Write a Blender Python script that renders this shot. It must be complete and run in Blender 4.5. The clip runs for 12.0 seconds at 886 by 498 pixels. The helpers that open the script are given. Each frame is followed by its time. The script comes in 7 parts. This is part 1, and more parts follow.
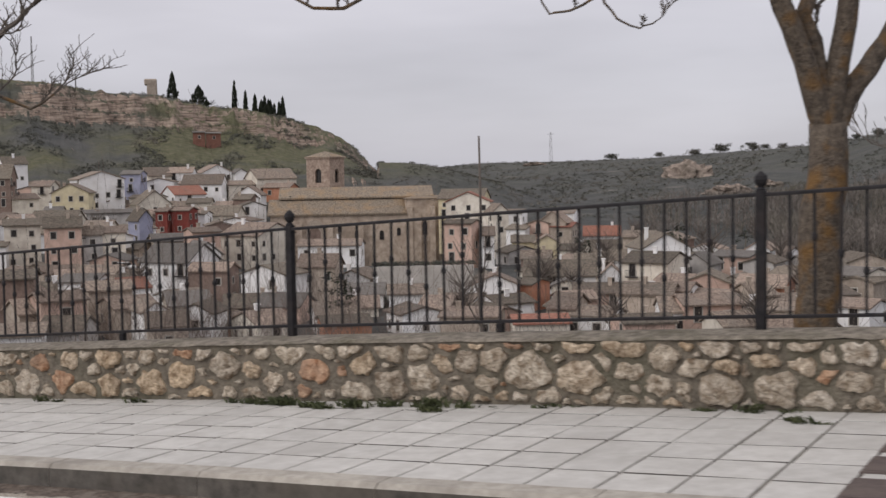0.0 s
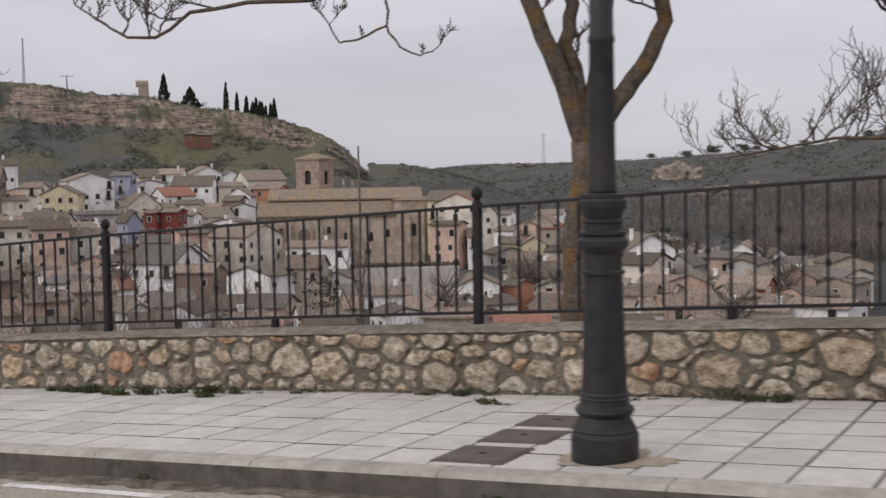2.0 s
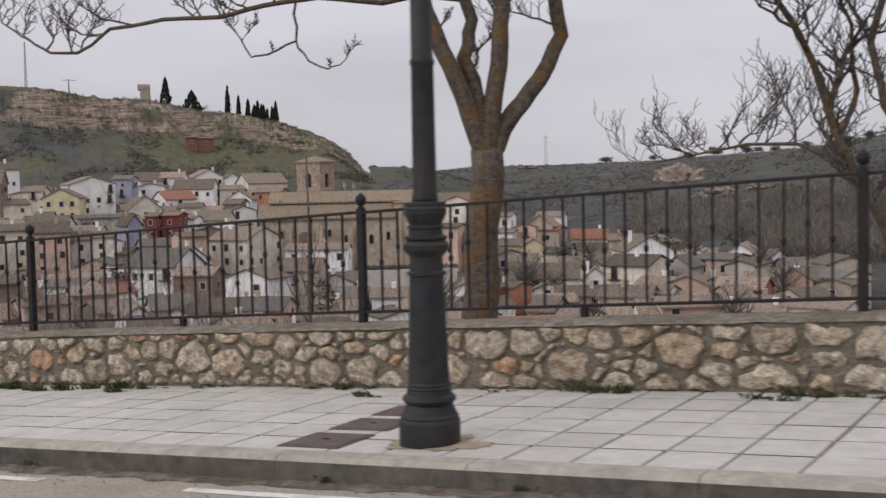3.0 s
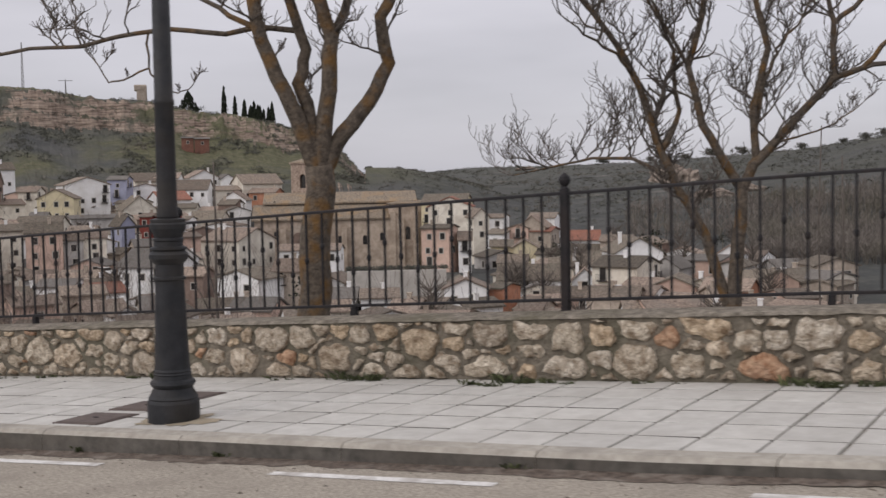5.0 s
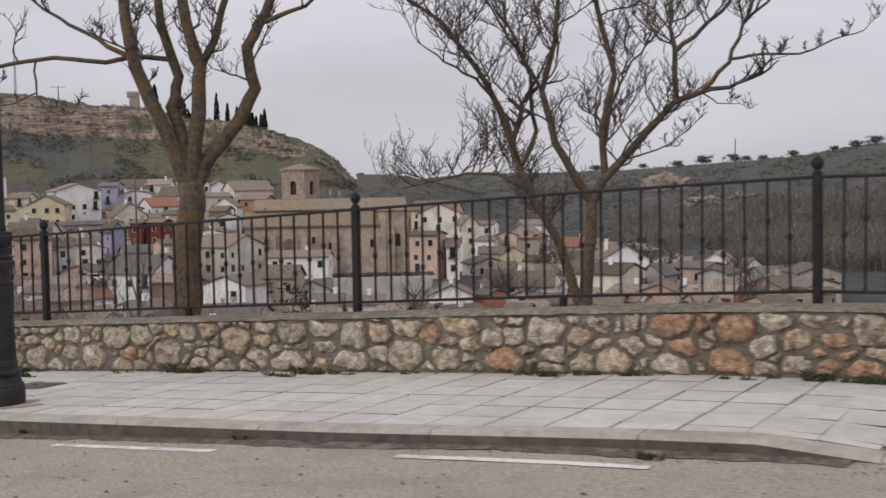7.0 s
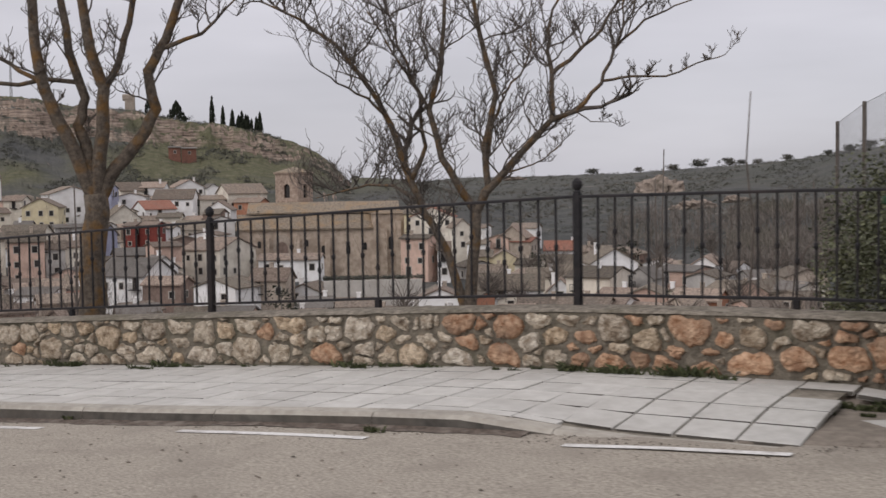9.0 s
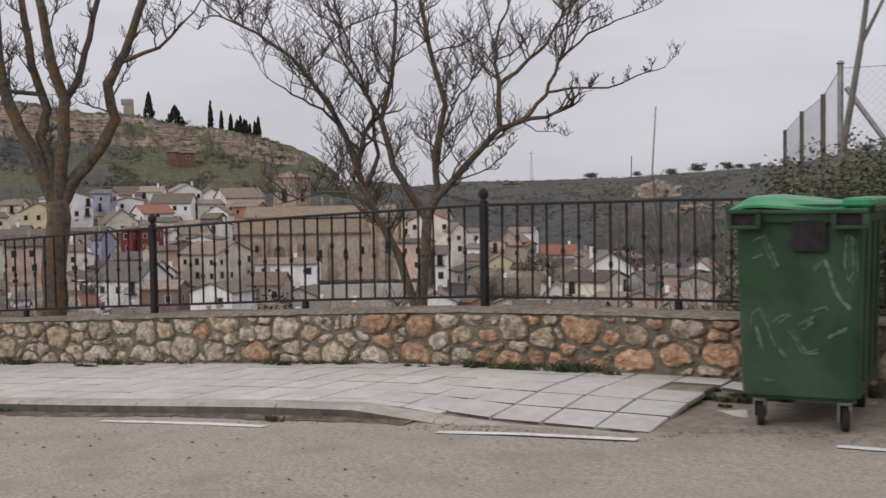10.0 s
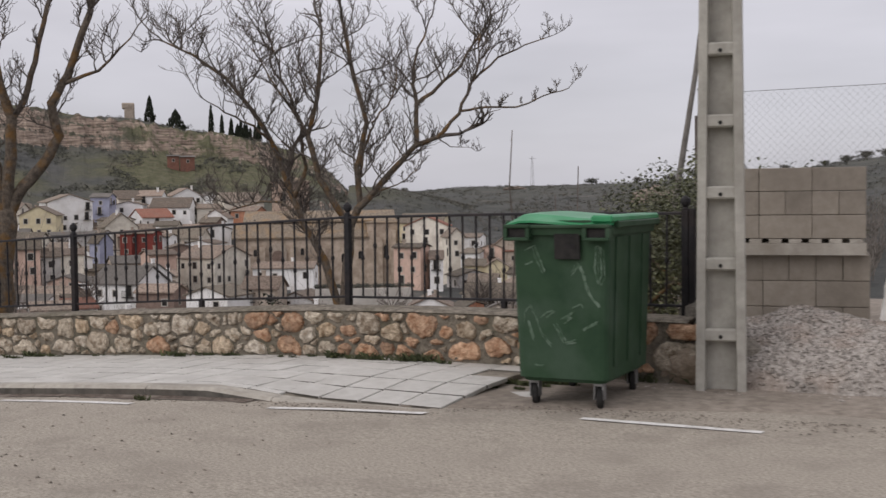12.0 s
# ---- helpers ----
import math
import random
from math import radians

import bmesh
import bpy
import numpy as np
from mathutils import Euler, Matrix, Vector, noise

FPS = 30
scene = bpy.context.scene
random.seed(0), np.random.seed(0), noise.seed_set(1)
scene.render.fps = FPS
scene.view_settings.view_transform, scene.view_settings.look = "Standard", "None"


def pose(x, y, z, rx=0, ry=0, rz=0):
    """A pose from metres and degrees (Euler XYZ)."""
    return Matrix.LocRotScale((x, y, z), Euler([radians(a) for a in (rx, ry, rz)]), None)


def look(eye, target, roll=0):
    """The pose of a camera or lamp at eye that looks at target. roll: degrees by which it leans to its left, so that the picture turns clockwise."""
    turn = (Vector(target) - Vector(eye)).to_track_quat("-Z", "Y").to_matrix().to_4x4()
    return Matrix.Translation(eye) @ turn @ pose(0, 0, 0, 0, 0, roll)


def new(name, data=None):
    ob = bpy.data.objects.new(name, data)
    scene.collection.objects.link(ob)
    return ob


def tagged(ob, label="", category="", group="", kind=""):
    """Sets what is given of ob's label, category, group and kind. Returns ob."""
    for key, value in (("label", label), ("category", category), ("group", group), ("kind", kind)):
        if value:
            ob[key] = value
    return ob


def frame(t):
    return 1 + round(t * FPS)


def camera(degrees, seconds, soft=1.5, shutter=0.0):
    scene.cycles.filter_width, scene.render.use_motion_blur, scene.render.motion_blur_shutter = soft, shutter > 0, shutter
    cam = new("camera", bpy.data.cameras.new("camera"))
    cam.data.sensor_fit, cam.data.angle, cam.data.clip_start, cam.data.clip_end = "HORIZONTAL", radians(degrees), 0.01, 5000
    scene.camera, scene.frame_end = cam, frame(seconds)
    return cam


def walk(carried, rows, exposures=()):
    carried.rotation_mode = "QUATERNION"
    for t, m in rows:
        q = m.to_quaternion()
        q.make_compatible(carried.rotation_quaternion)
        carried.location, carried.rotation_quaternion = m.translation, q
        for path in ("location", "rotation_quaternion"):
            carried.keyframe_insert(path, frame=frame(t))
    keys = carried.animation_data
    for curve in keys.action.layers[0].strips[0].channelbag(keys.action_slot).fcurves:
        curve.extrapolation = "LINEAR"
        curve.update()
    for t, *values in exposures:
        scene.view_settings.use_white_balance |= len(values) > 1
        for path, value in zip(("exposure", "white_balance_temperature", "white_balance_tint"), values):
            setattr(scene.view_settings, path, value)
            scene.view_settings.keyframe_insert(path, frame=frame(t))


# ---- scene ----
cam = camera(40.8, 12.0, shutter=0.6)
PATH = [
    (0, (-0.212, -0.168, 1.158), (-1.226, 1.552, 1.034), -1.0),
    (0.5, (0.248, -0.165, 1.175), (-0.769, 1.553, 1.051), -1.1),
    (1, (0.705, -0.173, 1.19), (-0.307, 1.548, 1.066), -1.1),
    (1.5, (1.153, -0.204, 1.202), (0.142, 1.517, 1.079), -1.1),
    (2, (1.621, -0.239, 1.216), (0.615, 1.485, 1.094), -1.0),
    (2.5, (2.097, -0.263, 1.23), (1.087, 1.458, 1.109), -1.1),
    (3, (2.59, -0.287, 1.238), (1.579, 1.434, 1.12), -1.2),
    (5, (4.486, -0.512, 1.326), (3.476, 1.21, 1.209), -1.1),
    (5.5, (4.922, -0.564, 1.336), (3.914, 1.159, 1.223), -1.0),
    (6, (5.385, -0.64, 1.356), (4.38, 1.086, 1.244), -1.1),
    (6.5, (5.837, -0.719, 1.375), (4.83, 1.006, 1.265), -1.1),
    (7, (6.289, -0.812, 1.386), (5.286, 0.915, 1.28), -1.0),
    (9, (8.009, -1.185, 1.469), (7.009, 0.545, 1.368), -0.9),
    (9.5, (8.439, -1.289, 1.48), (7.437, 0.439, 1.383), -0.8),
    (10, (8.871, -1.41, 1.496), (7.872, 0.32, 1.402), -0.9),
    (10.5, (9.299, -1.545, 1.516), (8.297, 0.183, 1.423), -0.9),
    (11, (9.733, -1.697, 1.544), (8.731, 0.032, 1.452), -1.0),
    (11.5, (10.144, -1.849, 1.554), (9.14, -0.122, 1.465), -1.0),
    (12, (10.557, -2.018, 1.561), (9.555, -0.289, 1.475), -0.7),
]
walk(cam, [(t, look(eye, target, roll)) for t, eye, target, roll in PATH], [(0.0, 0.0, 6500, 13), (12.0, 0.0, 6500, 13)])

# ---- world, sun, light ----
world = bpy.data.worlds.new("overcast")
scene.world = world
world.use_nodes = True
wn, wl = world.node_tree.nodes, world.node_tree.links
wn.clear()
w_out = wn.new("ShaderNodeOutputWorld")
w_bg = wn.new("ShaderNodeBackground")
w_tc = wn.new("ShaderNodeTexCoord")
w_sep = wn.new("ShaderNodeSeparateXYZ")
wl.new(w_tc.outputs["Generated"], w_sep.inputs[0])
w_ramp = wn.new("ShaderNodeValToRGB")
w_ramp.color_ramp.elements[0].position = 0.0
w_ramp.color_ramp.elements[0].color = (0.475, 0.478, 0.524, 1)
w_ramp.color_ramp.elements[1].position = 1.0
w_ramp.color_ramp.elements[1].color = (1.0, 0.97, 0.97, 1)
e_mid = w_ramp.color_ramp.elements.new(0.28)
e_mid.color = (0.68, 0.665, 0.698, 1)
e_low = w_ramp.color_ramp.elements.new(0.13)
e_low.color = (0.61, 0.6, 0.64, 1)
wl.new(w_sep.outputs["Z"], w_ramp.inputs[0])
w_map = wn.new("ShaderNodeMapping")
w_map.inputs["Scale"].default_value = (1.0, 1.0, 5.0)
wl.new(w_tc.outputs["Generated"], w_map.inputs[0])
w_noise = wn.new("ShaderNodeTexNoise")
w_noise.inputs["Scale"].default_value = 2.6
w_noise.inputs["Detail"].default_value = 4.0
wl.new(w_map.outputs[0], w_noise.inputs["Vector"])
w_cl = wn.new("ShaderNodeMapRange")
w_cl.inputs[1].default_value, w_cl.inputs[2].default_value = 0.3, 0.7
w_cl.inputs[3].default_value, w_cl.inputs[4].default_value = 0.88, 1.12
wl.new(w_noise.outputs["Fac"], w_cl.inputs[0])
w_mul = wn.new("ShaderNodeMix")
w_mul.data_type, w_mul.blend_type = "RGBA", "MULTIPLY"
w_mul.inputs["Factor"].default_value = 1.0
wl.new(w_ramp.outputs[0], w_mul.inputs["A"])
wl.new(w_cl.outputs[0], w_mul.inputs["B"])
w_sky = wn.new("ShaderNodeTexSky")
w_sky.sky_type = "NISHITA"
w_sky.sun_disc = False
w_sky.sun_elevation, w_sky.sun_rotation = radians(32), radians(207)
w_skm = wn.new("ShaderNodeMix")
w_skm.data_type, w_skm.blend_type = "RGBA", "ADD"
w_skm.inputs["Factor"].default_value = 0.012
wl.new(w_mul.outputs["Result"], w_skm.inputs["A"])
wl.new(w_sky.outputs[0], w_skm.inputs["B"])
wl.new(w_skm.outputs["Result"], w_bg.inputs["Color"])
w_bg.inputs["Strength"].default_value = 0.96
wl.new(w_bg.outputs[0], w_out.inputs[0])

sun = new("sun", bpy.data.lights.new("sun", "SUN"))
sun.data.energy, sun.data.angle, sun.data.color = 1.0, radians(50), (1.0, 0.97, 0.92)
sun.matrix_world = look((-12, -22, 20), (2, 6, 0))
scene.view_settings.exposure = 0.0


# ---- materials ----
def mat(name, c1, c2, scale=8.0, rough=0.85, bump=0.3, bscale=60.0, c3=None, sscale=1.0, samt=0.5, rnd=0.0, metal=0.0, island=0.0, depth=0.01, spec=0.4):
    """Two-tone noise over the world's metres, larger stains in c3, relief, and a change of tone from piece to piece."""
    m = bpy.data.materials.new(name)
    m.use_nodes = True
    n, l = m.node_tree.nodes, m.node_tree.links
    b = n["Principled BSDF"]
    geo = n.new("ShaderNodeNewGeometry")
    t1 = n.new("ShaderNodeTexNoise")
    t1.inputs["Scale"].default_value, t1.inputs["Detail"].default_value, t1.inputs["Roughness"].default_value = scale, 6, 0.65
    l.new(geo.outputs["Position"], t1.inputs["Vector"])
    r1 = n.new("ShaderNodeValToRGB")
    r1.color_ramp.elements[0].position, r1.color_ramp.elements[1].position = 0.33, 0.67
    r1.color_ramp.elements[0].color, r1.color_ramp.elements[1].color = (*c1, 1), (*c2, 1)
    l.new(t1.outputs["Fac"], r1.inputs[0])
    col = r1.outputs[0]
    if c3:
        t2 = n.new("ShaderNodeTexNoise")
        t2.inputs["Scale"].default_value, t2.inputs["Detail"].default_value = sscale, 5
        l.new(geo.outputs["Position"], t2.inputs["Vector"])
        mr = n.new("ShaderNodeMapRange")
        mr.inputs[1].default_value, mr.inputs[2].default_value = 0.48, 0.68
        mr.inputs[4].default_value = samt
        l.new(t2.outputs["Fac"], mr.inputs[0])
        mx = n.new("ShaderNodeMix")
        mx.data_type = "RGBA"
        l.new(mr.outputs[0], mx.inputs["Factor"])
        l.new(col, mx.inputs["A"])
        mx.inputs["B"].default_value = (*c3, 1)
        col = mx.outputs["Result"]
    if rnd or island:
        hs = n.new("ShaderNodeHueSaturation")
        v = n.new("ShaderNodeMapRange")
        k = rnd or island
        v.inputs[3].default_value, v.inputs[4].default_value = 1 - k, 1 + k
        if rnd:
            l.new(n.new("ShaderNodeObjectInfo").outputs["Random"], v.inputs[0])
        else:
            l.new(geo.outputs["Random Per Island"], v.inputs[0])
        l.new(v.outputs[0], hs.inputs["Value"])
        l.new(col, hs.inputs["Color"])
        col = hs.outputs[0]
    l.new(col, b.inputs["Base Color"])
    b.inputs["Roughness"].default_value, b.inputs["Metallic"].default_value = rough, metal
    b.inputs["Specular IOR Level"].default_value = spec
    if bump:
        t3 = n.new("ShaderNodeTexNoise")
        t3.inputs["Scale"].default_value, t3.inputs["Detail"].default_value = bscale, 5
        l.new(geo.outputs["Position"], t3.inputs["Vector"])
        bp = n.new("ShaderNodeBump")
        bp.inputs["Strength"].default_value, bp.inputs["Distance"].default_value = bump, depth
        l.new(t3.outputs["Fac"], bp.inputs["Height"])
        l.new(bp.outputs[0], b.inputs["Normal"])
    return m


def tone_by_piece(m, stops, amount=0.8):
    """Gives each piece its own hue from a row of (place, colour)."""
    n, l = m.node_tree.nodes, m.node_tree.links
    b = n["Principled BSDF"]
    old = b.inputs["Base Color"].links[0].from_socket
    ramp = n.new("ShaderNodeValToRGB")
    while len(ramp.color_ramp.elements) < len(stops):
        ramp.color_ramp.elements.new(0.5)
    for e, (p, c) in zip(ramp.color_ramp.elements, stops):
        e.position, e.color = p, (*c, 1)
    l.new(n.new("ShaderNodeObjectInfo").outputs["Random"], ramp.inputs[0])
    mx = n.new("ShaderNodeMix")
    mx.data_type, mx.blend_type = "RGBA", "MULTIPLY"
    mx.inputs["Factor"].default_value = amount
    l.new(old, mx.inputs["A"])
    l.new(ramp.outputs[0], mx.inputs["B"])
    l.new(mx.outputs["Result"], b.inputs["Base Color"])


M_ASPHALT = mat("worn_asphalt", (0.19, 0.167, 0.136), (0.475, 0.427, 0.36), 62, 0.92, 0.8, 120, (0.235, 0.205, 0.172), 2.3, 0.55, depth=0.008)
M_PAINT = mat("road_paint", (0.56, 0.545, 0.52), (0.78, 0.77, 0.75), 40, 0.75, 0.3, 150, (0.34, 0.31, 0.285), 7, 0.75, depth=0.003)
M_TILE = mat("pale_paving_tile", (0.432, 0.419, 0.39), (0.548, 0.535, 0.505), 9, 0.8, 0.25, 200, (0.385, 0.368, 0.34), 1.6, 0.5, rnd=0.06, depth=0.003)
M_JOINT = mat("dirty_joint", (0.14, 0.122, 0.098), (0.34, 0.305, 0.255), 9, 0.95, 0.4, 80, (0.08, 0.072, 0.045), 1.3, 0.85)
M_EDGE = mat("dark_tile_edge", (0.04, 0.036, 0.031), (0.12, 0.108, 0.094), 3, 0.95, 0.3, 80, (0.24, 0.22, 0.19), 1.1, 0.55)
M_KERB = mat("kerb_concrete", (0.31, 0.285, 0.245), (0.44, 0.41, 0.36), 18, 0.88, 0.35, 120, (0.2, 0.18, 0.155), 3.5, 0.6, rnd=0.06, depth=0.004)
M_MORTAR = mat("wall_mortar", (0.115, 0.1, 0.078), (0.25, 0.218, 0.172), 14, 0.95, 1.0, 40, (0.1, 0.098, 0.062), 2.0, 0.6, depth=0.03)
M_CAP = mat("mossy_wall_cap", (0.12, 0.103, 0.08), (0.34, 0.3, 0.245), 16, 0.95, 1.0, 45, (0.11, 0.1, 0.06), 2.6, 0.6, depth=0.03)
M_STONE = mat("rubble_stone", (0.45, 0.372, 0.28), (1.0, 0.945, 0.84), 24, 0.92, 1.0, 60, (0.24, 0.175, 0.115), 14, 0.85, depth=0.05)
tone_by_piece(M_STONE, [(0.0, (0.97, 0.92, 0.85)), (0.28, (0.82, 0.75, 0.67)), (0.5, (1.0, 0.97, 0.94)), (0.66, (0.95, 0.77, 0.57)), (0.8, (0.64, 0.58, 0.52)), (1.0, (1.0, 0.94, 0.86))])
M_STONE_RED = mat("reddish_rubble_stone", (0.27, 0.125, 0.06), (0.68, 0.47, 0.32), 17, 0.92, 1.0, 38, (0.26, 0.18, 0.13), 6, 0.6, rnd=0.2, depth=0.035)
M_IRON = mat("black_painted_iron", (0.014, 0.0135, 0.015), (0.03, 0.028, 0.03), 20, 0.6, 0.15, 200, (0.045, 0.03, 0.024), 5, 0.3, depth=0.002, spec=0.18)
M_CAST = mat("dark_grey_cast_iron", (0.017, 0.0185, 0.021), (0.033, 0.034, 0.038), 12, 0.55, 0.25, 120, (0.055, 0.046, 0.037), 4, 0.4, depth=0.003, spec=0.25)
M_LID = mat("rusty_brown_lid", (0.075, 0.055, 0.05), (0.115, 0.088, 0.078), 25, 0.75, 0.4, 120, (0.15, 0.12, 0.1), 5, 0.4, depth=0.004)
M_SAND = mat("sandy_mortar", (0.3, 0.25, 0.18), (0.42, 0.36, 0.27), 14, 0.95, 0.5, 80, (0.2, 0.17, 0.12), 4, 0.5)
M_BIN = mat("green_bin_plastic", (0.019, 0.047, 0.024), (0.03, 0.065, 0.034), 5, 0.55, 0.1, 60, (0.06, 0.095, 0.067), 3.5, 0.55, depth=0.003, spec=0.2)
M_BINLID = mat("bright_green_lid_plastic", (0.015, 0.19, 0.07), (0.03, 0.27, 0.11), 4, 0.4, 0.08, 60, (0.16, 0.34, 0.22), 2.5, 0.5, depth=0.003)
M_SCUFF = mat("pale_scuffs", (0.03, 0.075, 0.037), (0.16, 0.22, 0.17), 30, 0.7, 0.0, 60, (0.03, 0.075, 0.034), 14, 0.95)
M_RUBBER = mat("black_rubber", (0.018, 0.018, 0.018), (0.036, 0.034, 0.032), 20, 0.8, 0.2, 90, spec=0.15)
M_GALV = mat("galvanised_steel", (0.22, 0.22, 0.22), (0.34, 0.34, 0.34), 15, 0.5, 0.1, 90, (0.16, 0.14, 0.12), 3, 0.4, metal=0.6)
M_CONC = mat("pole_concrete", (0.3, 0.288, 0.255), (0.44, 0.423, 0.382), 7, 0.9, 0.35, 90, (0.26, 0.245, 0.215), 2.5, 0.5, depth=0.004)
M_BLOCK = mat("concrete_block", (0.25, 0.218, 0.18), (0.31, 0.275, 0.232), 14, 0.95, 0.3, 150, (0.17, 0.145, 0.12), 2, 0.4, rnd=0.1, depth=0.004)
M_PALLET = mat("pale_pallet_wood", (0.32, 0.29, 0.25), (0.44, 0.41, 0.36), 8, 0.9, 0.3, 50, (0.22, 0.19, 0.15), 3, 0.5, rnd=0.1)
M_GRAVEL = mat("grey_gravel", (0.19, 0.17, 0.15), (0.45, 0.415, 0.38), 28, 0.95, 0.8, 50, (0.3, 0.22, 0.17), 3, 0.5, island=0.35, depth=0.02)
M_DIRT = mat("sandy_dirt", (0.18, 0.153, 0.126), (0.33, 0.286, 0.24), 11, 0.95, 0.6, 50, (0.16, 0.132, 0.105), 1.4, 0.55, depth=0.012)
M_BARK = mat("lichened_bark", (0.06, 0.048, 0.038), (0.17, 0.137, 0.105), 18, 0.95, 0.9, 45, (0.21, 0.11, 0.03), 5.5, 0.75, depth=0.02)
M_SHRUB = mat("reddish_twig", (0.11, 0.085, 0.072), (0.22, 0.175, 0.15), 3, 0.95, 0.0, 60)
M_TWIG = mat("grey_twig", (0.075, 0.063, 0.055), (0.16, 0.135, 0.115), 10, 0.95, 0.0, 60)
M_GREYWOOD = mat("weathered_grey_wood", (0.13, 0.12, 0.108), (0.25, 0.235, 0.215), 9, 0.9, 0.5, 40, (0.1, 0.088, 0.075), 3, 0.5)
M_WEED = mat("weed_green", (0.035, 0.046, 0.02), (0.1, 0.11, 0.048), 12, 0.8, 0.0, 60, island=0.35)
M_IVY = mat("dark_ivy_leaf", (0.058, 0.064, 0.036), (0.118, 0.126, 0.068), 6, 0.55, 0.0, 60, (0.2, 0.2, 0.09), 1.6, 0.5, island=0.45)
M_FENCE = mat("grey_wire", (0.16, 0.16, 0.165), (0.24, 0.24, 0.245), 15, 0.6, 0.0, 60, metal=0.4)
M_BAG = mat("white_sack_cloth", (0.6, 0.58, 0.55), (0.75, 0.73, 0.7), 6, 0.9, 0.5, 12, (0.4, 0.36, 0.32), 3, 0.5, depth=0.03)
# kerb front: its shade and splashed dirt both put into one darker colour
M_KERBFACE = mat("shaded_dirty_kerb_face", (0.06, 0.055, 0.048), (0.14, 0.128, 0.112), 10, 0.92, 0.4, 90, (0.1, 0.085, 0.07), 2.5, 0.6, rnd=0.08, depth=0.005)
M_GUTTER = mat("gutter_dirt", (0.05, 0.038, 0.03), (0.16, 0.125, 0.1), 30, 0.95, 0.9, 60, (0.27, 0.235, 0.2), 9, 0.6, depth=0.01)
M_GRIT = mat("road_crumbs", (0.08, 0.065, 0.052), (0.2, 0.17, 0.14), 5, 0.95, 0.0, 60, island=0.5)


# ---- builders ----
def thing(name, x=0, y=0, z=0, rz=0.0, label="", category="", group="", kind=""):
    ob = new(name)
    ob.matrix_basis = pose(x, y, z, 0, 0, rz)
    return tagged(ob, label, category, group, kind)


def mesh_of(name, bm, material, smooth=False):
    me = bpy.data.meshes.new(name)
    bm.normal_update()
    bm.to_mesh(me)
    bm.free()
    me.materials.append(material)
    if smooth:
        me.polygons.foreach_set("use_smooth", [True] * len(me.polygons))
    return me


def part(name, bm, material, parent=None, label="", smooth=False, kind=""):
    ob = new(name, mesh_of(name, bm, material, smooth))
    ob.parent = parent
    return tagged(ob, label, kind=kind)


def place(name, me, parent, m):
    ob = new(name, me)
    ob.parent = parent
    ob.matrix_basis = m
    return ob


def box(bm, x0, x1, y0, y1, z0, z1, bevel=0.0, m=None):
    ret = bmesh.ops.create_cube(bm, size=1.0)
    v = ret["verts"]
    bmesh.ops.scale(bm, verts=v, vec=(x1 - x0, y1 - y0, z1 - z0))
    bmesh.ops.translate(bm, verts=v, vec=((x0 + x1) / 2, (y0 + y1) / 2, (z0 + z1) / 2))
    if bevel:
        es = list({e for q in v for e in q.link_edges})
        r = bmesh.ops.bevel(bm, geom=es, offset=bevel, segments=1, affect="EDGES")
        v = list({q for f in r["faces"] for q in f.verts} | {q for q in v if q.is_valid})
    if m is not None:
        bmesh.ops.transform(bm, matrix=m, verts=[q for q in v if q.is_valid])
    return bm


def lathe(bm, profile, sides=24, x=0.0, y=0.0):
    """profile: (radius, z) from the bottom up."""
    rings = []
    for r, z in profile:
        rings.append([bm.verts.new((x + r * math.cos(2 * math.pi * i / sides), y + r * math.sin(2 * math.pi * i / sides), z)) for i in range(sides)])
    for a, b in zip(rings, rings[1:]):
        for i in range(sides):
            bm.faces.new((a[i], a[(i + 1) % sides], b[(i + 1) % sides], b[i]))
    bm.faces.new(rings[-1])
    bm.faces.new(list(reversed(rings[0])))
    return bm


def tube(verts, faces, pts, r0, r1, sides=5):
    """Adds a tapered tube along pts to plain lists of vertices and faces."""
    base = len(verts)
    n = len(pts)
    ref = Vector((0.31, 0.52, 0.79))
    for i, p in enumerate(pts):
        d = (pts[min(i + 1, n - 1)] - pts[max(i - 1, 0)])
        if d.length < 1e-6:
            d = Vector((0, 0, 1))
        d.normalize()
        a = d.cross(ref)
        a.normalize()
        b = d.cross(a)
        r = r0 + (r1 - r0) * i / (n - 1)
        for k in range(sides):
            w = 2 * math.pi * k / sides
            verts.append(p + a * (r * math.cos(w)) + b * (r * math.sin(w)))
    for i in range(n - 1):
        for k in range(sides):
            q = (k + 1) % sides
            faces.append((base + i * sides + k, base + i * sides + q, base + (i + 1) * sides + q, base + (i + 1) * sides + k))
    faces.append(tuple(base + (n - 1) * sides + k for k in range(sides)))


def from_lists(name, verts, faces, material, parent=None, smooth=False, kind="", label=""):
    me = bpy.data.meshes.new(name)
    me.from_pydata([tuple(v) for v in verts], [], faces)
    me.materials.append(material)
    if smooth:
        me.polygons.foreach_set("use_smooth", [True] * len(me.polygons))
    ob = new(name, me)
    ob.parent = parent
    return tagged(ob, label, kind=kind)


def smooth01(a, b, x):
    t = min(1.0, max(0.0, (x - a) / (b - a)))
    return t * t * (3 - 2 * t)


# ---- the street's slope ----
SX = [-60.0, -9.0, -5.0, -1.0, 1.6, 4.0, 5.0, 6.5, 20.0, 60.0]
SZ = [-4.5, -0.66, -0.355, -0.1, 0.055, 0.195, 0.235, 0.238, 0.25, 0.4]


def gz(x):
    return float(np.mean(np.interp([x - 0.9, x - 0.45, x, x + 0.45, x + 0.9], SX, SZ)))


def pz(x, y):
    """Top of the pavement, which dips to the road at its end."""
    dip = 0.085 * smooth01(4.75, 5.75, x) * (1 - smooth01(4.3, 5.7, y))
    return gz(x) - dip


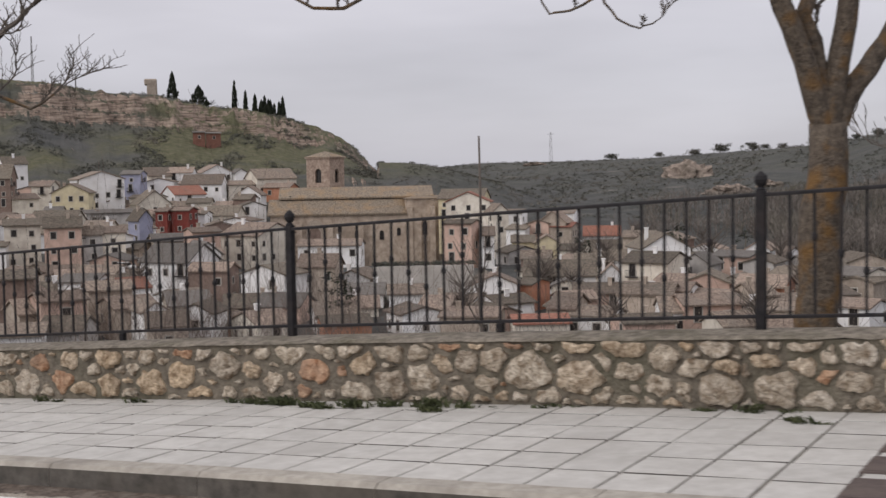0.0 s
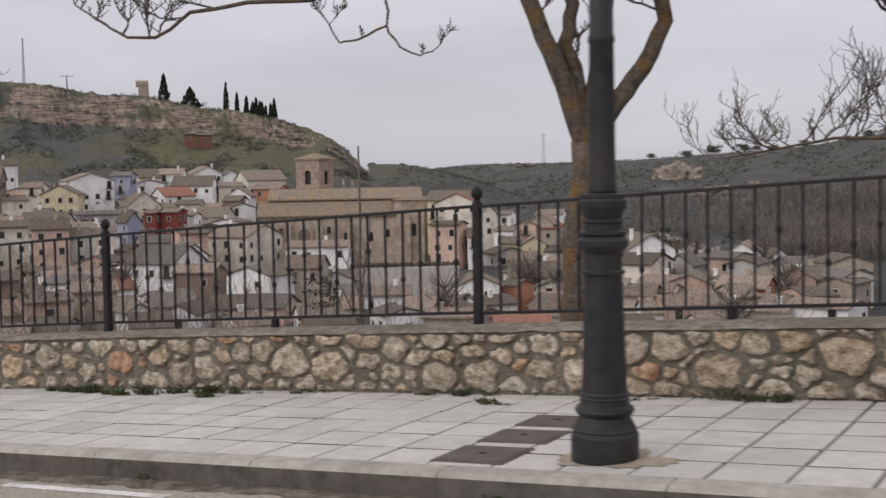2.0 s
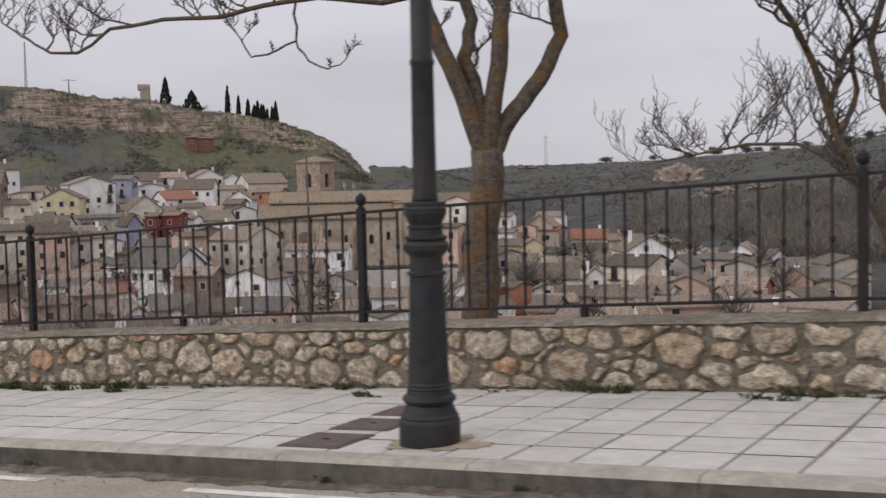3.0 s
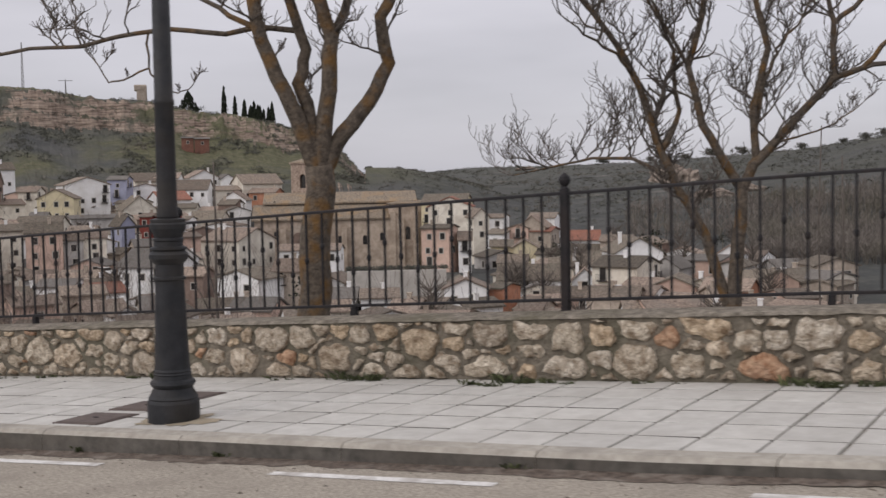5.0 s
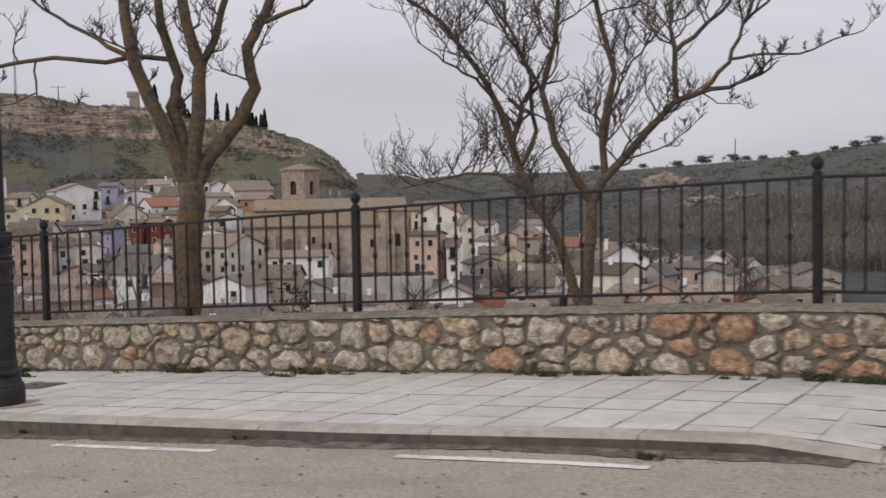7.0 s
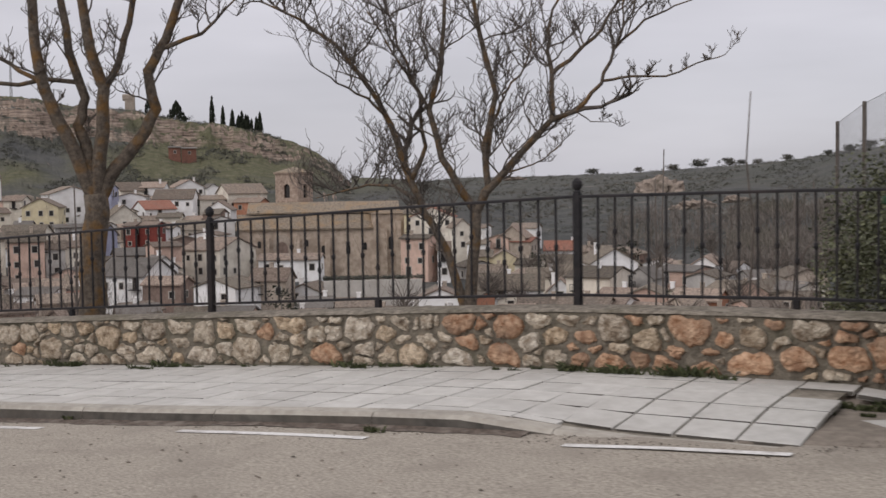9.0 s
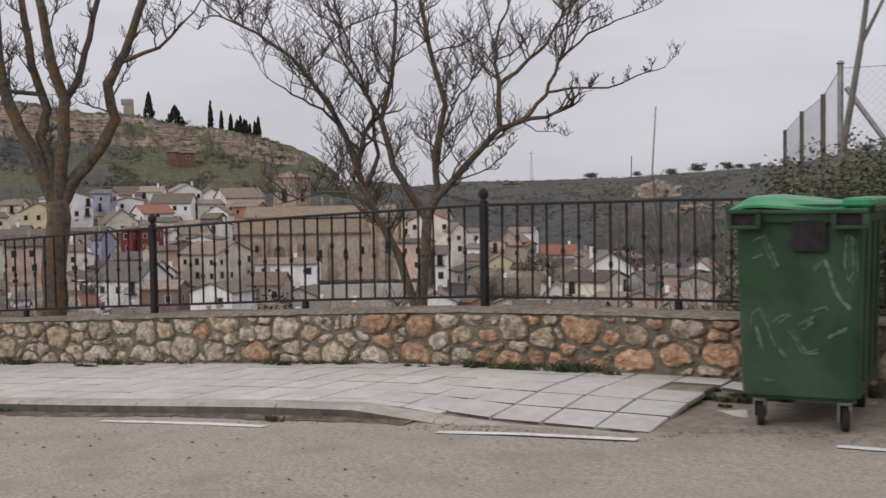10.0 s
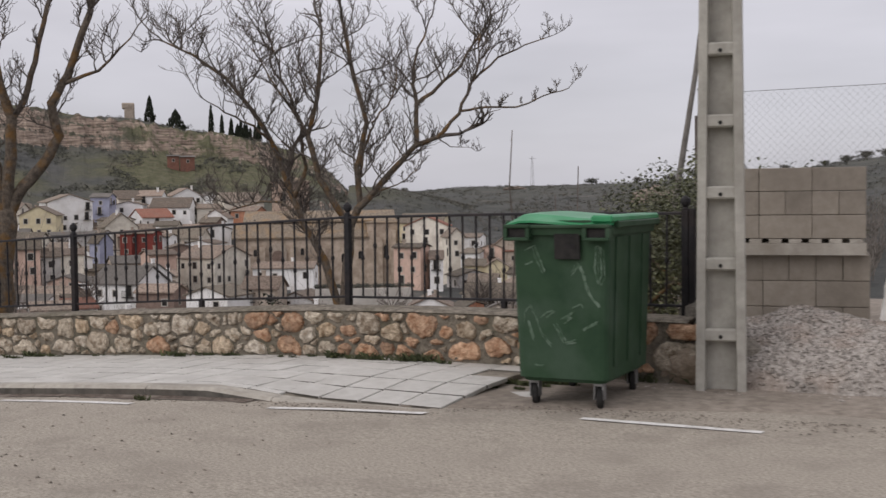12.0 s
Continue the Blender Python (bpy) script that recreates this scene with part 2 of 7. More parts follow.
def rz(x):
    return gz(x) - float(np.interp(x, [-5.0, -1.0, 0.0, 1.1, 2.3, 3.6, 5.0], [0.13, 0.122, 0.108, 0.094, 0.079, 0.071, 0.075]))


def wz(x):
    """Top of the garden wall."""
    return gz(x) + 0.42


def strip(name, xs, prof, material, label, kind="structure", parent=None):
    """A solid that runs along x. prof(x) gives its closed outline as (y, z)."""
    bm = bmesh.new()
    rows = [[bm.verts.new((x, y, z)) for y, z in prof(x)] for x in xs]
    k = len(rows[0])
    for a, b in zip(rows, rows[1:]):
        for i in range(k):
            bm.faces.new((a[i], b[i], b[(i + 1) % k], a[(i + 1) % k]))
    bm.faces.new(list(reversed(rows[0])))
    bm.faces.new(rows[-1])
    bmesh.ops.recalc_face_normals(bm, faces=bm.faces)
    return part(name, bm, material, parent, label, kind=kind)


KERB_Y = 4.27


def ky(x):
    """The kerb's line, which draws in towards the pavement's end."""
    return 4.25 + 0.33 * smooth01(2.2, 6.6, x)


WALL_Y = 6.3


def yard_edge(x):
    """Where the asphalt gives way to the dirt yard, past the pavement's end."""
    return float(np.interp(x, [6.3, 6.9, 7.5, 8.2, 8.7, 12.0, 30.0], [4.75, 4.87, 5.12, 5.42, 5.58, 6.0, 6.4])) + 0.05 * noise.noise((x * 3.1, 0, 7)) + 0.025 * noise.noise((x * 11, 0, 2))


def road_edge(x):
    return ky(x) + 0.1 + (yard_edge(max(x, 6.3)) + 0.25 - ky(x)) * smooth01(6.5, 6.8, x)


road = strip("road", list(np.linspace(-45, 6, 52)) + list(np.linspace(6.3, 12, 30)) + list(np.linspace(13, 45, 33)), lambda x: [(-9, rz(x) - 0.3), (road_edge(x), rz(x) - 0.3), (road_edge(x), rz(x)), (1.0, rz(x) + 0.03), (-9, rz(x) + 0.0)], M_ASPHALT, "worn grey-brown asphalt road rising beside the pavement")
tagged(road, category="road")
pavement = strip("pavement", np.linspace(-14, 6.56, 84), lambda x: [(ky(x) + 0.02, pz(x, 4.3) - 0.25), (WALL_Y + 0.1, gz(x) - 0.25), (WALL_Y + 0.1, pz(x, 6.3) - 0.014), (5.7, pz(x, 5.7) - 0.014), (5.0, pz(x, 5.0) - 0.014), (ky(x) + 0.02, pz(x, 4.3) - 0.014)], M_JOINT, "pavement bed with dirty joints beside the stone wall")
tagged(pavement, category="pavement")
yard = strip("yard", list(np.linspace(6.3, 10, 75)) + list(np.linspace(10.3, 30, 40)), lambda x: [(yard_edge(x), rz(x) - 0.4), (14, rz(x) - 0.4), (14, rz(x) + 0.03), (9, rz(x) + 0.05), (yard_edge(x) + 1.2, rz(x) + 0.022), (yard_edge(x) + 0.25, rz(x) + 0.02 + 0.006 * noise.noise((x * 5, 1, 0))), (yard_edge(x), rz(x) + 0.004)], M_DIRT, "sandy dirt yard beside the road with scattered grit")
tagged(yard, category="ground")

# stone wall: core and cap; its stones follow at the end of the file
wall = strip("wall_garden", np.linspace(-14, 7.75, 90), lambda x: [(WALL_Y, gz(x) - 0.5), (6.62, gz(x) - 1.2), (6.62, wz(x) - 0.03), (WALL_Y + 0.01 + 0.012 * math.sin(x * 5.1), wz(x) - 0.03)], M_MORTAR, "low rubble stone wall with recessed grey mortar along the pavement")
tagged(wall, category="wall")
cap = strip("wall_cap", np.linspace(-14, 7.78, 150), lambda x: [(WALL_Y - 0.012 + 0.012 * noise.noise((x * 3, 0, 0)), wz(x) - 0.026 + 0.01 * noise.noise((x * 6, 5, 0))), (6.64, wz(x) - 0.034), (6.64, wz(x) - 0.004), (6.5, wz(x) + 0.004 + 0.008 * noise.noise((x * 2.2, 3, 0))), (WALL_Y + 0.02 + 0.014 * noise.noise((x * 4, 1, 0)), wz(x) - 0.01 + 0.01 * noise.noise((x * 3.1, 2, 0)))], M_CAP, "rough mossy mortar capping", parent=wall)
tagged(cap, kind="structure")


# ---- railing ----
POSTS = [-12.11, -8.77, -5.43, -2.08, 1.265, 4.635, 7.68]
RY = 6.55


def bar_mesh(name, w, h, material, knuckle=None):
    bm = bmesh.new()
    box(bm, -w / 2, w / 2, -w / 2, w / 2, 0, h)
    if knuckle:
        lathe(bm, [(0.007, knuckle - 0.026), (0.015, knuckle - 0.016), (0.0175, knuckle), (0.015, knuckle + 0.016), (0.007, knuckle + 0.026)], 8)
    return mesh_of(name, bm, material)


def railing():
    post_bm = bmesh.new()
    box(post_bm, -0.027, 0.027, -0.027, 0.027, -0.03, 0.79, 0.004)
    lathe(post_bm, [(0.02, 0.78), (0.028, 0.795), (0.018, 0.81), (0.034, 0.83), (0.039, 0.85), (0.034, 0.872), (0.018, 0.888), (0.006, 0.898)], 14)
    post_me = mesh_of("post", post_bm, M_IRON)
    bars = [bar_mesh("baluster", 0.0135, 0.695, M_IRON, k) for k in (0.24, 0.34, 0.44, 0.34)]
    bm = bmesh.new()
    box(bm, -0.022, 0.022, -0.022, 0.022, -0.01, 0.062, 0.003)
    foot_me = mesh_of("foot", bm, M_IRON)
    for i, (a, b) in enumerate(zip(POSTS, POSTS[1:])):
        panel = thing("railing_panel", (a + b) / 2, RY, wz((a + b) / 2), 0, "black iron railing panel with knuckled uprights on the wall", "railing", "railing panels along the wall")
        za, zb = wz(a) - wz((a + b) / 2), wz(b) - wz((a + b) / 2)
        xa, xb = a - (a + b) / 2 + 0.027, b - (a + b) / 2 - 0.027
        for nm, z0, hw, hh in (("top_rail", 0.765, 0.022, 0.011), ("bottom_rail", 0.072, 0.014, 0.010)):
            bm = bmesh.new()
            vs = []
            for x, z in ((xa, za), ((xa + xb) / 2, 0.0), (xb, zb)):
                vs.append([bm.verts.new((x, yy, z + z0 + zz)) for yy, zz in ((-hw, -hh), (hw, -hh), (hw, hh * 0.4), (hw * 0.5, hh), (-hw * 0.5, hh), (-hw, hh * 0.4))])
            for p, q in zip(vs, vs[1:]):
                for k in range(6):
                    bm.faces.new((p[k], q[k], q[(k + 1) % 6], p[(k + 1) % 6]))
            bm.faces.new(vs[0])
            bm.faces.new(list(reversed(vs[-1])))
            bmesh.ops.recalc_face_normals(bm, faces=bm.faces)
            part(nm, bm, M_IRON, panel)
        n = 24
        for k in range(1, n):
            x = xa + (xb - xa) * k / n
            z = wz(x + (a + b) / 2) - wz((a + b) / 2)
            place("baluster", bars[k % 4], panel, pose(x, 0, z + 0.072, random.uniform(-0.4, 0.4), random.uniform(-0.5, 0.5), 0))
        place("foot", foot_me, panel, pose(0, 0, 0))
        place("post", post_me, panel, pose(b - (a + b) / 2, 0, zb))
        if b == POSTS[-1]:
            bm = bmesh.new()
            box(bm, b - (a + b) / 2 + 0.03, b - (a + b) / 2 + 0.075, -0.025, 0.025, zb - 0.3, zb + 0.8, 0.005)
            part("end_post", bm, M_IRON, panel)


railing()


# ---- kerb ----
def kerb():
    k = thing("kerb", 0, 0, 0, 0, "worn concrete kerb of separate stones along the road", "kerb", kind="structure")
    edges = [-13.9 + 1.07 * i for i in range(19)] + [6.2, 6.6]
    for a, b in zip(edges, edges[1:]):
        bm = bmesh.new()
        rows = []
        for x in (a + 0.003, (a + b) / 2, b - 0.003):
            t = pz(x, 4.3) + 0.004
            rows.append([bm.verts.new((x, y, z)) for y, z in ((ky(x), rz(x) - 0.15), (ky(x) + 0.004, t - 0.022), (ky(x) + 0.03, t), (ky(x) + 0.15, t + 0.002), (ky(x) + 0.15, t - 0.2))])
        for p, q in zip(rows, rows[1:]):
            for i in range(5):
                bm.faces.new((p[i], q[i], q[(i + 1) % 5], p[(i + 1) % 5]))
        bm.faces.new(rows[0])
        bm.faces.new(list(reversed(rows[-1])))
        bmesh.ops.recalc_face_normals(bm, faces=bm.faces)
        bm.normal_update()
        # front faces take the colour that carries their shade and dirt
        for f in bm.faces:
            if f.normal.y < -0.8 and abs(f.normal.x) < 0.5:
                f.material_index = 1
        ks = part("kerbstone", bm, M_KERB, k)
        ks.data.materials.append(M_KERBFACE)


kerb()


# ---- road markings ----
DASH_X = [-12.0, 0.0, 2.1, 3.46, 4.47, 5.5, 6.65, 7.6, 8.7, 13.0]
DASH_Y = [3.99, 3.99, 3.96, 4.02, 4.08, 4.28, 4.53, 4.8, 4.85, 4.85]


def dash(x0, x1):
    bm = bmesh.new()
    n = 14
    for i in range(n):
        a, b = x0 + (x1 - x0) * i / n, x0 + (x1 - x0) * (i + 1) / n
        w = [0.036 + 0.008 * noise.noise((q * 7, 0, 1)) for q in (a, b)]
        top = [bm.verts.new((q, float(np.interp(q, DASH_X, DASH_Y)) + s * ww, rz(q) + 0.006 + 0.006 * smooth01(4.3, 4.4, float(np.interp(q, DASH_X, DASH_Y))))) for q, s, ww in ((a, -1, w[0]), (b, -1, w[1]), (b, 1, w[1]), (a, 1, w[0]))]
        bm.faces.new(top)
    bmesh.ops.remove_doubles(bm, verts=bm.verts, dist=0.0001)
    ob = part("road_marking", bm, M_PAINT)
    tagged(ob, "worn white painted dash on the asphalt beside the kerb", "road marking", "edge dashes", "structure")


for x0, x1 in ((-8.1, -6.95), (-5.85, -4.7), (-3.58, -2.42), (-1.4, -0.31), (0.86, 2.1), (3.2, 4.47), (5.53, 6.62), (7.59, 8.71), (9.75, 10.85), (11.9, 13.0)):
    dash(x0, x1)


def gutter():
    """A ragged strip of dirt and dry leaves along the kerb's foot."""
    verts, faces = [], []
    xs = np.arange(-13, 5.3, 0.06)
    for x in xs:
        w = 0.11 + 0.07 * noise.noise((x * 1.3, 0, 3)) + 0.05 * noise.noise((x * 6, 0, 5)) + 0.03 * noise.noise((x * 17, 0, 9)) + 0.04 * (1 - smooth01(-4.0, 0.5, x))
        verts.append((x, ky(x) + 0.01, rz(x) + 0.012))
        verts.append((x, ky(x) - max(0.015, w), rz(x) + 0.004))
    for i in range(len(xs) - 1):
        faces.append((2 * i, 2 * i + 1, 2 * i + 3, 2 * i + 2))
    ob = from_lists("gutter_dirt", verts, faces, M_GUTTER, kind="structure", label="dark dirt and leaf litter in the gutter")
    tagged(ob, category="dirt")
    rng = random.Random(3)
    verts, faces = [], []
    for _ in range(5200):
        x = rng.uniform(-10, 12)
        y = float(np.interp(x, [-10, 6.6, 7.0, 12], [ky(0), ky(6.6), 5.1, 5.6])) - abs(rng.gauss(0, 0.16)) if rng.random() < 0.6 else rng.uniform(-1.0, 4.2)
        s = rng.uniform(0.003, 0.009) if y > 3.6 else rng.uniform(0.003, 0.013)
        b = len(verts)
        z = rz(x) + (0.03 * min(1.0, max(0.0, (4.3 - y) / 3.3)) if x < 6.6 or y < 4.6 else 0.01)
        for d in ((1, 0, 0), (-0.5, 0.87, 0), (-0.5, -0.87, 0), (0, 0, 0.9)):
            verts.append((x + s * (d[0] + rng.uniform(-0.4, 0.4)) * 1.5, y + s * (d[1] + rng.uniform(-0.4, 0.4)), z + s * d[2]))
        faces.extend([(b, b + 1, b + 3), (b + 1, b + 2, b + 3), (b + 2, b, b + 3)])
    ob = from_lists("road_grit", verts, faces, M_GRIT, kind="stuff", label="loose grit and crumbs scattered on the road")
    tagged(ob, category="grit")


gutter()


# ---- street lamp ----
def street_lamp(x, y):
    t = thing("street_lamp", x, y, gz(x), 0, "dark grey cast-iron street lamp column with ringed base", "street lamp")
    bm = bmesh.new()
    lathe(bm, [(0.148, -0.05), (0.152, 0.0), (0.152, 0.115), (0.147, 0.128), (0.143, 0.134), (0.146, 0.142), (0.134, 0.158), (0.115, 0.2), (0.126, 0.212), (0.134, 0.226), (0.128, 0.24), (0.112, 0.252), (0.108, 0.275), (0.112, 0.282), (0.107, 0.29), (0.109, 0.3), (0.103, 0.312)], 32)
    part("plinth", bm, M_CAST, t, smooth=False)
    bm = bmesh.new()
    lathe(bm, [(0.103, 0.31), (0.1, 0.36), (0.092, 0.6), (0.085, 0.8), (0.085, 0.83), (0.096, 0.838), (0.096, 0.85), (0.082, 0.858), (0.081, 0.925), (0.1, 0.945), (0.113, 0.962), (0.114, 0.985), (0.1, 1.002), (0.096, 1.006), (0.106, 1.014), (0.106, 1.024), (0.084, 1.034), (0.083, 1.06), (0.09, 1.066), (0.09, 1.076), (0.08, 1.084), (0.092, 1.11), (0.104, 1.135), (0.106, 1.16), (0.1, 1.172), (0.102, 1.178), (0.102, 1.19), (0.066, 1.196)], 32)
    part("pedestal", bm, M_CAST, t)
    bm = bmesh.new()
    lathe(bm, [(0.064, 1.19), (0.064, 1.21), (0.059, 1.24), (0.055, 1.85), (0.06, 1.86), (0.06, 1.88), (0.054, 1.89), (0.042, 4.2)], 24)
    part("shaft", bm, M_CAST, t, smooth=True)
    for k in range(8):
        bm = bmesh.new()
        w = k * math.pi / 4
        box(bm, -0.012, 0.012, -0.004, 0.004, 0.35, 0.79, 0.002, pose(0.104 * math.cos(w), 0.104 * math.sin(w), 0, 0, 0, math.degrees(w) + 90) @ pose(0, 0, 0, -2.0, 0, 0))
        part("flute", bm, M_CAST, t)


LAMP = (-0.43, 4.69)
street_lamp(*LAMP)
bm = bmesh.new()
ring = []
for i in range(70):
    w = 2 * math.pi * i / 70
    r = 0.205 + 0.13 * noise.noise((math.cos(w) * 1.6, math.sin(w) * 1.6, 4)) + 0.05 * noise.noise((math.cos(w) * 7, math.sin(w) * 7, 2))
    px_, py_ = LAMP[0] + r * 1.2 * math.cos(w), max(4.42 + 0.02 * noise.noise((w * 3, 0, 0)), LAMP[1] + r * math.sin(w))
    ring.append(bm.verts.new((px_, py_, pz(px_, py_) + 0.004)))
bm.faces.new(ring)
tagged(part("mortar_patch", bm, M_SAND), "sandy mortar patch round the lamp foot", "mortar patch", kind="structure")

for y0, y1 in ((4.47, 4.82), (4.93, 5.24), (5.35, 5.64)):
    t = thing("inspection_cover", -1.03, (y0 + y1) / 2, gz(-1.03) + 0.0015, 0, "brown rusty steel inspection cover set in the pavement", "manhole cover", "inspection covers")
    bm = bmesh.new()
    h = (y1 - y0) / 2
    sl = math.degrees(math.atan(0.06))
    box(bm, -0.19, 0.19, -h, h, -0.02, 0.006, 0.003, pose(0, 0, 0, 0, -sl, 0))
    part("frame", bm, M_LID, t)
    bm = bmesh.new()
    box(bm, -0.172, 0.172, -h + 0.018, h - 0.018, 0.0, 0.0095, 0.002, pose(0, 0, 0, 0, -sl, 0))
    part("cover_plate", bm, M_LID, t)
    bm = bmesh.new()
    box(bm, -0.02, 0.02, -0.006, 0.006, 0.008, 0.014, 0.002, pose(0, 0, 0, 0, -sl, 0))
    part("lifting_eye", bm, M_IRON, t)


# ---- waste container ----
def waste_container(x, y, z, rzd):
    t = thing("waste_container", x, y, z, rzd, "green plastic wheeled waste container with scuffed sides", "waste container")
    W, L = 0.73, 1.09                        # at the rim
    w2, l2 = 0.62, 0.94                      # at the foot
    zb, zt = 0.2, 1.17

    def shell(bm, z0, z1, a0, b0, a1, b1, r=0.06):
        rows = []
        for zz, a, b in ((z0, a0, b0), (z1, a1, b1)):
            row = []
            for sx, sy, st in ((1, 1, 0), (-1, 1, 1), (-1, -1, 2), (1, -1, 3)):
                for k in range(4):
                    w = (st + k / 3) * math.pi / 2
                    row.append(bm.verts.new((sx * (a / 2 - r) + r * math.cos(w), sy * (b / 2 - r) + r * math.sin(w), zz)))
            rows.append(row)
        n = len(rows[0])
        for i in range(n):
            bm.faces.new((rows[0][i], rows[0][(i + 1) % n], rows[1][(i + 1) % n], rows[1][i]))
        bm.faces.new(list(reversed(rows[0])))
        bm.faces.new(rows[1])

    bm = bmesh.new()
    shell(bm, zb, zt, w2, l2, W - 0.06, L - 0.08, 0.05)
    shell(bm, zb - 0.025, zb + 0.004, w2 - 0.06, l2 - 0.06, w2 - 0.03, l2 - 0.03, 0.04)
    body = part("body", bm, M_BIN, t)
    # vertical ribs on the long sides
    for s in (-1, 1):
        for k in (-0.3, 0.0, 0.3):
            bm = bmesh.new()
            box(bm, -0.004, 0.004, -0.05, 0.05, 0.28, 1.13, 0.002, pose(s * 0.3095, k, 0.0, 0, s * 1.5, 0))
            part("rib", bm, M_BIN, body)
    bm = bmesh.new()
    shell(bm, 1.145, 1.2, W - 0.02, L - 0.02, W, L, 0.06)
    shell(bm, 1.165, 1.24, W - 0.05, L - 0.05, W - 0.06, L - 0.06, 0.06)
    part("rim", bm, M_BIN, t)
    for sx in (-1, 1):
        bm = bmesh.new()
        cx = sx * 0.272
        box(bm, cx - 0.09, cx + 0.09, -L / 2 - 0.035, -L / 2 + 0.03, 1.108, 1.13, 0.006)
        box(bm, cx - 0.09, cx + 0.09, -L / 2 - 0.035, -L / 2 + 0.03, 1.19, 1.215, 0.006)
        box(bm, cx - 0.09, cx - 0.065, -L / 2 - 0.034, -L / 2 + 0.03, 1.13, 1.19)
        box(bm, cx + 0.065, cx + 0.09, -L / 2 - 0.034, -L / 2 + 0.03, 1.13, 1.19)
        part("grip", bm, M_BIN, t)
        # black block in the grip's opening, painted as the recess's shade
        bm = bmesh.new()
        box(bm, cx - 0.065, cx + 0.065, -L / 2 - 0.012, -L / 2 + 0.02, 1.13, 1.19)
        part("grip_recess", bm, M_RUBBER, t)
    bm = bmesh.new()
    box(bm, -W / 2 + 0.02, W / 2 - 0.02, -L / 2 - 0.02, -L / 2 + 0.02, 1.19, 1.212, 0.005)
    part("front_ledge", bm, M_BIN, t)
    for s in (-1, 1):
        bm = bmesh.new()
        box(bm, s * (W / 2) - 0.03, s * (W / 2) + 0.03, -L / 2 + 0.08, L / 2 - 0.04, 1.19, 1.235, 0.008)
        part("side_grip", bm, M_BIN, t)
    # lid: a thin bowed sheet with a turned-down edge
    bm = bmesh.new()
    nx, ny = 8, 10
    g = []
    for i in range(nx + 1):
        col = []
        for j in range(ny + 1):
            u, v = i / nx * 2 - 1, j / ny * 2 - 1
            edge = max(abs(u), abs(v))
            h = 1.232 + float(np.interp(u, [-1, -0.75, -0.5, 0.0, 0.45, 0.6, 1.0], [0.022, 0.058, 0.062, 0.044, 0.018, 0.03, 0.034])) * (1 - 0.3 * v * v)
            if edge > 0.99:
                h -= 0.035
            col.append(bm.verts.new((u * (W / 2 - 0.005), v * (L / 2 + 0.0), h)))
        g.append(col)
    for i in range(nx):
        for j in range(ny):
            bm.faces.new((g[i][j], g[i + 1][j], g[i + 1][j + 1], g[i][j + 1]))
    r = bmesh.ops.extrude_face_region(bm, geom=list(bm.faces))
    bmesh.ops.translate(bm, verts=[v for v in r["geom"] if isinstance(v, bmesh.types.BMVert)], vec=(0, 0, -0.014))
    bmesh.ops.recalc_face_normals(bm, faces=bm.faces)
    lid = part("lid", bm, M_BINLID, t, "bright green bowed plastic lid")
    bm = bmesh.new()
    box(bm, W / 2 - 0.13, W / 2 + 0.015, -L / 2 - 0.02, L / 2 - 0.02, 1.225, 1.272, 0.012)
    part("hinge_bar", bm, M_BINLID, lid)
    # black plate on the front
    bm = bmesh.new()
    box(bm, -0.025, 0.15, -0.006, 0.006, -0.1, 0.1, 0.003, pose(0.0, -L / 2 + 0.018, 1.088, 3.2, 0, 0))
    plate = part("plate", bm, M_RUBBER, t, "black square plate")
    bm = bmesh.new()
    box(bm, 0.05, 0.12, -0.012, -0.006, -0.03, 0.0, 0.004, pose(0.0, -L / 2 + 0.022, 1.088, 3.2, 0, 0))
    part("catch", bm, M_IRON, plate)
    # pale scuffs and scrawls: thin strokes on the front face
    strokes = [((0.26, 1.07), (0.25, 0.93), (0.27, 0.82), (0.295, 0.88), (0.29, 1.05), (0.265, 1.08)),
               ((-0.23, 1.05), (-0.18, 1.07), (-0.15, 0.99), (-0.1, 0.88)),
               ((-0.23, 0.94), (-0.17, 0.97)),
               ((0.08, 0.89), (0.12, 0.96), (0.15, 0.91), (0.19, 0.77), (0.28, 0.66)),
               ((-0.24, 0.57), (-0.24, 0.64), (-0.2, 0.68), (-0.16, 0.61), (-0.12, 0.49), (-0.04, 0.4)),
               ((-0.22, 0.57), (-0.18, 0.42)),
               ((-0.14, 0.59), (-0.09, 0.63), (-0.04, 0.64), (-0.11, 0.58)),
               ((0.01, 0.6), (0.1, 0.65), (0.03, 0.6), (0.08, 0.61), (0.02, 0.56)),
               ((0.08, 0.67), (0.14, 0.7), (0.16, 0.67)),
               ((-0.04, 0.56), (0.03, 0.44), (0.11, 0.46)),
               ((0.16, 0.52), (0.28, 0.59)),
               ((-0.18, 0.28), (-0.12, 0.28))]
    bm = bmesh.new()
    rs_ = random.Random(14)
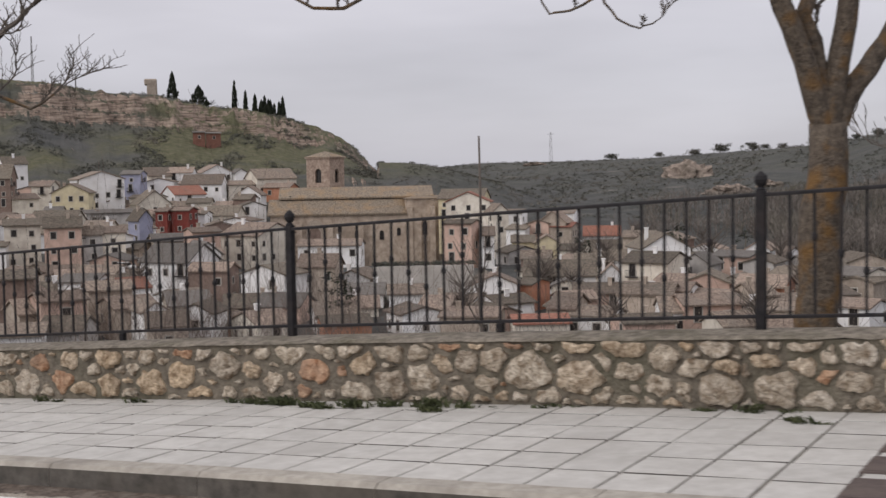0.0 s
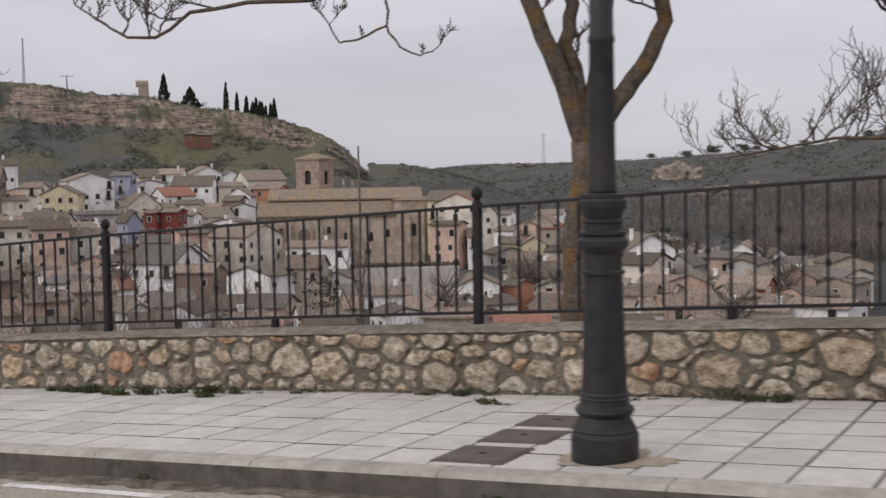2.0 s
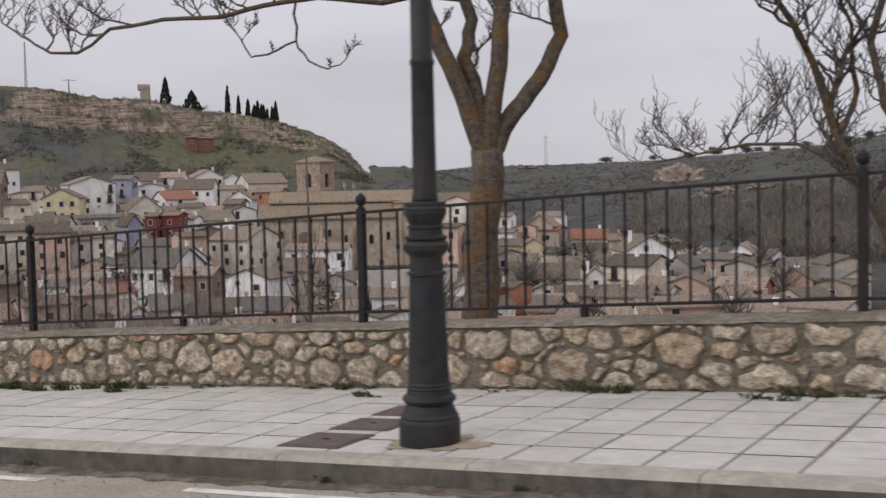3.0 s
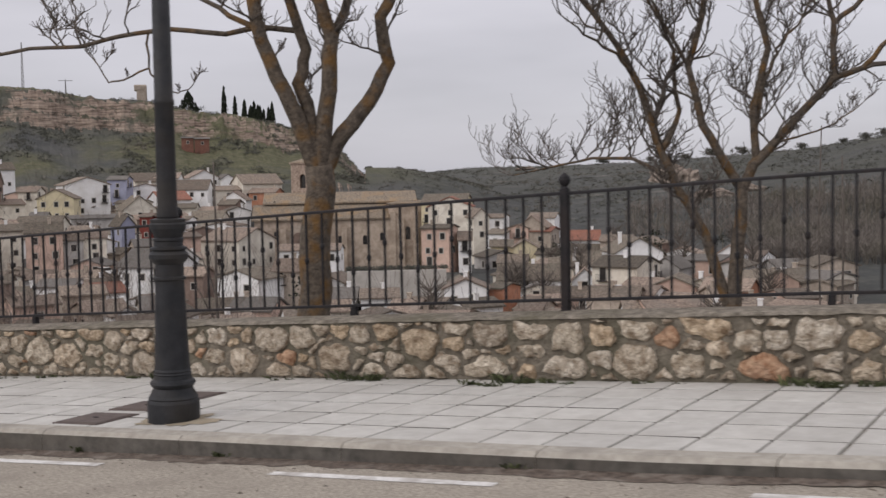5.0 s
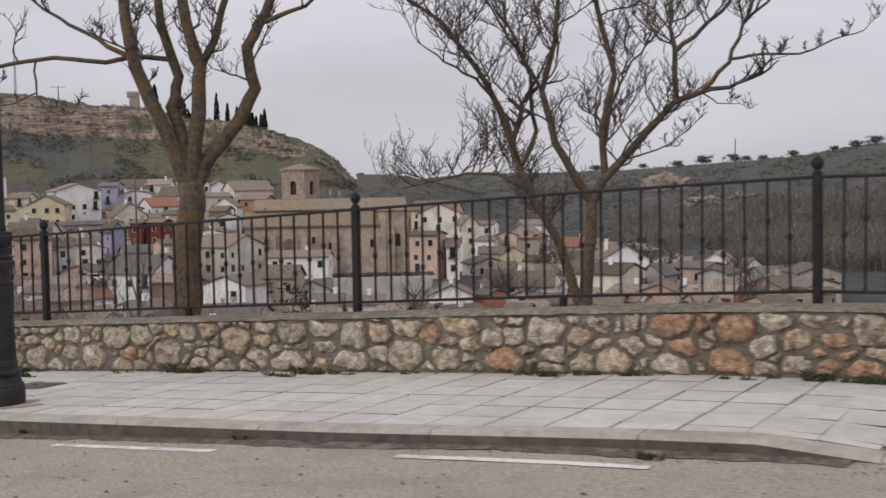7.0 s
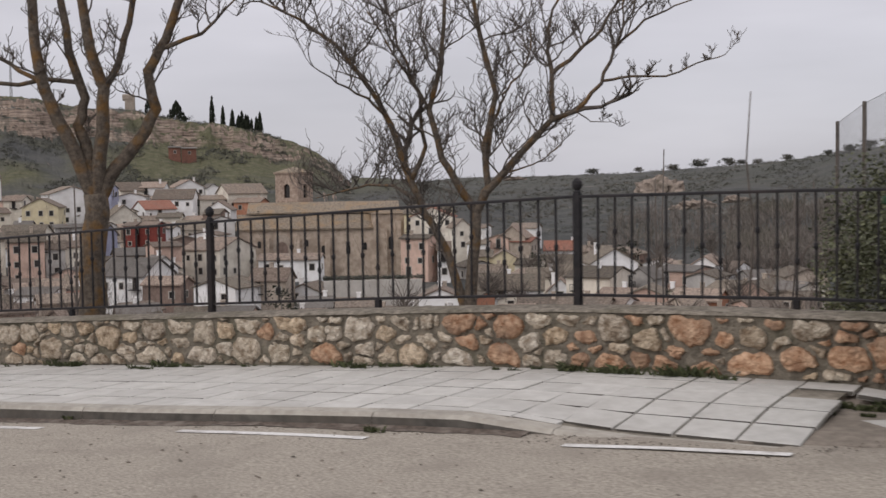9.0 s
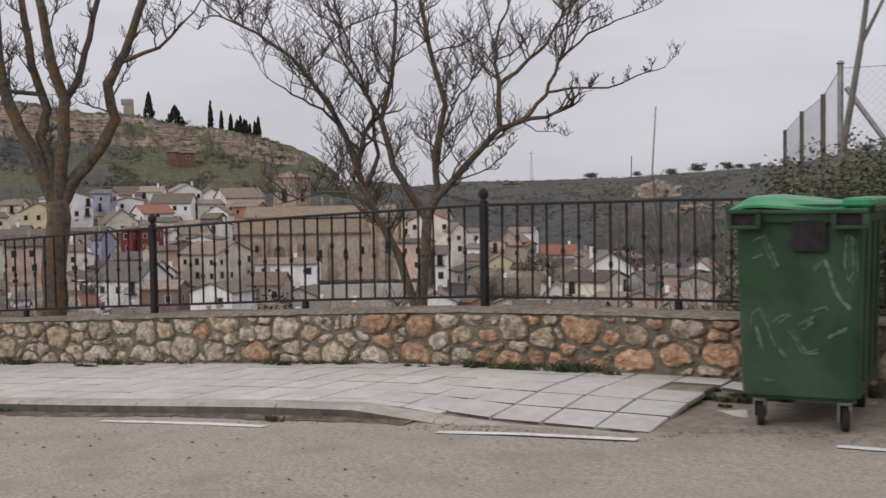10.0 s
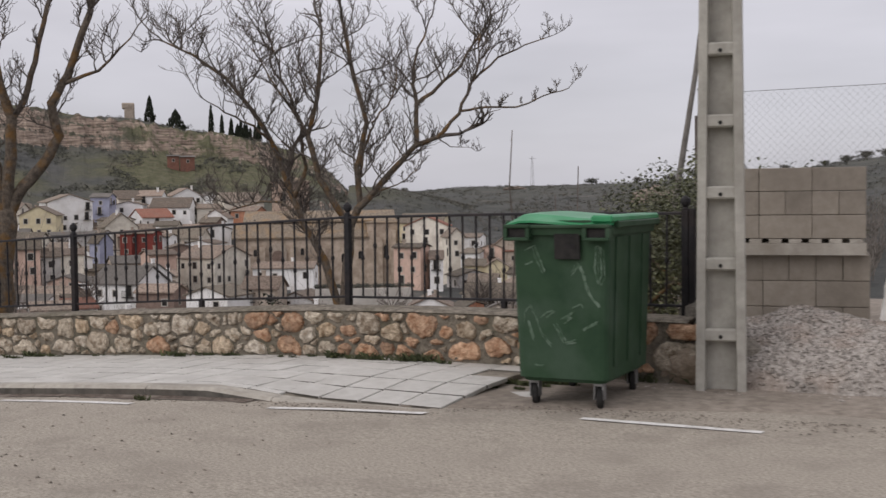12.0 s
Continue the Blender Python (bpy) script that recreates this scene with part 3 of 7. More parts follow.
    for line in strokes:
        for copy in range(3):
            ox, oz, wd = rs_.uniform(-0.012, 0.012), rs_.uniform(-0.012, 0.012), rs_.uniform(0.002, 0.006)
            pts = []
            for (xa, za), (xb, zb2) in zip(line, line[1:]):
                for k in range(5):
                    pts.append((xa + (xb - xa) * k / 5 + ox + rs_.uniform(-0.003, 0.003), za + (zb2 - za) * k / 5 + oz + rs_.uniform(-0.003, 0.003)))
            left, right = [], []
            for k, (xa, za) in enumerate(pts):
                xb, zb2 = pts[min(k + 1, len(pts) - 1)]
                xc, zc = pts[max(k - 1, 0)]
                d = Vector((xb - xc, zb2 - zc)).normalized() * wd * rs_.uniform(0.3, 1.2)
                for side, sg in ((left, 1), (right, -1)):
                    qz = za + sg * d.x
                    yy = -(l2 / 2 + (L - 0.08 - l2) / 2 * (qz - zb) / (zt - zb)) - 0.003 - 0.0006 * copy
                    side.append(bm.verts.new((xa - sg * d.y, yy, qz)))
            for k in range(len(pts) - 1):
                bm.faces.new((left[k], left[k + 1], right[k + 1], right[k]))
    part("scuffing", bm, M_SCUFF, body, "pale scrawled scuff marks", kind="stuff")
    for sx in (-1, 1):
        for sy in (-1, 1):
            cx, cy = sx * 0.225, sy * 0.37
            bm = bmesh.new()
            box(bm, cx - 0.035, cx + 0.035, cy - 0.03, cy + 0.03, 0.15, 0.185, 0.004)
            box(bm, cx - 0.033, cx - 0.025, cy - 0.025, cy + 0.035, 0.06, 0.16)
            box(bm, cx + 0.025, cx + 0.033, cy - 0.025, cy + 0.035, 0.06, 0.16)
            caster = part("caster", bm, M_GALV, t)
            bm = bmesh.new()
            lathe(bm, [(0.02, -0.02), (0.068, -0.02), (0.076, -0.012), (0.076, 0.012), (0.068, 0.02), (0.02, 0.02)], 18)
            bmesh.ops.transform(bm, matrix=pose(cx, cy + 0.015, 0.076, 0, 90, 12), verts=bm.verts)
            part("wheel", bm, M_RUBBER, caster)


waste_container(7.29, 5.56, 0.165, 4.5)


# ---- concrete pole ----
def utility_pole(x, y, z, rzd):
    t = thing("utility_pole", x, y, z, rzd, "ribbed grey concrete utility pole with recessed panels", "utility pole")
    H = 4.6

    def half(zz):
        return 0.172 - 0.0105 * zz
    bm = bmesh.new()
    for s in (-1, 1):
        rows = []
        for zz in (-0.25, 1.5, 3.0, H):
            h = half(zz)
            rows.append([bm.verts.new((s * a, b, zz)) for a, b in ((h, -0.125), (h - 0.06, -0.132), (h - 0.072, -0.02), (h - 0.072, 0.02), (h - 0.06, 0.132), (h, 0.125))])
        for p, q in zip(rows, rows[1:]):
            for i in range(6):
                bm.faces.new((p[i], q[i], q[(i + 1) % 6], p[(i + 1) % 6]))
        bm.faces.new(rows[-1])
    bmesh.ops.recalc_face_normals(bm, faces=bm.faces)
    part("flange", bm, M_CONC, t)
    bm = bmesh.new()
    box(bm, -half(2.2) + 0.05, half(2.2) - 0.05, -0.02, 0.02, -0.2, H)
    part("web", bm, M_CONC, t)
    for k in range(9):
        zz = 0.405 + 0.497 * k
        bm = bmesh.new()
        w = half(zz) - 0.045
        box(bm, -w, w, -0.118, 0.118, zz - 0.045, zz + 0.045, 0.012)
        rung = part("rung", bm, M_CONC, t)
        # no real hole: a black disc gives its inner shade by colour
        bm = bmesh.new()
        lathe(bm, [(0.014, -0.0035), (0.014, 0.0035)], 10)
        bmesh.ops.transform(bm, matrix=pose(0, -0.1195, zz - 0.012, 90, 0, 0), verts=bm.verts)
        part("bolt_hole", bm, M_RUBBER, rung)


utility_pole(8.05, 6.22, rz(8.05) + 0.01, 14.0)


# ---- rubble by the pole ----
def rock_mesh(name, sx, sy, sz, seed, material, sub=2):
    bm = bmesh.new()
    bmesh.ops.create_icosphere(bm, subdivisions=sub, radius=1.0)
    for v in bm.verts:
        c = v.co.copy()
        k = max(abs(c.x), abs(c.y), abs(c.z))
        c = c * (0.62 + 0.38 / max(0.5, k)) 
        c *= 1 + 0.22 * noise.noise(v.co * 1.7 + Vector((seed, seed * 2, 0)))
        v.co = Vector((c.x * sx, c.y * sy, c.z * sz))
    return mesh_of(name, bm, material)


M_ROCK = mat("grey_field_rock", (0.13, 0.118, 0.1), (0.25, 0.225, 0.19), 9, 0.95, 1.0, 25, (0.08, 0.085, 0.05), 3, 0.5, rnd=0.15, depth=0.03)
M_ROCK2 = mat("tan_field_rock", (0.26, 0.2, 0.15), (0.4, 0.33, 0.26), 9, 0.95, 1.0, 25, (0.2, 0.15, 0.1), 3, 0.5, rnd=0.15, depth=0.03)
for i, (x, y, z, sx, sz, mm) in enumerate([(7.80, 6.4, 0.33, 0.2, 0.17, M_ROCK2), (7.95, 6.5, 0.68, 0.17, 0.17, M_ROCK), (7.75, 6.62, 0.62, 0.13, 0.2, M_ROCK), (7.98, 6.3, 0.3, 0.07, 0.17, M_CONC), (8.1, 6.55, 0.36, 0.15, 0.16, M_ROCK), (7.62, 6.45, 0.28, 0.12, 0.1, M_ROCK2)]):
    ob = new("rock", rock_mesh("rock", sx, 0.15, sz, i * 3.3, mm))
    ob.matrix_basis = pose(x, y, z, 0, 0, 30 * i)
    tagged(ob, "rough rock heaped at the wall's end beside the pole", "rock", "rocks at the wall's end")


# ---- concrete blocks on pallets ----
def block_stack(x, y, z, rzd, courses, ch, label):
    t = thing("block_stack", x, y, z, rzd, label, "building blocks", "stacks of blocks")
    pallet = thing("pallet", 0, 0, 0, 0, "pale wooden pallet")
    pallet.parent = t
    for k in range(8):
        bm = bmesh.new()
        xx = -0.525 + 0.15 * k
        box(bm, xx - 0.047, xx + 0.047, -0.58, 0.5, 0.093, 0.122)
        part("deck_board", bm, M_PALLET, pallet)
    for k in range(3):
        bm = bmesh.new()
        box(bm, -0.6, 0.6, -0.56 + k * 0.5 - 0.04, -0.56 + k * 0.5 + 0.04, 0.0, 0.092)
        part("bearer", bm, M_PALLET, pallet)
    bm = bmesh.new()
    box(bm, -0.1985, 0.1985, -0.0985, 0.0985, 0.002, ch - 0.002, 0.004)
    long_me = mesh_of("block", bm, M_BLOCK)
    bm = bmesh.new()
    box(bm, -0.0985, 0.0985, -0.1985, 0.1985, 0.002, ch - 0.002, 0.004)
    end_me = mesh_of("block", bm, M_BLOCK)
    for c in range(courses):
        zz = 0.124 + ch * c
        if c % 2 == 0:
            for i in range(3):
                for j in range(5):
                    place("block", long_me, t, pose(-0.4 + 0.4 * i + random.uniform(-0.001, 0.001), -0.4 + 0.2 * j, zz, 0, 0, random.uniform(-0.6, 0.6)))
        else:
            for i in range(6):
                for j in range(2):
                    place("block", end_me, t, pose(-0.5 + 0.2 * i + random.uniform(-0.001, 0.001), -0.3 + 0.4 * j, zz, 0, 0, random.uniform(-0.4, 0.4)))
    return t


BX, BY = 8.12, 7.92
block_stack(BX, BY, 0.14, 12, 4, 0.204, "lower pallet of brown-grey concrete blocks behind the gravel")
block_stack(BX - 0.03, BY, 1.082, 12, 3, 0.186, "upper pallet of brown-grey concrete blocks stacked on another")


# ---- gravel heap ----
def gravel_heap():
    t = thing("gravel_heap", 8.82, 6.95, 0.18, 0, "grey gravel heap spilling in front of the block pallets", "gravel heap", kind="stuff")
    n = 46
    verts, faces = [], []

    def hh(x, y):
        u, v = (x + 0.42) / 1.7, (y - 0.15) / 0.82
        r = math.sqrt(u * u + v * v)
        return 0.54 * max(0.0, 1 - r) ** 0.5 * (1 + 0.12 * noise.noise((x * 2, y * 2, 5))) + 0.04 * noise.noise((x * 5, y * 5, 1)) * (r < 1) - 0.02
    for i in range(n + 1):
        for j in range(n + 1):
            x, y = -1.5 + 2.85 * i / n, -0.9 + 1.8 * j / n
            verts.append((x, y, hh(x, y)))
    for i in range(n):
        for j in range(n):
            a = i * (n + 1) + j
            faces.append((a, a + n + 1, a + n + 2, a + 1))
    from_lists("heap", verts, faces, M_GRAVEL, t, kind="stuff")
    verts, faces = [], []
    rng = random.Random(4)
    for _ in range(8500):
        x, y = rng.uniform(-1.45, 1.35), rng.uniform(-0.95, 0.4)
        z = hh(x, y)
        if z < -0.015 and rng.random() < 0.75:
            continue
        s = rng.uniform(0.006, 0.017)
        b = len(verts)
        o = [Vector((rng.uniform(-0.3, 0.3), rng.uniform(-0.3, 0.3), rng.uniform(-0.2, 0.2))) for _ in range(6)]
        for d, q in zip(((1, 0, 0), (-1, 0, 0), (0, 1, 0), (0, -1, 0), (0, 0, 0.7), (0, 0, -0.7)), o):
            verts.append(Vector((x, y, max(z, 0.0))) + (Vector(d) + q) * s)
        for f in ((0, 2, 4), (2, 1, 4), (1, 3, 4), (3, 0, 4), (2, 0, 5), (1, 2, 5), (3, 1, 5), (0, 3, 5)):
            faces.append(tuple(b + k for k in f))
    from_lists("pebbles", verts, faces, M_GRAVEL, t, kind="stuff")


gravel_heap()

# a folded white sack at the heap's far side
bm = bmesh.new()
bmesh.ops.create_icosphere(bm, subdivisions=3, radius=1.0)
for v in bm.verts:
    c = v.co
    k = 1 + 0.25 * noise.noise(c * 2.2) + 0.1 * noise.noise(c * 6)
    v.co = Vector((c.x * 0.3 * k, c.y * 0.3 * k, c.z * 0.42 * k))
sack = part("sack", bm, M_BAG)
sack.matrix_basis = pose(9.22, 7.45, 0.72)
tagged(sack, "crumpled white builder's sack resting on the gravel", "sack")


# ---- bare trees ----
def grow(verts, faces, rng, p, d, length, r, level):
    """One shoot: it bends upwards and throws side shoots."""
    n = 4 if level else 3
    pts = [p]
    dirs = []
    for i in range(n):
        d = (d + Vector((rng.uniform(-1, 1), rng.uniform(-1, 1), rng.uniform(-0.6, 1) + 0.4)) * 0.3).normalized()
        pts.append(pts[-1] + d * (length / n))
        dirs.append(d)
    tube(verts, faces, pts, r, max(0.0022, r * 0.4), 4 if r < 0.012 else 5)
    if level <= 0:
        return
    k = rng.randint(3, 5) if level > 1 else rng.randint(2, 4)
    for _ in range(k):
        i = rng.randint(1, n - 1) if level > 1 else rng.randint(0, n - 1)
        a = rng.uniform(0, 6.28)
        side = Vector((math.cos(a), math.sin(a), 0.35))
        nd = (dirs[i] * 0.75 + side * 0.75).normalized()
        f = rng.random()
        grow(verts, faces, rng, pts[i] * (1 - f) + pts[i + 1] * f, nd, length * rng.uniform(0.45, 0.75), max(0.0025, r * 0.5), level - 1)


def spray(verts, faces, rng, p, d, length, r, level):
    """A knobbly crooked branchlet that throws short curled twigs on both sides."""
    n = (4, 5, 7)[level]
    pts, dirs = [p], []
    for i in range(n):
        d = (d + Vector((rng.uniform(-1, 1), rng.uniform(-1, 1), rng.uniform(-0.8, 1.0) + 0.16)) * 0.4).normalized()
        pts.append(pts[-1] + d * (length / n) * rng.uniform(0.8, 1.2))
        dirs.append(d)
    tube(verts, faces, pts, r, max(0.0032, r * 0.5), 4 if r < 0.012 else 6)
    if level <= 0:
        return
    for i in range(1, n + 1):
        for _ in range(2 if level > 1 and i > 2 else 1):
            if rng.random() > 0.74:
                continue
            a = rng.uniform(0, 6.28)
            nd = (dirs[i - 1] * 0.6 + Vector((math.cos(a), math.sin(a), 0.4)) * 0.85).normalized()
            spray(verts, faces, rng, pts[i], nd, length * rng.uniform(0.28, 0.55), max(0.0036, r * 0.55), level - 1)


def bare_tree(x, y, az, limbs, seed, label, shoots=7, level=2, slen=0.62, kink=0.16, twist=0.0):
    """limbs: (radius, end radius, [(across, height)], how far the tip leans back) in the tree's own upright plane, turned to az; the five main limbs stand in a plane turned further by twist."""
    rng = random.Random(seed)
    t = thing("bare_tree", x, y, 0, az, label, "tree", "street trees behind the wall")
    tv, tf, cv, cf = [], [], [], []
    spine = []
    for i, (r0, r1, pts, *back) in enumerate(limbs):
        P = []
        lean = rng.uniform(-0.22, 0.22) if i else 0.0
        z0 = pts[0][1]
        root = min(spine, key=lambda q: (q.x - pts[0][0]) ** 2 + (q.z - z0) ** 2) if spine else Vector((pts[0][0], 0, z0))
        for k, (a, z) in enumerate(pts):
            away = back[0] * k / (len(pts) - 1) if back else 0.0
            if twist and 1 <= i <= 5:
                away, a = 1.06 * a * math.sin(radians(twist)) - root.y, 1.06 * a * math.cos(radians(twist))
            P.append(Vector((a, root.y + away + lean * max(0, z - z0) * 0.6, z)) if k else root.copy())
        # finer, slightly crooked
        Q = []
        for a, b in zip(P, P[1:]):
            for s in (0.0, 0.33, 0.67):
                Q.append(a.lerp(b, s) + Vector((rng.uniform(-1, 1), rng.uniform(-1, 1), 0)) * max(r0 * kink, 0.026 if r0 < 0.045 else 0.0) * (0 if s == 0 and not Q else 1))
        Q.append(P[-1])
        for a, b in zip(Q, Q[1:]):
            spine.extend(a.lerp(b, f / 4) for f in range(4))
        tube(tv, tf, Q, r0, r1, 12 if r0 > 0.06 else 8)
        if i == 0:
            continue
        sl = slen * (0.38 if r0 < 0.02 else 1.0)
        total = sum((b - a).length for a, b in zip(Q, Q[1:]))
        m = int(shoots * total)
        for _ in range(m):
            k = rng.randint(max(1, len(Q) // 4), len(Q) - 2)
            dd = (Q[k + 1] - Q[k]).normalized()
            w = rng.uniform(0, 6.28)
            side = Vector((math.cos(w), math.sin(w), 0.5)).normalized()
            nd = (dd * 0.45 + side).normalized()
            spray(cv, cf, rng, Q[k].lerp(Q[k + 1], rng.random()), nd, sl * rng.uniform(0.35, 1.15), min(0.012, r0 * 0.4), level)
        spray(cv, cf, rng, Q[-1], (Q[-1] - Q[-2]).normalized(), sl, r1, level)
    from_lists("trunk", tv, tf, M_BARK, t, smooth=True)
    from_lists("branch_crown", cv, cf, M_TWIG, t)
    return t


LIMBS_A = [
    (0.165, 0.135, [(-0.06, -1.6), (-0.06, 0.07), (-0.02, 0.83), (0.01, 1.48)]),
    (0.085, 0.050, [(-0.05, 1.35), (-0.17, 1.91), (-0.36, 2.29), (-0.54, 2.78), (-0.58, 3.26), (-0.63, 4.16)]),
    (0.075, 0.040, [(-0.02, 1.4), (-0.07, 1.97), (-0.16, 2.24), (-0.09, 2.56), (-0.26, 3.09), (-0.37, 3.89)]),
    (0.085, 0.050, [(0.04, 1.4), (0.12, 2.18), (0.16, 2.66), (0.06, 3.09), (-0.05, 3.94)]),
    (0.050, 0.030, [(0.16, 2.61), (0.29, 2.92), (0.42, 3.40), (0.60, 4.14)]),
    (0.085, 0.045, [(0.05, 1.35), (0.24, 1.77), (0.49, 2.06), (0.69, 2.44), (0.63, 2.86), (0.84, 3.23), (1.13, 4.02)]),
    (0.028, 0.010, [(-0.09, 2.77), (-0.51, 2.78), (-0.84, 2.72), (-1.37, 2.78), (-1.81, 2.72), (-2.21, 2.63), (-2.66, 2.62), (-3.11, 2.55), (-3.42, 2.36), (-3.63, 2.36), (-3.82, 2.48)]),
    (0.012, 0.006, [(-1.54, 2.72), (-1.57, 2.42), (-1.8, 2.31), (-1.95, 2.29), (-2.1, 2.53)]),
    (0.010, 0.005, [(-1.57, 2.43), (-1.46, 2.25), (-1.33, 2.18), (-1.19, 2.23)]),
    (0.030, 0.010, [(-0.54, 2.67), (-0.88, 2.94), (-1.25, 3.16), (-1.67, 3.44)]),
    (0.030, 0.010, [(0.79, 3.08), (1.22, 3.28), (1.66, 3.70)]),
]
LIMBS_B = [
    (0.095, 0.062, [(0.03, -2.6), (0.06, -0.06), (0.12, 0.59), (0.16, 1.20)]),
    (0.057, 0.025, [(0.16, 1.15), (-0.02, 1.43), (-0.27, 1.86), (-0.42, 2.47), (-0.26, 3.05), (-0.21, 3.81)]),
    (0.053, 0.025, [(0.16, 1.15), (0.31, 1.49), (0.27, 2.01), (0.42, 2.65), (0.23, 3.42), (0.11, 4.06)]),
    (0.061, 0.030, [(0.17, 1.15), (0.26, 1.41), (0.54, 1.69), (0.89, 2.08), (1.14, 2.33), (1.45, 2.43)]),
    (0.030, 0.010, [(1.45, 2.43), (1.74, 2.76), (1.94, 3.18), (2.02, 3.46), (2.07, 3.9)]),
    (0.019, 0.006, [(1.74, 2.79), (2.13, 2.85), (2.58, 2.84), (2.97, 3.0), (3.31, 3.1)]),
    (0.040, 0.012, [(1.12, 2.33), (1.15, 2.8), (1.1, 3.19), (1.13, 3.58), (1.3, 4.02)]),
    (0.030, 0.010, [(1.15, 2.88), (1.46, 3.16), (1.8, 3.46), (1.97, 3.79), (2.2, 4.12)]),
    (0.018, 0.006, [(1.91, 3.2), (2.31, 3.56), (2.7, 3.73), (3.09, 3.86)]),
    (0.026, 0.008, [(0.30, 1.75), (0.38, 2.2), (0.46, 2.53), (0.56, 2.7), (0.79, 2.97), (0.86, 3.4)]),
    (0.065, 0.037, [(0.05, -0.3), (-0.22, 0.66), (-0.51, 1.18), (-0.73, 1.71)]),
    (0.046, 0.012, [(-0.73, 1.71), (-0.91, 2.29), (-1.16, 2.74), (-1.60, 3.32), (-2.06, 3.65), (-2.5, 3.86)]),
    (0.026, 0.007, [(-0.54, 1.28), (-0.9, 1.52), (-1.3, 1.54), (-1.75, 1.44), (-2.15, 1.36)], 2.4),
    (0.034, 0.009, [(-0.66, 1.58), (-0.48, 2.02), (-0.55, 2.67), (-0.80, 3.31), (-0.98, 3.95)]),
    (0.022, 0.006, [(-0.98, 2.4), (-1.2, 2.62), (-1.55, 2.8), (-1.85, 3.0)], -0.7),
    (0.023, 0.007, [(-0.42, 2.47), (-0.80, 3.06), (-1.18, 3.70)]),
    (0.010, 0.004, [(1.45, 2.40), (1.62, 2.29), (1.82, 2.28)]),
    (0.013, 0.005, [(0.5, 1.66), (0.75, 1.72), (1.0, 1.82), (1.18, 2.0)], -0.7),
]
bare_tree(-2.17, 8.55, 30.0, LIMBS_A, 11, "bare forked tree with orange lichen on grey bark", 3.2, 2, 0.55, twist=24.0)
bare_tree(0.65, 12.1, 30.0, LIMBS_B, 23, "bare spreading tree with upturned twigs and twin stems", 5.6, 2, 0.8)
LIMBS_C = [
    (0.16, 0.13, [(0.0, -1.8), (0.03, 0.4), (0.0, 1.5)]),
    (0.08, 0.03, [(0.0, 1.4), (0.6, 2.1), (1.25, 2.3), (1.75, 2.75)]),
    (0.08, 0.04, [(0.0, 1.4), (-0.3, 2.2), (-0.5, 3.6)]),
    (0.03, 0.01, [(1.1, 2.25), (1.6, 2.15), (2.05, 1.95), (2.3, 2.1)]),
]
bare_tree(-12.35, 7.7, 30.0, LIMBS_C, 31, "bare forked tree at the lower end of the wall", 3.5, 2, 0.6)


# ---- ground: one sheet out to the horizon ----
HILL = [(20.0, -14.0), (33.0, -14.0), (33.31, 1.0), (33.97, 5.6), (34.63, 13.3), (35.42, 19.0), (36.49, 23.7), (38.07, 28.1), (39.91, 32.1), (41.48, 32.9), (44.04, 38.6), (45.82, 39.0), (48.28, 42.7), (50.68, 44.9), (57.45, 48.4), (90.0, 40.0)]
FAR = [(-60.0, 500, 24.0), (7.06, 560, 19.1), (10.13, 600, 17.2), (12.25, 640, 14.9), (14.22, 700, 13.6), (15.98, 760, 13.1), (18.03, 820, 12.5), (20.64, 900, 11.1), (23.29, 1000, 11.2), (25.97, 1050, 11.1), (28.67, 1080, 11.3), (30.57, 1100, 8.5), (32.75, 1100, 6.6), (35.45, 1100, 7.0), (80.0, 1100, 6.0)]
TOWN_D = [0, 60, 150, 165, 205, 250, 315, 350, 375, 395, 430, 5000]
TOWN_L = [-6, -15, -19.3, -18.6, -17.4, -15.6, -12.4, -7.4, -2.8, 1.5, 6.0, 6.0]
TOWN_R = [-6, -16, -20.3, -19.8, -18.9, -17.4, -14.6, -13.4, -12.6, -12.0, -11.0, -11.0]


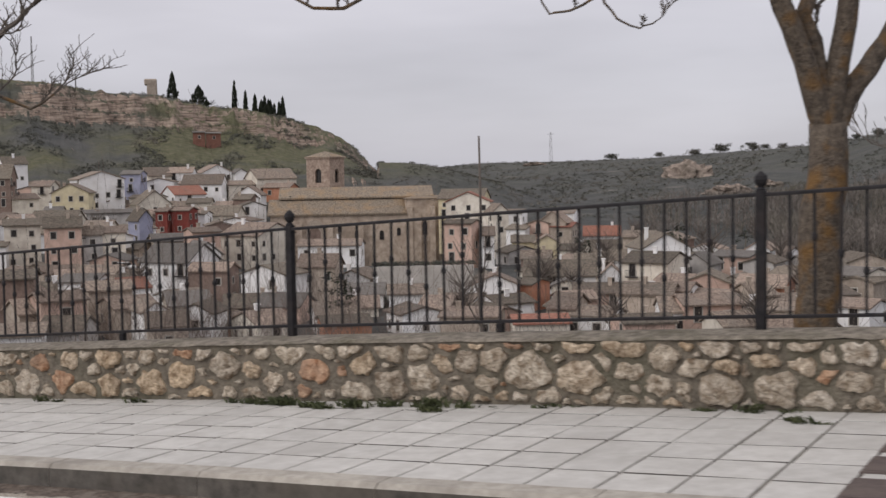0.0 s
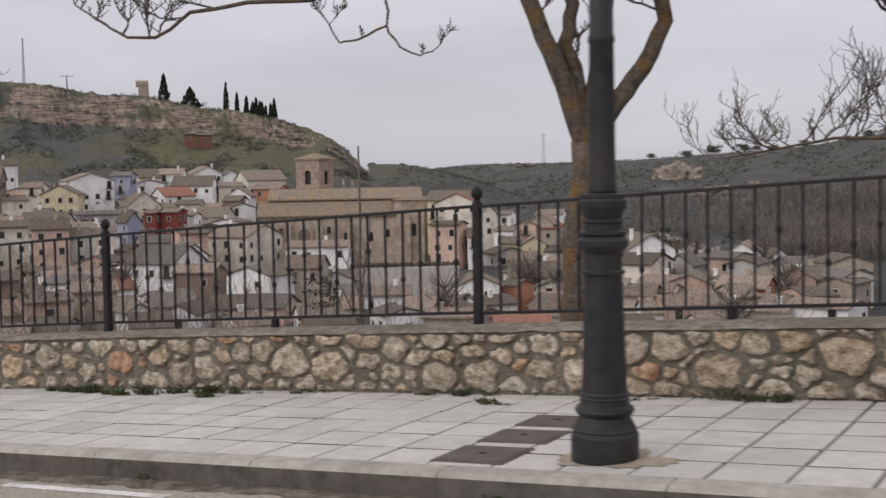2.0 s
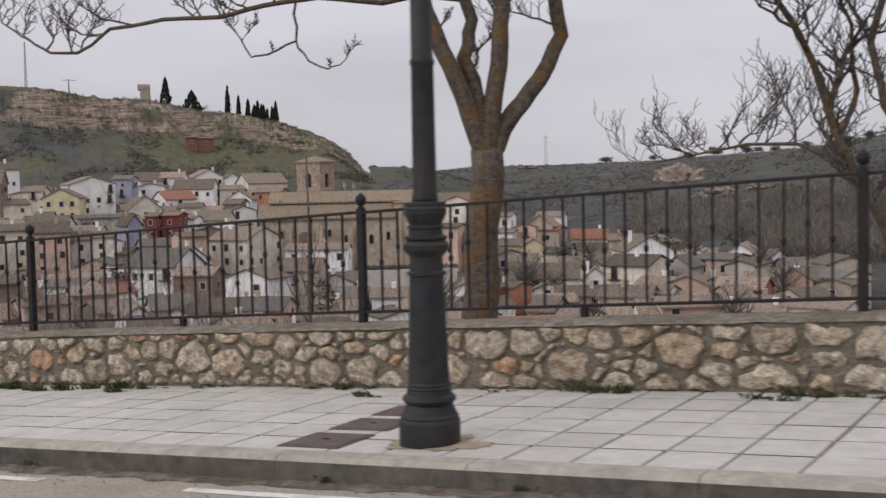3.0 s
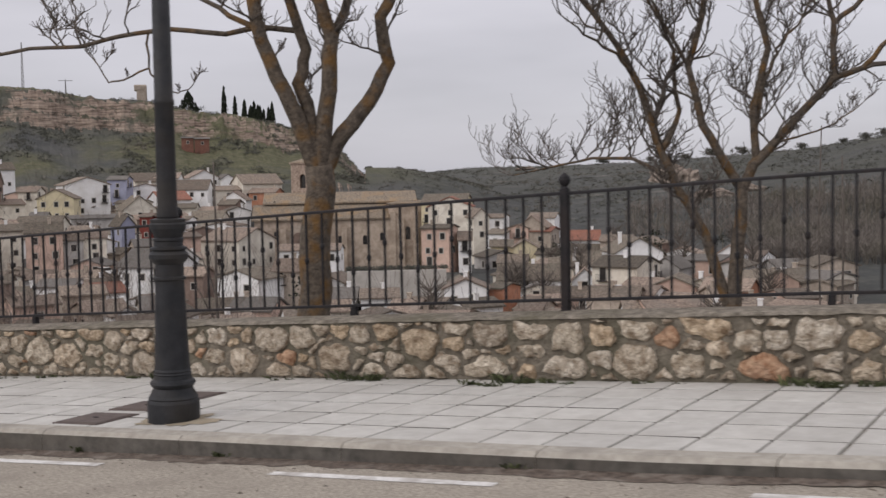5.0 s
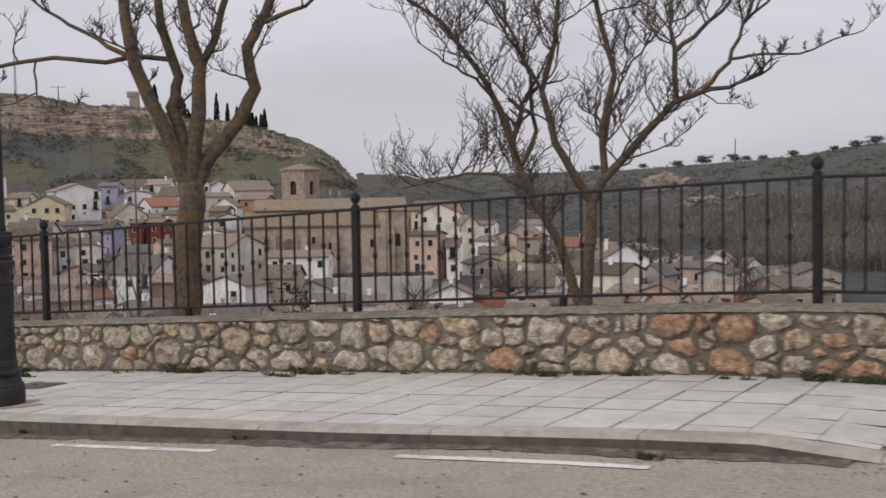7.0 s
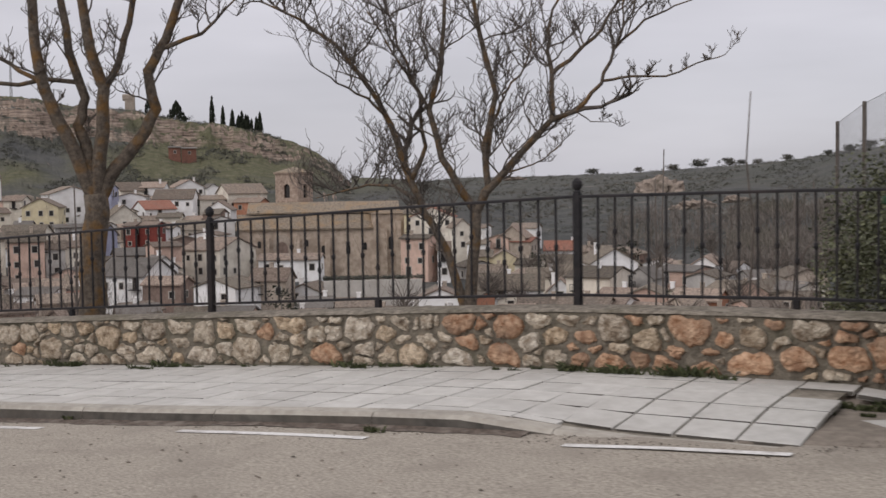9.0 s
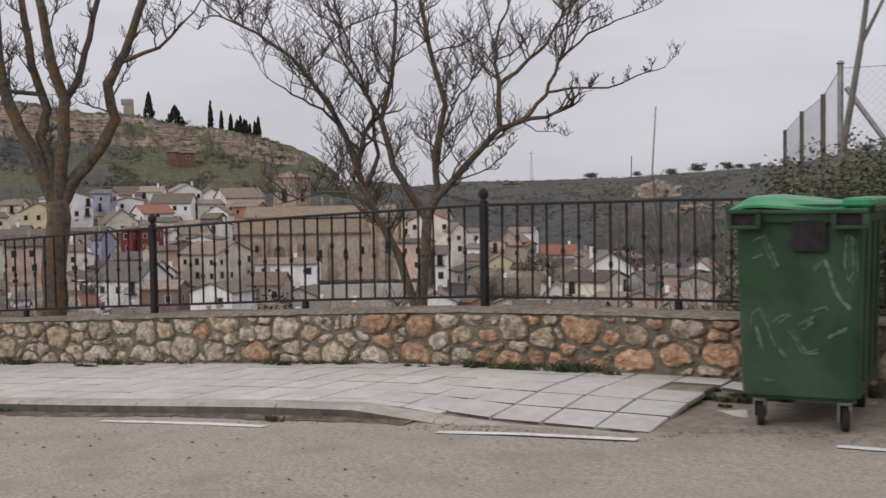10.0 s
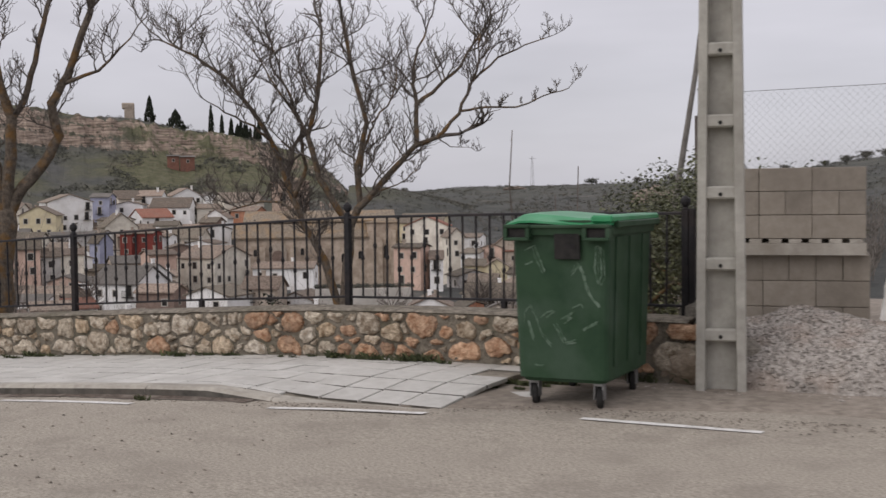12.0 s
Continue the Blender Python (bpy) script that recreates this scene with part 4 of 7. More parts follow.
def land(az, d):
    """Height of the land at a bearing (degrees left of +y) and a distance."""
    k = smooth01(23.0, 33.0, az)
    z = float(np.interp(d, TOWN_D, TOWN_L)) * k + float(np.interp(d, TOWN_D, TOWN_R)) * (1 - k)
    # the hollow in which the church stands
    if 225 < d < 345 and 26.0 < az < 42.0:
        low = 0.6 - 0.0735 * d
        w = smooth01(26.0, 29.0, az) * (1 - smooth01(39.6, 41.5, az)) * smooth01(225, 245, d) * (1 - smooth01(322, 345, d))
        z += (min(z, low) - z) * w
    # far plateau and the valley's right flank
    ds = float(np.interp(az, [f[0] for f in FAR], [f[1] for f in FAR]))
    zs = float(np.interp(az, [f[0] for f in FAR], [f[2] for f in FAR]))
    u = (d - 330.0) / (ds - 330.0)
    if u > 0:
        u = min(1.0, u)
        n = noise.noise((az * 0.35, d * 0.006, 2.0))
        zf = -13.0 + (zs + 13.0) * (u ** 0.75) + 2.6 * n * math.sin(math.pi * u)
        z = max(z, zf) if az < 33 else max(min(z, 40), zf)
        if d > ds + 5:
            z = zs - (d - ds) * 0.002 if az < 34 else z
    # castle hill
    hz = float(np.interp(az, [h[0] for h in HILL], [h[1] for h in HILL]))
    if az > 33.0 and d > 385:
        wob = 14 * noise.noise((az * 0.5, 7.0, 0.0))
        u = (d - 385 + wob * 0.6) / 155.0
        cliff = 0.8 + 0.05 * noise.noise((az * 0.8, 1.0, 0.0))
        cliff += 0.03 * noise.noise((az * 1.3, 4.0, 0.0)) + 0.006 * noise.noise((az * 6.0, 2.0, 0.0))
        low = 0.09 * noise.noise((az * 0.55, 8.0, 0.0))
        p = float(np.interp(u, [0, 0.3, cliff - 0.13, cliff - 0.1, cliff - 0.085, cliff - 0.06, cliff - 0.05, cliff - 0.025, cliff - 0.015, cliff, 1.0, 1.3], [0, 0.19, 0.56 + low, 0.6 + low, 0.7 + low * 0.7, 0.735 + low * 0.5, 0.82, 0.84, 0.91, 0.93, 1.0, 1.0]))
        base = 0.5
        edge = smooth01(33.1, 35.2, az)
        zh = base * edge + (hz - base) * p
        rough = (1.1 * noise.noise((az * 3.2, d * 0.05, 0.0)) + 0.6 * noise.noise((az * 9, d * 0.15, 0.0))) * (0.35 + 1.2 * math.exp(-((u - cliff) / 0.12) ** 2)) * (u < 0.98)
        if hz > z - 4:
            z = max(zh + rough, z if az < 33.6 else -99) if d < 900 else max(-99, hz)
    return z


def near_ground(x, y):
    if y < 6.75:
        return rz(x) - 0.45
    return max(wz(x) - 0.55 - 0.42 * (y - 6.75), -16.0)


def ground_height(x, y):
    d = math.hypot(x, y)
    az = math.degrees(math.atan2(-x, y))
    zn = near_ground(x, y) if y < 6.75 or d < 60 else -16
    if y < 6.75:
        return rz(max(-50, min(50, x))) - 0.45
    if d < 40:
        return zn
    return zn + (land(az, d) - zn) * smooth01(40, 130, d)


def ground_sheet():
    azs = list(np.arange(-180, -12, 6.0)) + list(np.arange(-12, 6, 1.0)) + list(np.arange(6, 33, 0.22)) + list(np.arange(33, 53, 0.11)) + list(np.arange(53, 56, 0.5)) + list(np.arange(56, 180.1, 6.0))
    ds = [0.5, 2, 4, 6, 8, 10, 13, 17, 22, 28, 35, 45, 60, 80, 105, 130, 155, 180, 205, 230, 255, 280, 300, 320, 335, 350, 365, 378] + list(np.arange(385, 560, 2.6)) + [565, 575, 590, 610, 635, 665, 700, 740, 780, 820, 860, 900, 940, 980, 1010, 1040, 1070, 1100, 1130, 1300, 1700, 2400, 3400, 4600]
    verts, faces = [], []
    for a in azs:
        s, c = -math.sin(radians(a)), math.cos(radians(a))
        for d in ds:
            x, y = s * d, c * d
            verts.append((x, y, ground_height(x, y)))
    n = len(ds)
    for i in range(len(azs) - 1):
        for j in range(n - 1):
            a = i * n + j
            faces.append((a, a + 1, a + n + 1, a + n))
    g = from_lists("ground", verts, faces, M_LAND, kind="structure", label="scrubby valley and rocky hillsides round the old town")
    tagged(g, category="ground")


def land_material():
    m = bpy.data.materials.new("scrub_and_rock")
    m.use_nodes = True
    n, l = m.node_tree.nodes, m.node_tree.links
    b = n["Principled BSDF"]
    b.inputs["Roughness"].default_value = 0.95
    b.inputs["Specular IOR Level"].default_value = 0.1
    geo = n.new("ShaderNodeNewGeometry")
    sep = n.new("ShaderNodeSeparateXYZ")
    l.new(geo.outputs["True Normal"], sep.inputs[0])

    def noi(scale, detail=6.0):
        t = n.new("ShaderNodeTexNoise")
        t.inputs["Scale"].default_value, t.inputs["Detail"].default_value, t.inputs["Roughness"].default_value = scale, detail, 0.65
        l.new(geo.outputs["Position"], t.inputs["Vector"])
        return t.outputs["Fac"]

    def ramp(fac, stops):
        r = n.new("ShaderNodeValToRGB")
        while len(r.color_ramp.elements) < len(stops):
            r.color_ramp.elements.new(0.5)
        for e, (p, c) in zip(r.color_ramp.elements, stops):
            e.position, e.color = p, (*c, 1)
        l.new(fac, r.inputs[0])
        return r.outputs[0]
    # scrub tones lean blue: distance haze is put into the colour
    scrub = ramp(noi(0.035, 10.0), [(0.3, (0.066, 0.07, 0.069)), (0.45, (0.118, 0.117, 0.112)), (0.55, (0.082, 0.086, 0.083)), (0.64, (0.135, 0.131, 0.12)), (0.74, (0.3, 0.278, 0.245))])
    grass = ramp(noi(0.35), [(0.3, (0.08, 0.08, 0.052)), (0.48, (0.122, 0.122, 0.073)), (0.7, (0.178, 0.165, 0.115))])
    mp = n.new("ShaderNodeMapping")
    mp.inputs["Scale"].default_value = (0.1, 0.1, 1.3)
    l.new(geo.outputs["Position"], mp.inputs[0])
    st = n.new("ShaderNodeTexNoise")
    st.inputs["Scale"].default_value, st.inputs["Detail"].default_value, st.inputs["Roughness"].default_value = 1.0, 8.0, 0.7
    l.new(mp.outputs[0], st.inputs["Vector"])
    rock = ramp(st.outputs["Fac"], [(0.34, (0.085, 0.068, 0.055)), (0.45, (0.24, 0.185, 0.15)), (0.56, (0.37, 0.295, 0.24)), (0.72, (0.52, 0.44, 0.37))])
    mx = n.new("ShaderNodeMix")
    mx.data_type = "RGBA"
    f1 = n.new("ShaderNodeMapRange")
    f1.inputs[1].default_value, f1.inputs[2].default_value = 0.36, 0.55
    l.new(noi(0.018, 3.0), f1.inputs[0])
    # grass keeps to the castle hill's side of the valley
    sp = n.new("ShaderNodeSeparateXYZ")
    l.new(geo.outputs["Position"], sp.inputs[0])
    side = n.new("ShaderNodeMath")
    side.operation = "MULTIPLY_ADD"
    side.inputs[1].default_value = 0.68
    l.new(sp.outputs["Y"], side.inputs[0])
    l.new(sp.outputs["X"], side.inputs[2])
    near_hill = n.new("ShaderNodeMapRange")
    near_hill.inputs[1].default_value, near_hill.inputs[2].default_value = -5.0, 40.0
    near_hill.inputs[3].default_value, near_hill.inputs[4].default_value = 1.0, 0.15
    l.new(side.outputs[0], near_hill.inputs[0])
    gm = n.new("ShaderNodeMath")
    gm.operation = "MULTIPLY"
    l.new(f1.outputs[0], gm.inputs[0])
    l.new(near_hill.outputs[0], gm.inputs[1])
    above = n.new("ShaderNodeMapRange")
    above.inputs[1].default_value, above.inputs[2].default_value = -9.0, 2.0
    l.new(sp.outputs["Z"], above.inputs[0])
    gz_ = n.new("ShaderNodeMath")
    gz_.operation = "MULTIPLY"
    l.new(gm.outputs[0], gz_.inputs[0])
    l.new(above.outputs[0], gz_.inputs[1])
    l.new(gz_.outputs[0], mx.inputs["Factor"])
    l.new(scrub, mx.inputs["A"])
    l.new(grass, mx.inputs["B"])
    # bare rock where the ground is steep
    steep = n.new("ShaderNodeMapRange")
    steep.inputs[1].default_value, steep.inputs[2].default_value = 0.84, 0.72
    l.new(sep.outputs["Z"], steep.inputs[0])
    f2 = n.new("ShaderNodeMath")
    f2.operation = "MULTIPLY"
    br = n.new("ShaderNodeMapRange")
    br.inputs[1].default_value, br.inputs[2].default_value = 0.39, 0.48
    l.new(noi(0.045, 6.0), br.inputs[0])
    l.new(steep.outputs[0], f2.inputs[0])
    l.new(br.outputs[0], f2.inputs[1])
    mx2 = n.new("ShaderNodeMix")
    mx2.data_type = "RGBA"
    l.new(f2.outputs[0], mx2.inputs["Factor"])
    l.new(mx.outputs["Result"], mx2.inputs["A"])
    l.new(rock, mx2.inputs["B"])
    l.new(mx2.outputs["Result"], b.inputs["Base Color"])
    bp = n.new("ShaderNodeBump")
    bp.inputs["Strength"].default_value, bp.inputs["Distance"].default_value = 1.0, 1.2
    l.new(noi(0.7, 8.0), bp.inputs["Height"])
    l.new(bp.outputs[0], b.inputs["Normal"])
    return m


M_LAND = land_material()
ground_sheet()

# ---- far scrub and woods ----
M_SCRUB = mat("dark_scrub", (0.07, 0.073, 0.06), (0.128, 0.126, 0.105), 0.3, 0.95, 0.0, 1, (0.175, 0.152, 0.125), 0.03, 0.7, island=0.25)
M_WOOD = mat("bare_grey_wood", (0.12, 0.105, 0.092), (0.21, 0.185, 0.162), 0.8, 0.95, 0.0, 1, (0.12, 0.115, 0.08), 0.05, 0.6, island=0.4)


def clump(verts, faces, rng, p, r, tall=1.0):
    """A ragged bush of loose leaf-sized shards."""
    n = rng.randint(20, 28)
    for _ in range(n):
        a, u = rng.uniform(0, 6.28), rng.uniform(-0.3, 1)
        q = Vector((math.cos(a) * math.sqrt(max(0, 1 - u * u)), math.sin(a) * math.sqrt(max(0, 1 - u * u)), u * tall)) * r * rng.uniform(0.4, 1.0)
        b = len(verts)
        e = r * rng.uniform(0.24, 0.46)
        for _k in range(3):
            verts.append(p + q + Vector((rng.uniform(-1, 1), rng.uniform(-1, 1), rng.uniform(-0.7, 0.7) * tall)) * e)
        faces.append((b, b + 1, b + 2))


def scrub():
    rng = random.Random(41)
    verts, faces = [], []
    for _ in range(6500):
        az, d = rng.uniform(33.4, 52), rng.uniform(388, 528)
        if noise.noise((az * 0.6, d * 0.03, 9)) < -0.05 + 0.25 * rng.random():
            continue
        x, y = -math.sin(radians(az)) * d, math.cos(radians(az)) * d
        clump(verts, faces, rng, Vector((x, y, ground_height(x, y))), rng.uniform(0.5, 1.4))
    for _ in range(7000):
        az = rng.uniform(8, 35)
        d = rng.uniform(360, 1090) if rng.random() < 0.6 else rng.uniform(340, 640)
        if noise.noise((az * 0.5, d * 0.012, 3)) < -0.35 + 0.3 * rng.random():
            continue
        x, y = -math.sin(radians(az)) * d, math.cos(radians(az)) * d
        clump(verts, faces, rng, Vector((x, y, ground_height(x, y))), rng.uniform(0.5, 1.5) * (0.7 + d / 1300), 0.7)
    ob = from_lists("hillside_scrub", verts, faces, M_SCRUB, kind="stuff", label="dark scrub scattered over the far hillsides")
    tagged(ob, category="scrub")
    verts, faces = [], []
    for _ in range(1500):
        az = rng.uniform(8.0, 15.2) if rng.random() < 0.85 else rng.uniform(15.2, 21)
        d = rng.uniform(250 if az < 15 else 300, 375)
        x, y = -math.sin(radians(az)) * d, math.cos(radians(az)) * d
        z = ground_height(x, y)
        h = rng.uniform(2.5, 6.0)
        tube(verts, faces, [Vector((x, y, z - 1)), Vector((x + rng.uniform(-0.5, 0.5), y, z + h))], 0.16, 0.05, 3)
        for k in range(9):
            b = Vector((x, y, z + h * rng.uniform(0.2, 0.8)))
            a = rng.uniform(0, 6.28)
            tube(verts, faces, [b, b + Vector((1.5 * math.cos(a), 1.5 * math.sin(a), rng.uniform(0.4, 2.2)))], 0.07, 0.03, 3)
    ob = from_lists("riverside_wood", verts, faces, M_WOOD, kind="stuff", label="bare grey-brown riverside wood below the hill")
    tagged(ob, category="wood")


scrub()

# ---- the town ----
WALLS = {
    "W": mat("white_render", (0.8, 0.79, 0.775), (0.9, 0.89, 0.88), 0.8, 0.9, 0.0, 1, (0.62, 0.59, 0.55), 0.35, 0.5, rnd=0.08),
    "C": mat("cream_render", (0.66, 0.605, 0.51), (0.8, 0.75, 0.655), 0.8, 0.9, 0.0, 1, (0.42, 0.36, 0.3), 0.35, 0.6, rnd=0.12),
    "Y": mat("pale_yellow_render", (0.6, 0.52, 0.33), (0.72, 0.64, 0.45), 0.8, 0.9, 0.0, 1, (0.4, 0.34, 0.25), 0.35, 0.5, rnd=0.1),
    "P": mat("pinkish_render", (0.5, 0.35, 0.28), (0.62, 0.45, 0.37), 0.8, 0.9, 0.0, 1, (0.3, 0.22, 0.18), 0.35, 0.6, rnd=0.12),
    "T": mat("tan_masonry", (0.36, 0.3, 0.245), (0.54, 0.46, 0.38), 1.5, 0.95, 0.0, 1, (0.3, 0.25, 0.2), 0.4, 0.6, rnd=0.15),
    "B": mat("brown_masonry", (0.2, 0.14, 0.115), (0.3, 0.22, 0.18), 1.5, 0.95, 0.0, 1, (0.11, 0.08, 0.065), 0.4, 0.6, rnd=0.12),
    "R": mat("oxblood_render", (0.17, 0.035, 0.028), (0.24, 0.055, 0.042), 1.0, 0.9, 0.0, 1, (0.13, 0.04, 0.03), 0.4, 0.5, rnd=0.1),
    "O": mat("orange_render", (0.4, 0.185, 0.115), (0.5, 0.25, 0.16), 1.0, 0.9, 0.0, 1, (0.33, 0.14, 0.07), 0.4, 0.5, rnd=0.1),
    "G": mat("grey_render", (0.42, 0.4, 0.375), (0.54, 0.515, 0.49), 0.8, 0.9, 0.0, 1, (0.22, 0.2, 0.185), 0.35, 0.6, rnd=0.1),
    "H": mat("red_brick", (0.15, 0.07, 0.05), (0.23, 0.11, 0.08), 1.0, 0.9, 0.0, 1, (0.15, 0.08, 0.06), 0.4, 0.6, rnd=0.1),
    "K": mat("pale_grey_render", (0.4, 0.375, 0.34), (0.54, 0.51, 0.47), 0.5, 0.9, 0.0, 1, (0.38, 0.35, 0.31), 0.3, 0.6),
    "L": mat("lilac_blue_render", (0.3, 0.31, 0.42), (0.38, 0.39, 0.5), 0.8, 0.9, 0.0, 1, (0.28, 0.28, 0.33), 0.35, 0.5, rnd=0.1),
}


def roof_material(name, c1, c2, c3, rnd):
    """Tiled roof: rows of tiles as fine relief, lichen and faded patches."""
    m = mat(name, c1, c2, 2.4, 0.95, 0.0, 1, c3, 0.3, 0.6, rnd=rnd)
    n, l = m.node_tree.nodes, m.node_tree.links
    w = n.new("ShaderNodeTexNoise")
    w.inputs["Scale"].default_value = 3.2
    w.inputs["Detail"].default_value = 3.0
    geo = n.new("ShaderNodeNewGeometry")
    l.new(geo.outputs["Position"], w.inputs["Vector"])
    bp = n.new("ShaderNodeBump")
    bp.inputs["Strength"].default_value, bp.inputs["Distance"].default_value = 0.9, 0.25
    l.new(w.outputs["Fac"], bp.inputs["Height"])
    l.new(bp.outputs[0], n["Principled BSDF"].inputs["Normal"])
    return m


ROOFS = {
    "t": roof_material("old_clay_tiles", (0.092, 0.074, 0.06), (0.31, 0.248, 0.197), (0.165, 0.146, 0.122), 0.35),
    "u": roof_material("faded_pink_tiles", (0.13, 0.096, 0.077), (0.36, 0.282, 0.226), (0.215, 0.185, 0.156), 0.35),
    "v": roof_material("lichened_brown_tiles", (0.07, 0.059, 0.048), (0.235, 0.195, 0.152), (0.16, 0.144, 0.114), 0.35),
    "c": roof_material("ochre_church_tiles", (0.11, 0.09, 0.068), (0.37, 0.3, 0.225), (0.34, 0.225, 0.12), 0.1),
    "o": roof_material("orange_clay_tiles", (0.19, 0.08, 0.058), (0.34, 0.16, 0.112), (0.24, 0.145, 0.11), 0.2),
    "g": roof_material("grey_roof_sheets", (0.12, 0.109, 0.098), (0.2, 0.183, 0.167), (0.115, 0.104, 0.092), 0.2),
}
M_WINDOW = mat("dark_window", (0.018, 0.017, 0.017), (0.05, 0.045, 0.042), 1.0, 0.25, 0.0, 1, rnd=0.3)
M_FRAME = mat("window_surround", (0.4, 0.37, 0.33), (0.5, 0.47, 0.42), 2.0, 0.9, 0.0, 1, rnd=0.2)
COLOURS = {"H": "red brick", "W": "white", "C": "cream", "Y": "pale yellow", "P": "pinkish", "T": "tan stone", "B": "brown", "R": "dark red", "O": "orange", "G": "grey", "L": "lilac-blue"}
TILES_OF = {"u": "faded pink roof tiles", "v": "lichened brown roof tiles", "t": "old brown clay roof tiles", "o": "an orange clay roof", "g": "a grey sheet roof"}


def window_meshes():
    out = []
    for w, h in ((0.95, 1.25), (0.8, 1.0), (1.0, 2.0)):
        bm = bmesh.new()
        box(bm, -w / 2, w / 2, -0.02, 0.1, 0, h)
        pane = mesh_of("pane", bm, M_WINDOW)
        bm = bmesh.new()
        for a, b, c, d in ((-w / 2 - 0.14, -w / 2, -0.1, h + 0.14), (w / 2, w / 2 + 0.14, -0.1, h + 0.14), (-w / 2, w / 2, h, h + 0.14), (-w / 2, w / 2, -0.12, 0.0)):
            box(bm, a, b, -0.07, 0.08, c, d)
        out.append((pane, mesh_of("window", bm, M_FRAME), w, h))
    return out


WIN = window_meshes()
bm = bmesh.new()
box(bm, -0.95, 0.95, -0.75, 0.0, -0.16, -0.02)
for k in range(9):
    box(bm, -0.93 + 0.2325 * k - 0.02, -0.93 + 0.2325 * k + 0.02, -0.73, -0.69, -0.02, 0.95)
box(bm, -0.95, 0.95, -0.74, -0.68, 0.95, 1.0)
BALCONY = mesh_of("balcony", bm, M_IRON)
BUILT = []
hr = random.Random(77)


def house(x, y, z, w, d, he, hrg, rot, kind, wk, rk):
    BUILT.append((x, y, w))
    if rk == "t":
        rk = "tuv"[int(abs(x * 7.3 + y * 3.1)) % 3]
    t = thing("house", x, y, z, rot, f"{COLOURS[wk]} village house with {TILES_OF[rk]}", "house", "houses of the town")
    bm = bmesh.new()
    if kind == "e":          # eaves towards the viewer
        outline = [(-d / 2, he), (0.0, hrg), (d / 2, he)]
        prof = [(-d / 2, -7), *outline, (d / 2, -7)]
        ends = [[bm.verts.new((s * w / 2, a, b)) for a, b in prof] for s in (-1, 1)]
    else:                    # gable towards the viewer
        outline = [(-w / 2, he), (0.0, hrg), (w / 2, he)]
        prof = [(-w / 2, -7), *outline, (w / 2, -7)]
        ends = [[bm.verts.new((a, s * d / 2, b)) for a, b in prof] for s in (-1, 1)]
    k = len(prof)
    for i in range(k):
        bm.faces.new((ends[0][i], ends[0][(i + 1) % k], ends[1][(i + 1) % k], ends[1][i]))
    bm.faces.new(ends[0])
    bm.faces.new(ends[1])
    bmesh.ops.recalc_face_normals(bm, faces=bm.faces)
    part("wall", bm, WALLS[wk], t)
    # roof slabs with eaves that stand out
    bm = bmesh.new()
    o, th = 0.45, 0.22
    span = (d if kind == "e" else w) / 2
    run = (w if kind == "e" else d) / 2 + 0.3
    sl = (hrg - he) / span
    for s in (-1, 1):
        pts = [(0.0, hrg + 0.05), (s * (span + o), he - sl * o + 0.05), (s * (span + o), he - sl * o + 0.05 + th), (0.0, hrg + 0.05 + th)]
        vs = []
        for e in (-1, 1):
            vs.append([bm.verts.new((e * run, a, b) if kind == "e" else (a, e * run, b)) for a, b in pts])
        for i in range(4):
            bm.faces.new((vs[0][i], vs[0][(i + 1) % 4], vs[1][(i + 1) % 4], vs[1][i]))
        bm.faces.new(vs[0])
        bm.faces.new(vs[1])
    bmesh.ops.recalc_face_normals(bm, faces=bm.faces)
    roof = part("roof", bm, ROOFS[rk], t)
    if hr.random() < 0.55:
        bm = bmesh.new()
        cx, cy = hr.uniform(-0.3, 0.3) * w, hr.uniform(-0.2, 0.2) * d
        box(bm, cx - 0.3, cx + 0.3, cy - 0.25, cy + 0.25, he, hrg + 0.9)
        box(bm, cx - 0.38, cx + 0.38, cy - 0.33, cy + 0.33, hrg + 0.9, hrg + 1.05)
        part("chimney", bm, WALLS["W" if wk in "WYC" else "T"], roof)
    # windows in storeys on the front and one side
    for face in ("front", "side"):
        width = w if face == "front" else d
        sgn = 1 if (x * math.cos(radians(rot)) + y * math.sin(radians(rot))) < 0 else -1
        n = max(1, int(width / 2.9))
        rows = max(1, int((he + 1.0) / 2.8))
        for r in range(rows):
            zz = he - 2.1 - 2.75 * r
            if zz < -2.5:
                continue
            for i in range(n):
                if hr.random() < (0.3 if face == "front" else 0.55):
                    continue
                style = hr.choice((0, 0, 1, 1, 2))
                pane, fr, ww, hh2 = WIN[style]
                off = (i + 0.5) / n * width - width / 2 + hr.uniform(-0.3, 0.3)
                m = pose(off, -d / 2 - 0.012, zz) if face == "front" else pose(sgn * (w / 2 + 0.012), off, zz, 0, 0, 90 * sgn)
                wob = place("window", fr, t, m)
                place("pane", pane, wob, pose(0, 0.0, 0))
                if style == 2 and r < rows - 1 and width / n > 2.2:
                    place("balcony", BALCONY, t, m)


house(-260.6, 214.1, -6.9, 3.5, 6.0, 9.4, 12.7, 34, "e", "B", "t")
house(-291.0, 241.3, 0.0, 7.2, 6.0, 6.7, 8.7, 68, "e", "W", "t")
house(-265.0, 230.7, -5.0, 5.4, 6.0, 5.0, 6.3, 27, "e", "C", "t")
house(-240.3, 218.4, -9.5, 9.2, 10.6, 7.7, 10.0, 38, "g", "Y", "t")
house(-247.6, 233.4, -7.5, 12.0, 12.0, 9.1, 11.1, 60, "g", "W", "t")
house(-252.4, 252.2, -4.7, 5.5, 6.8, 7.6, 8.6, 28, "e", "L", "g")
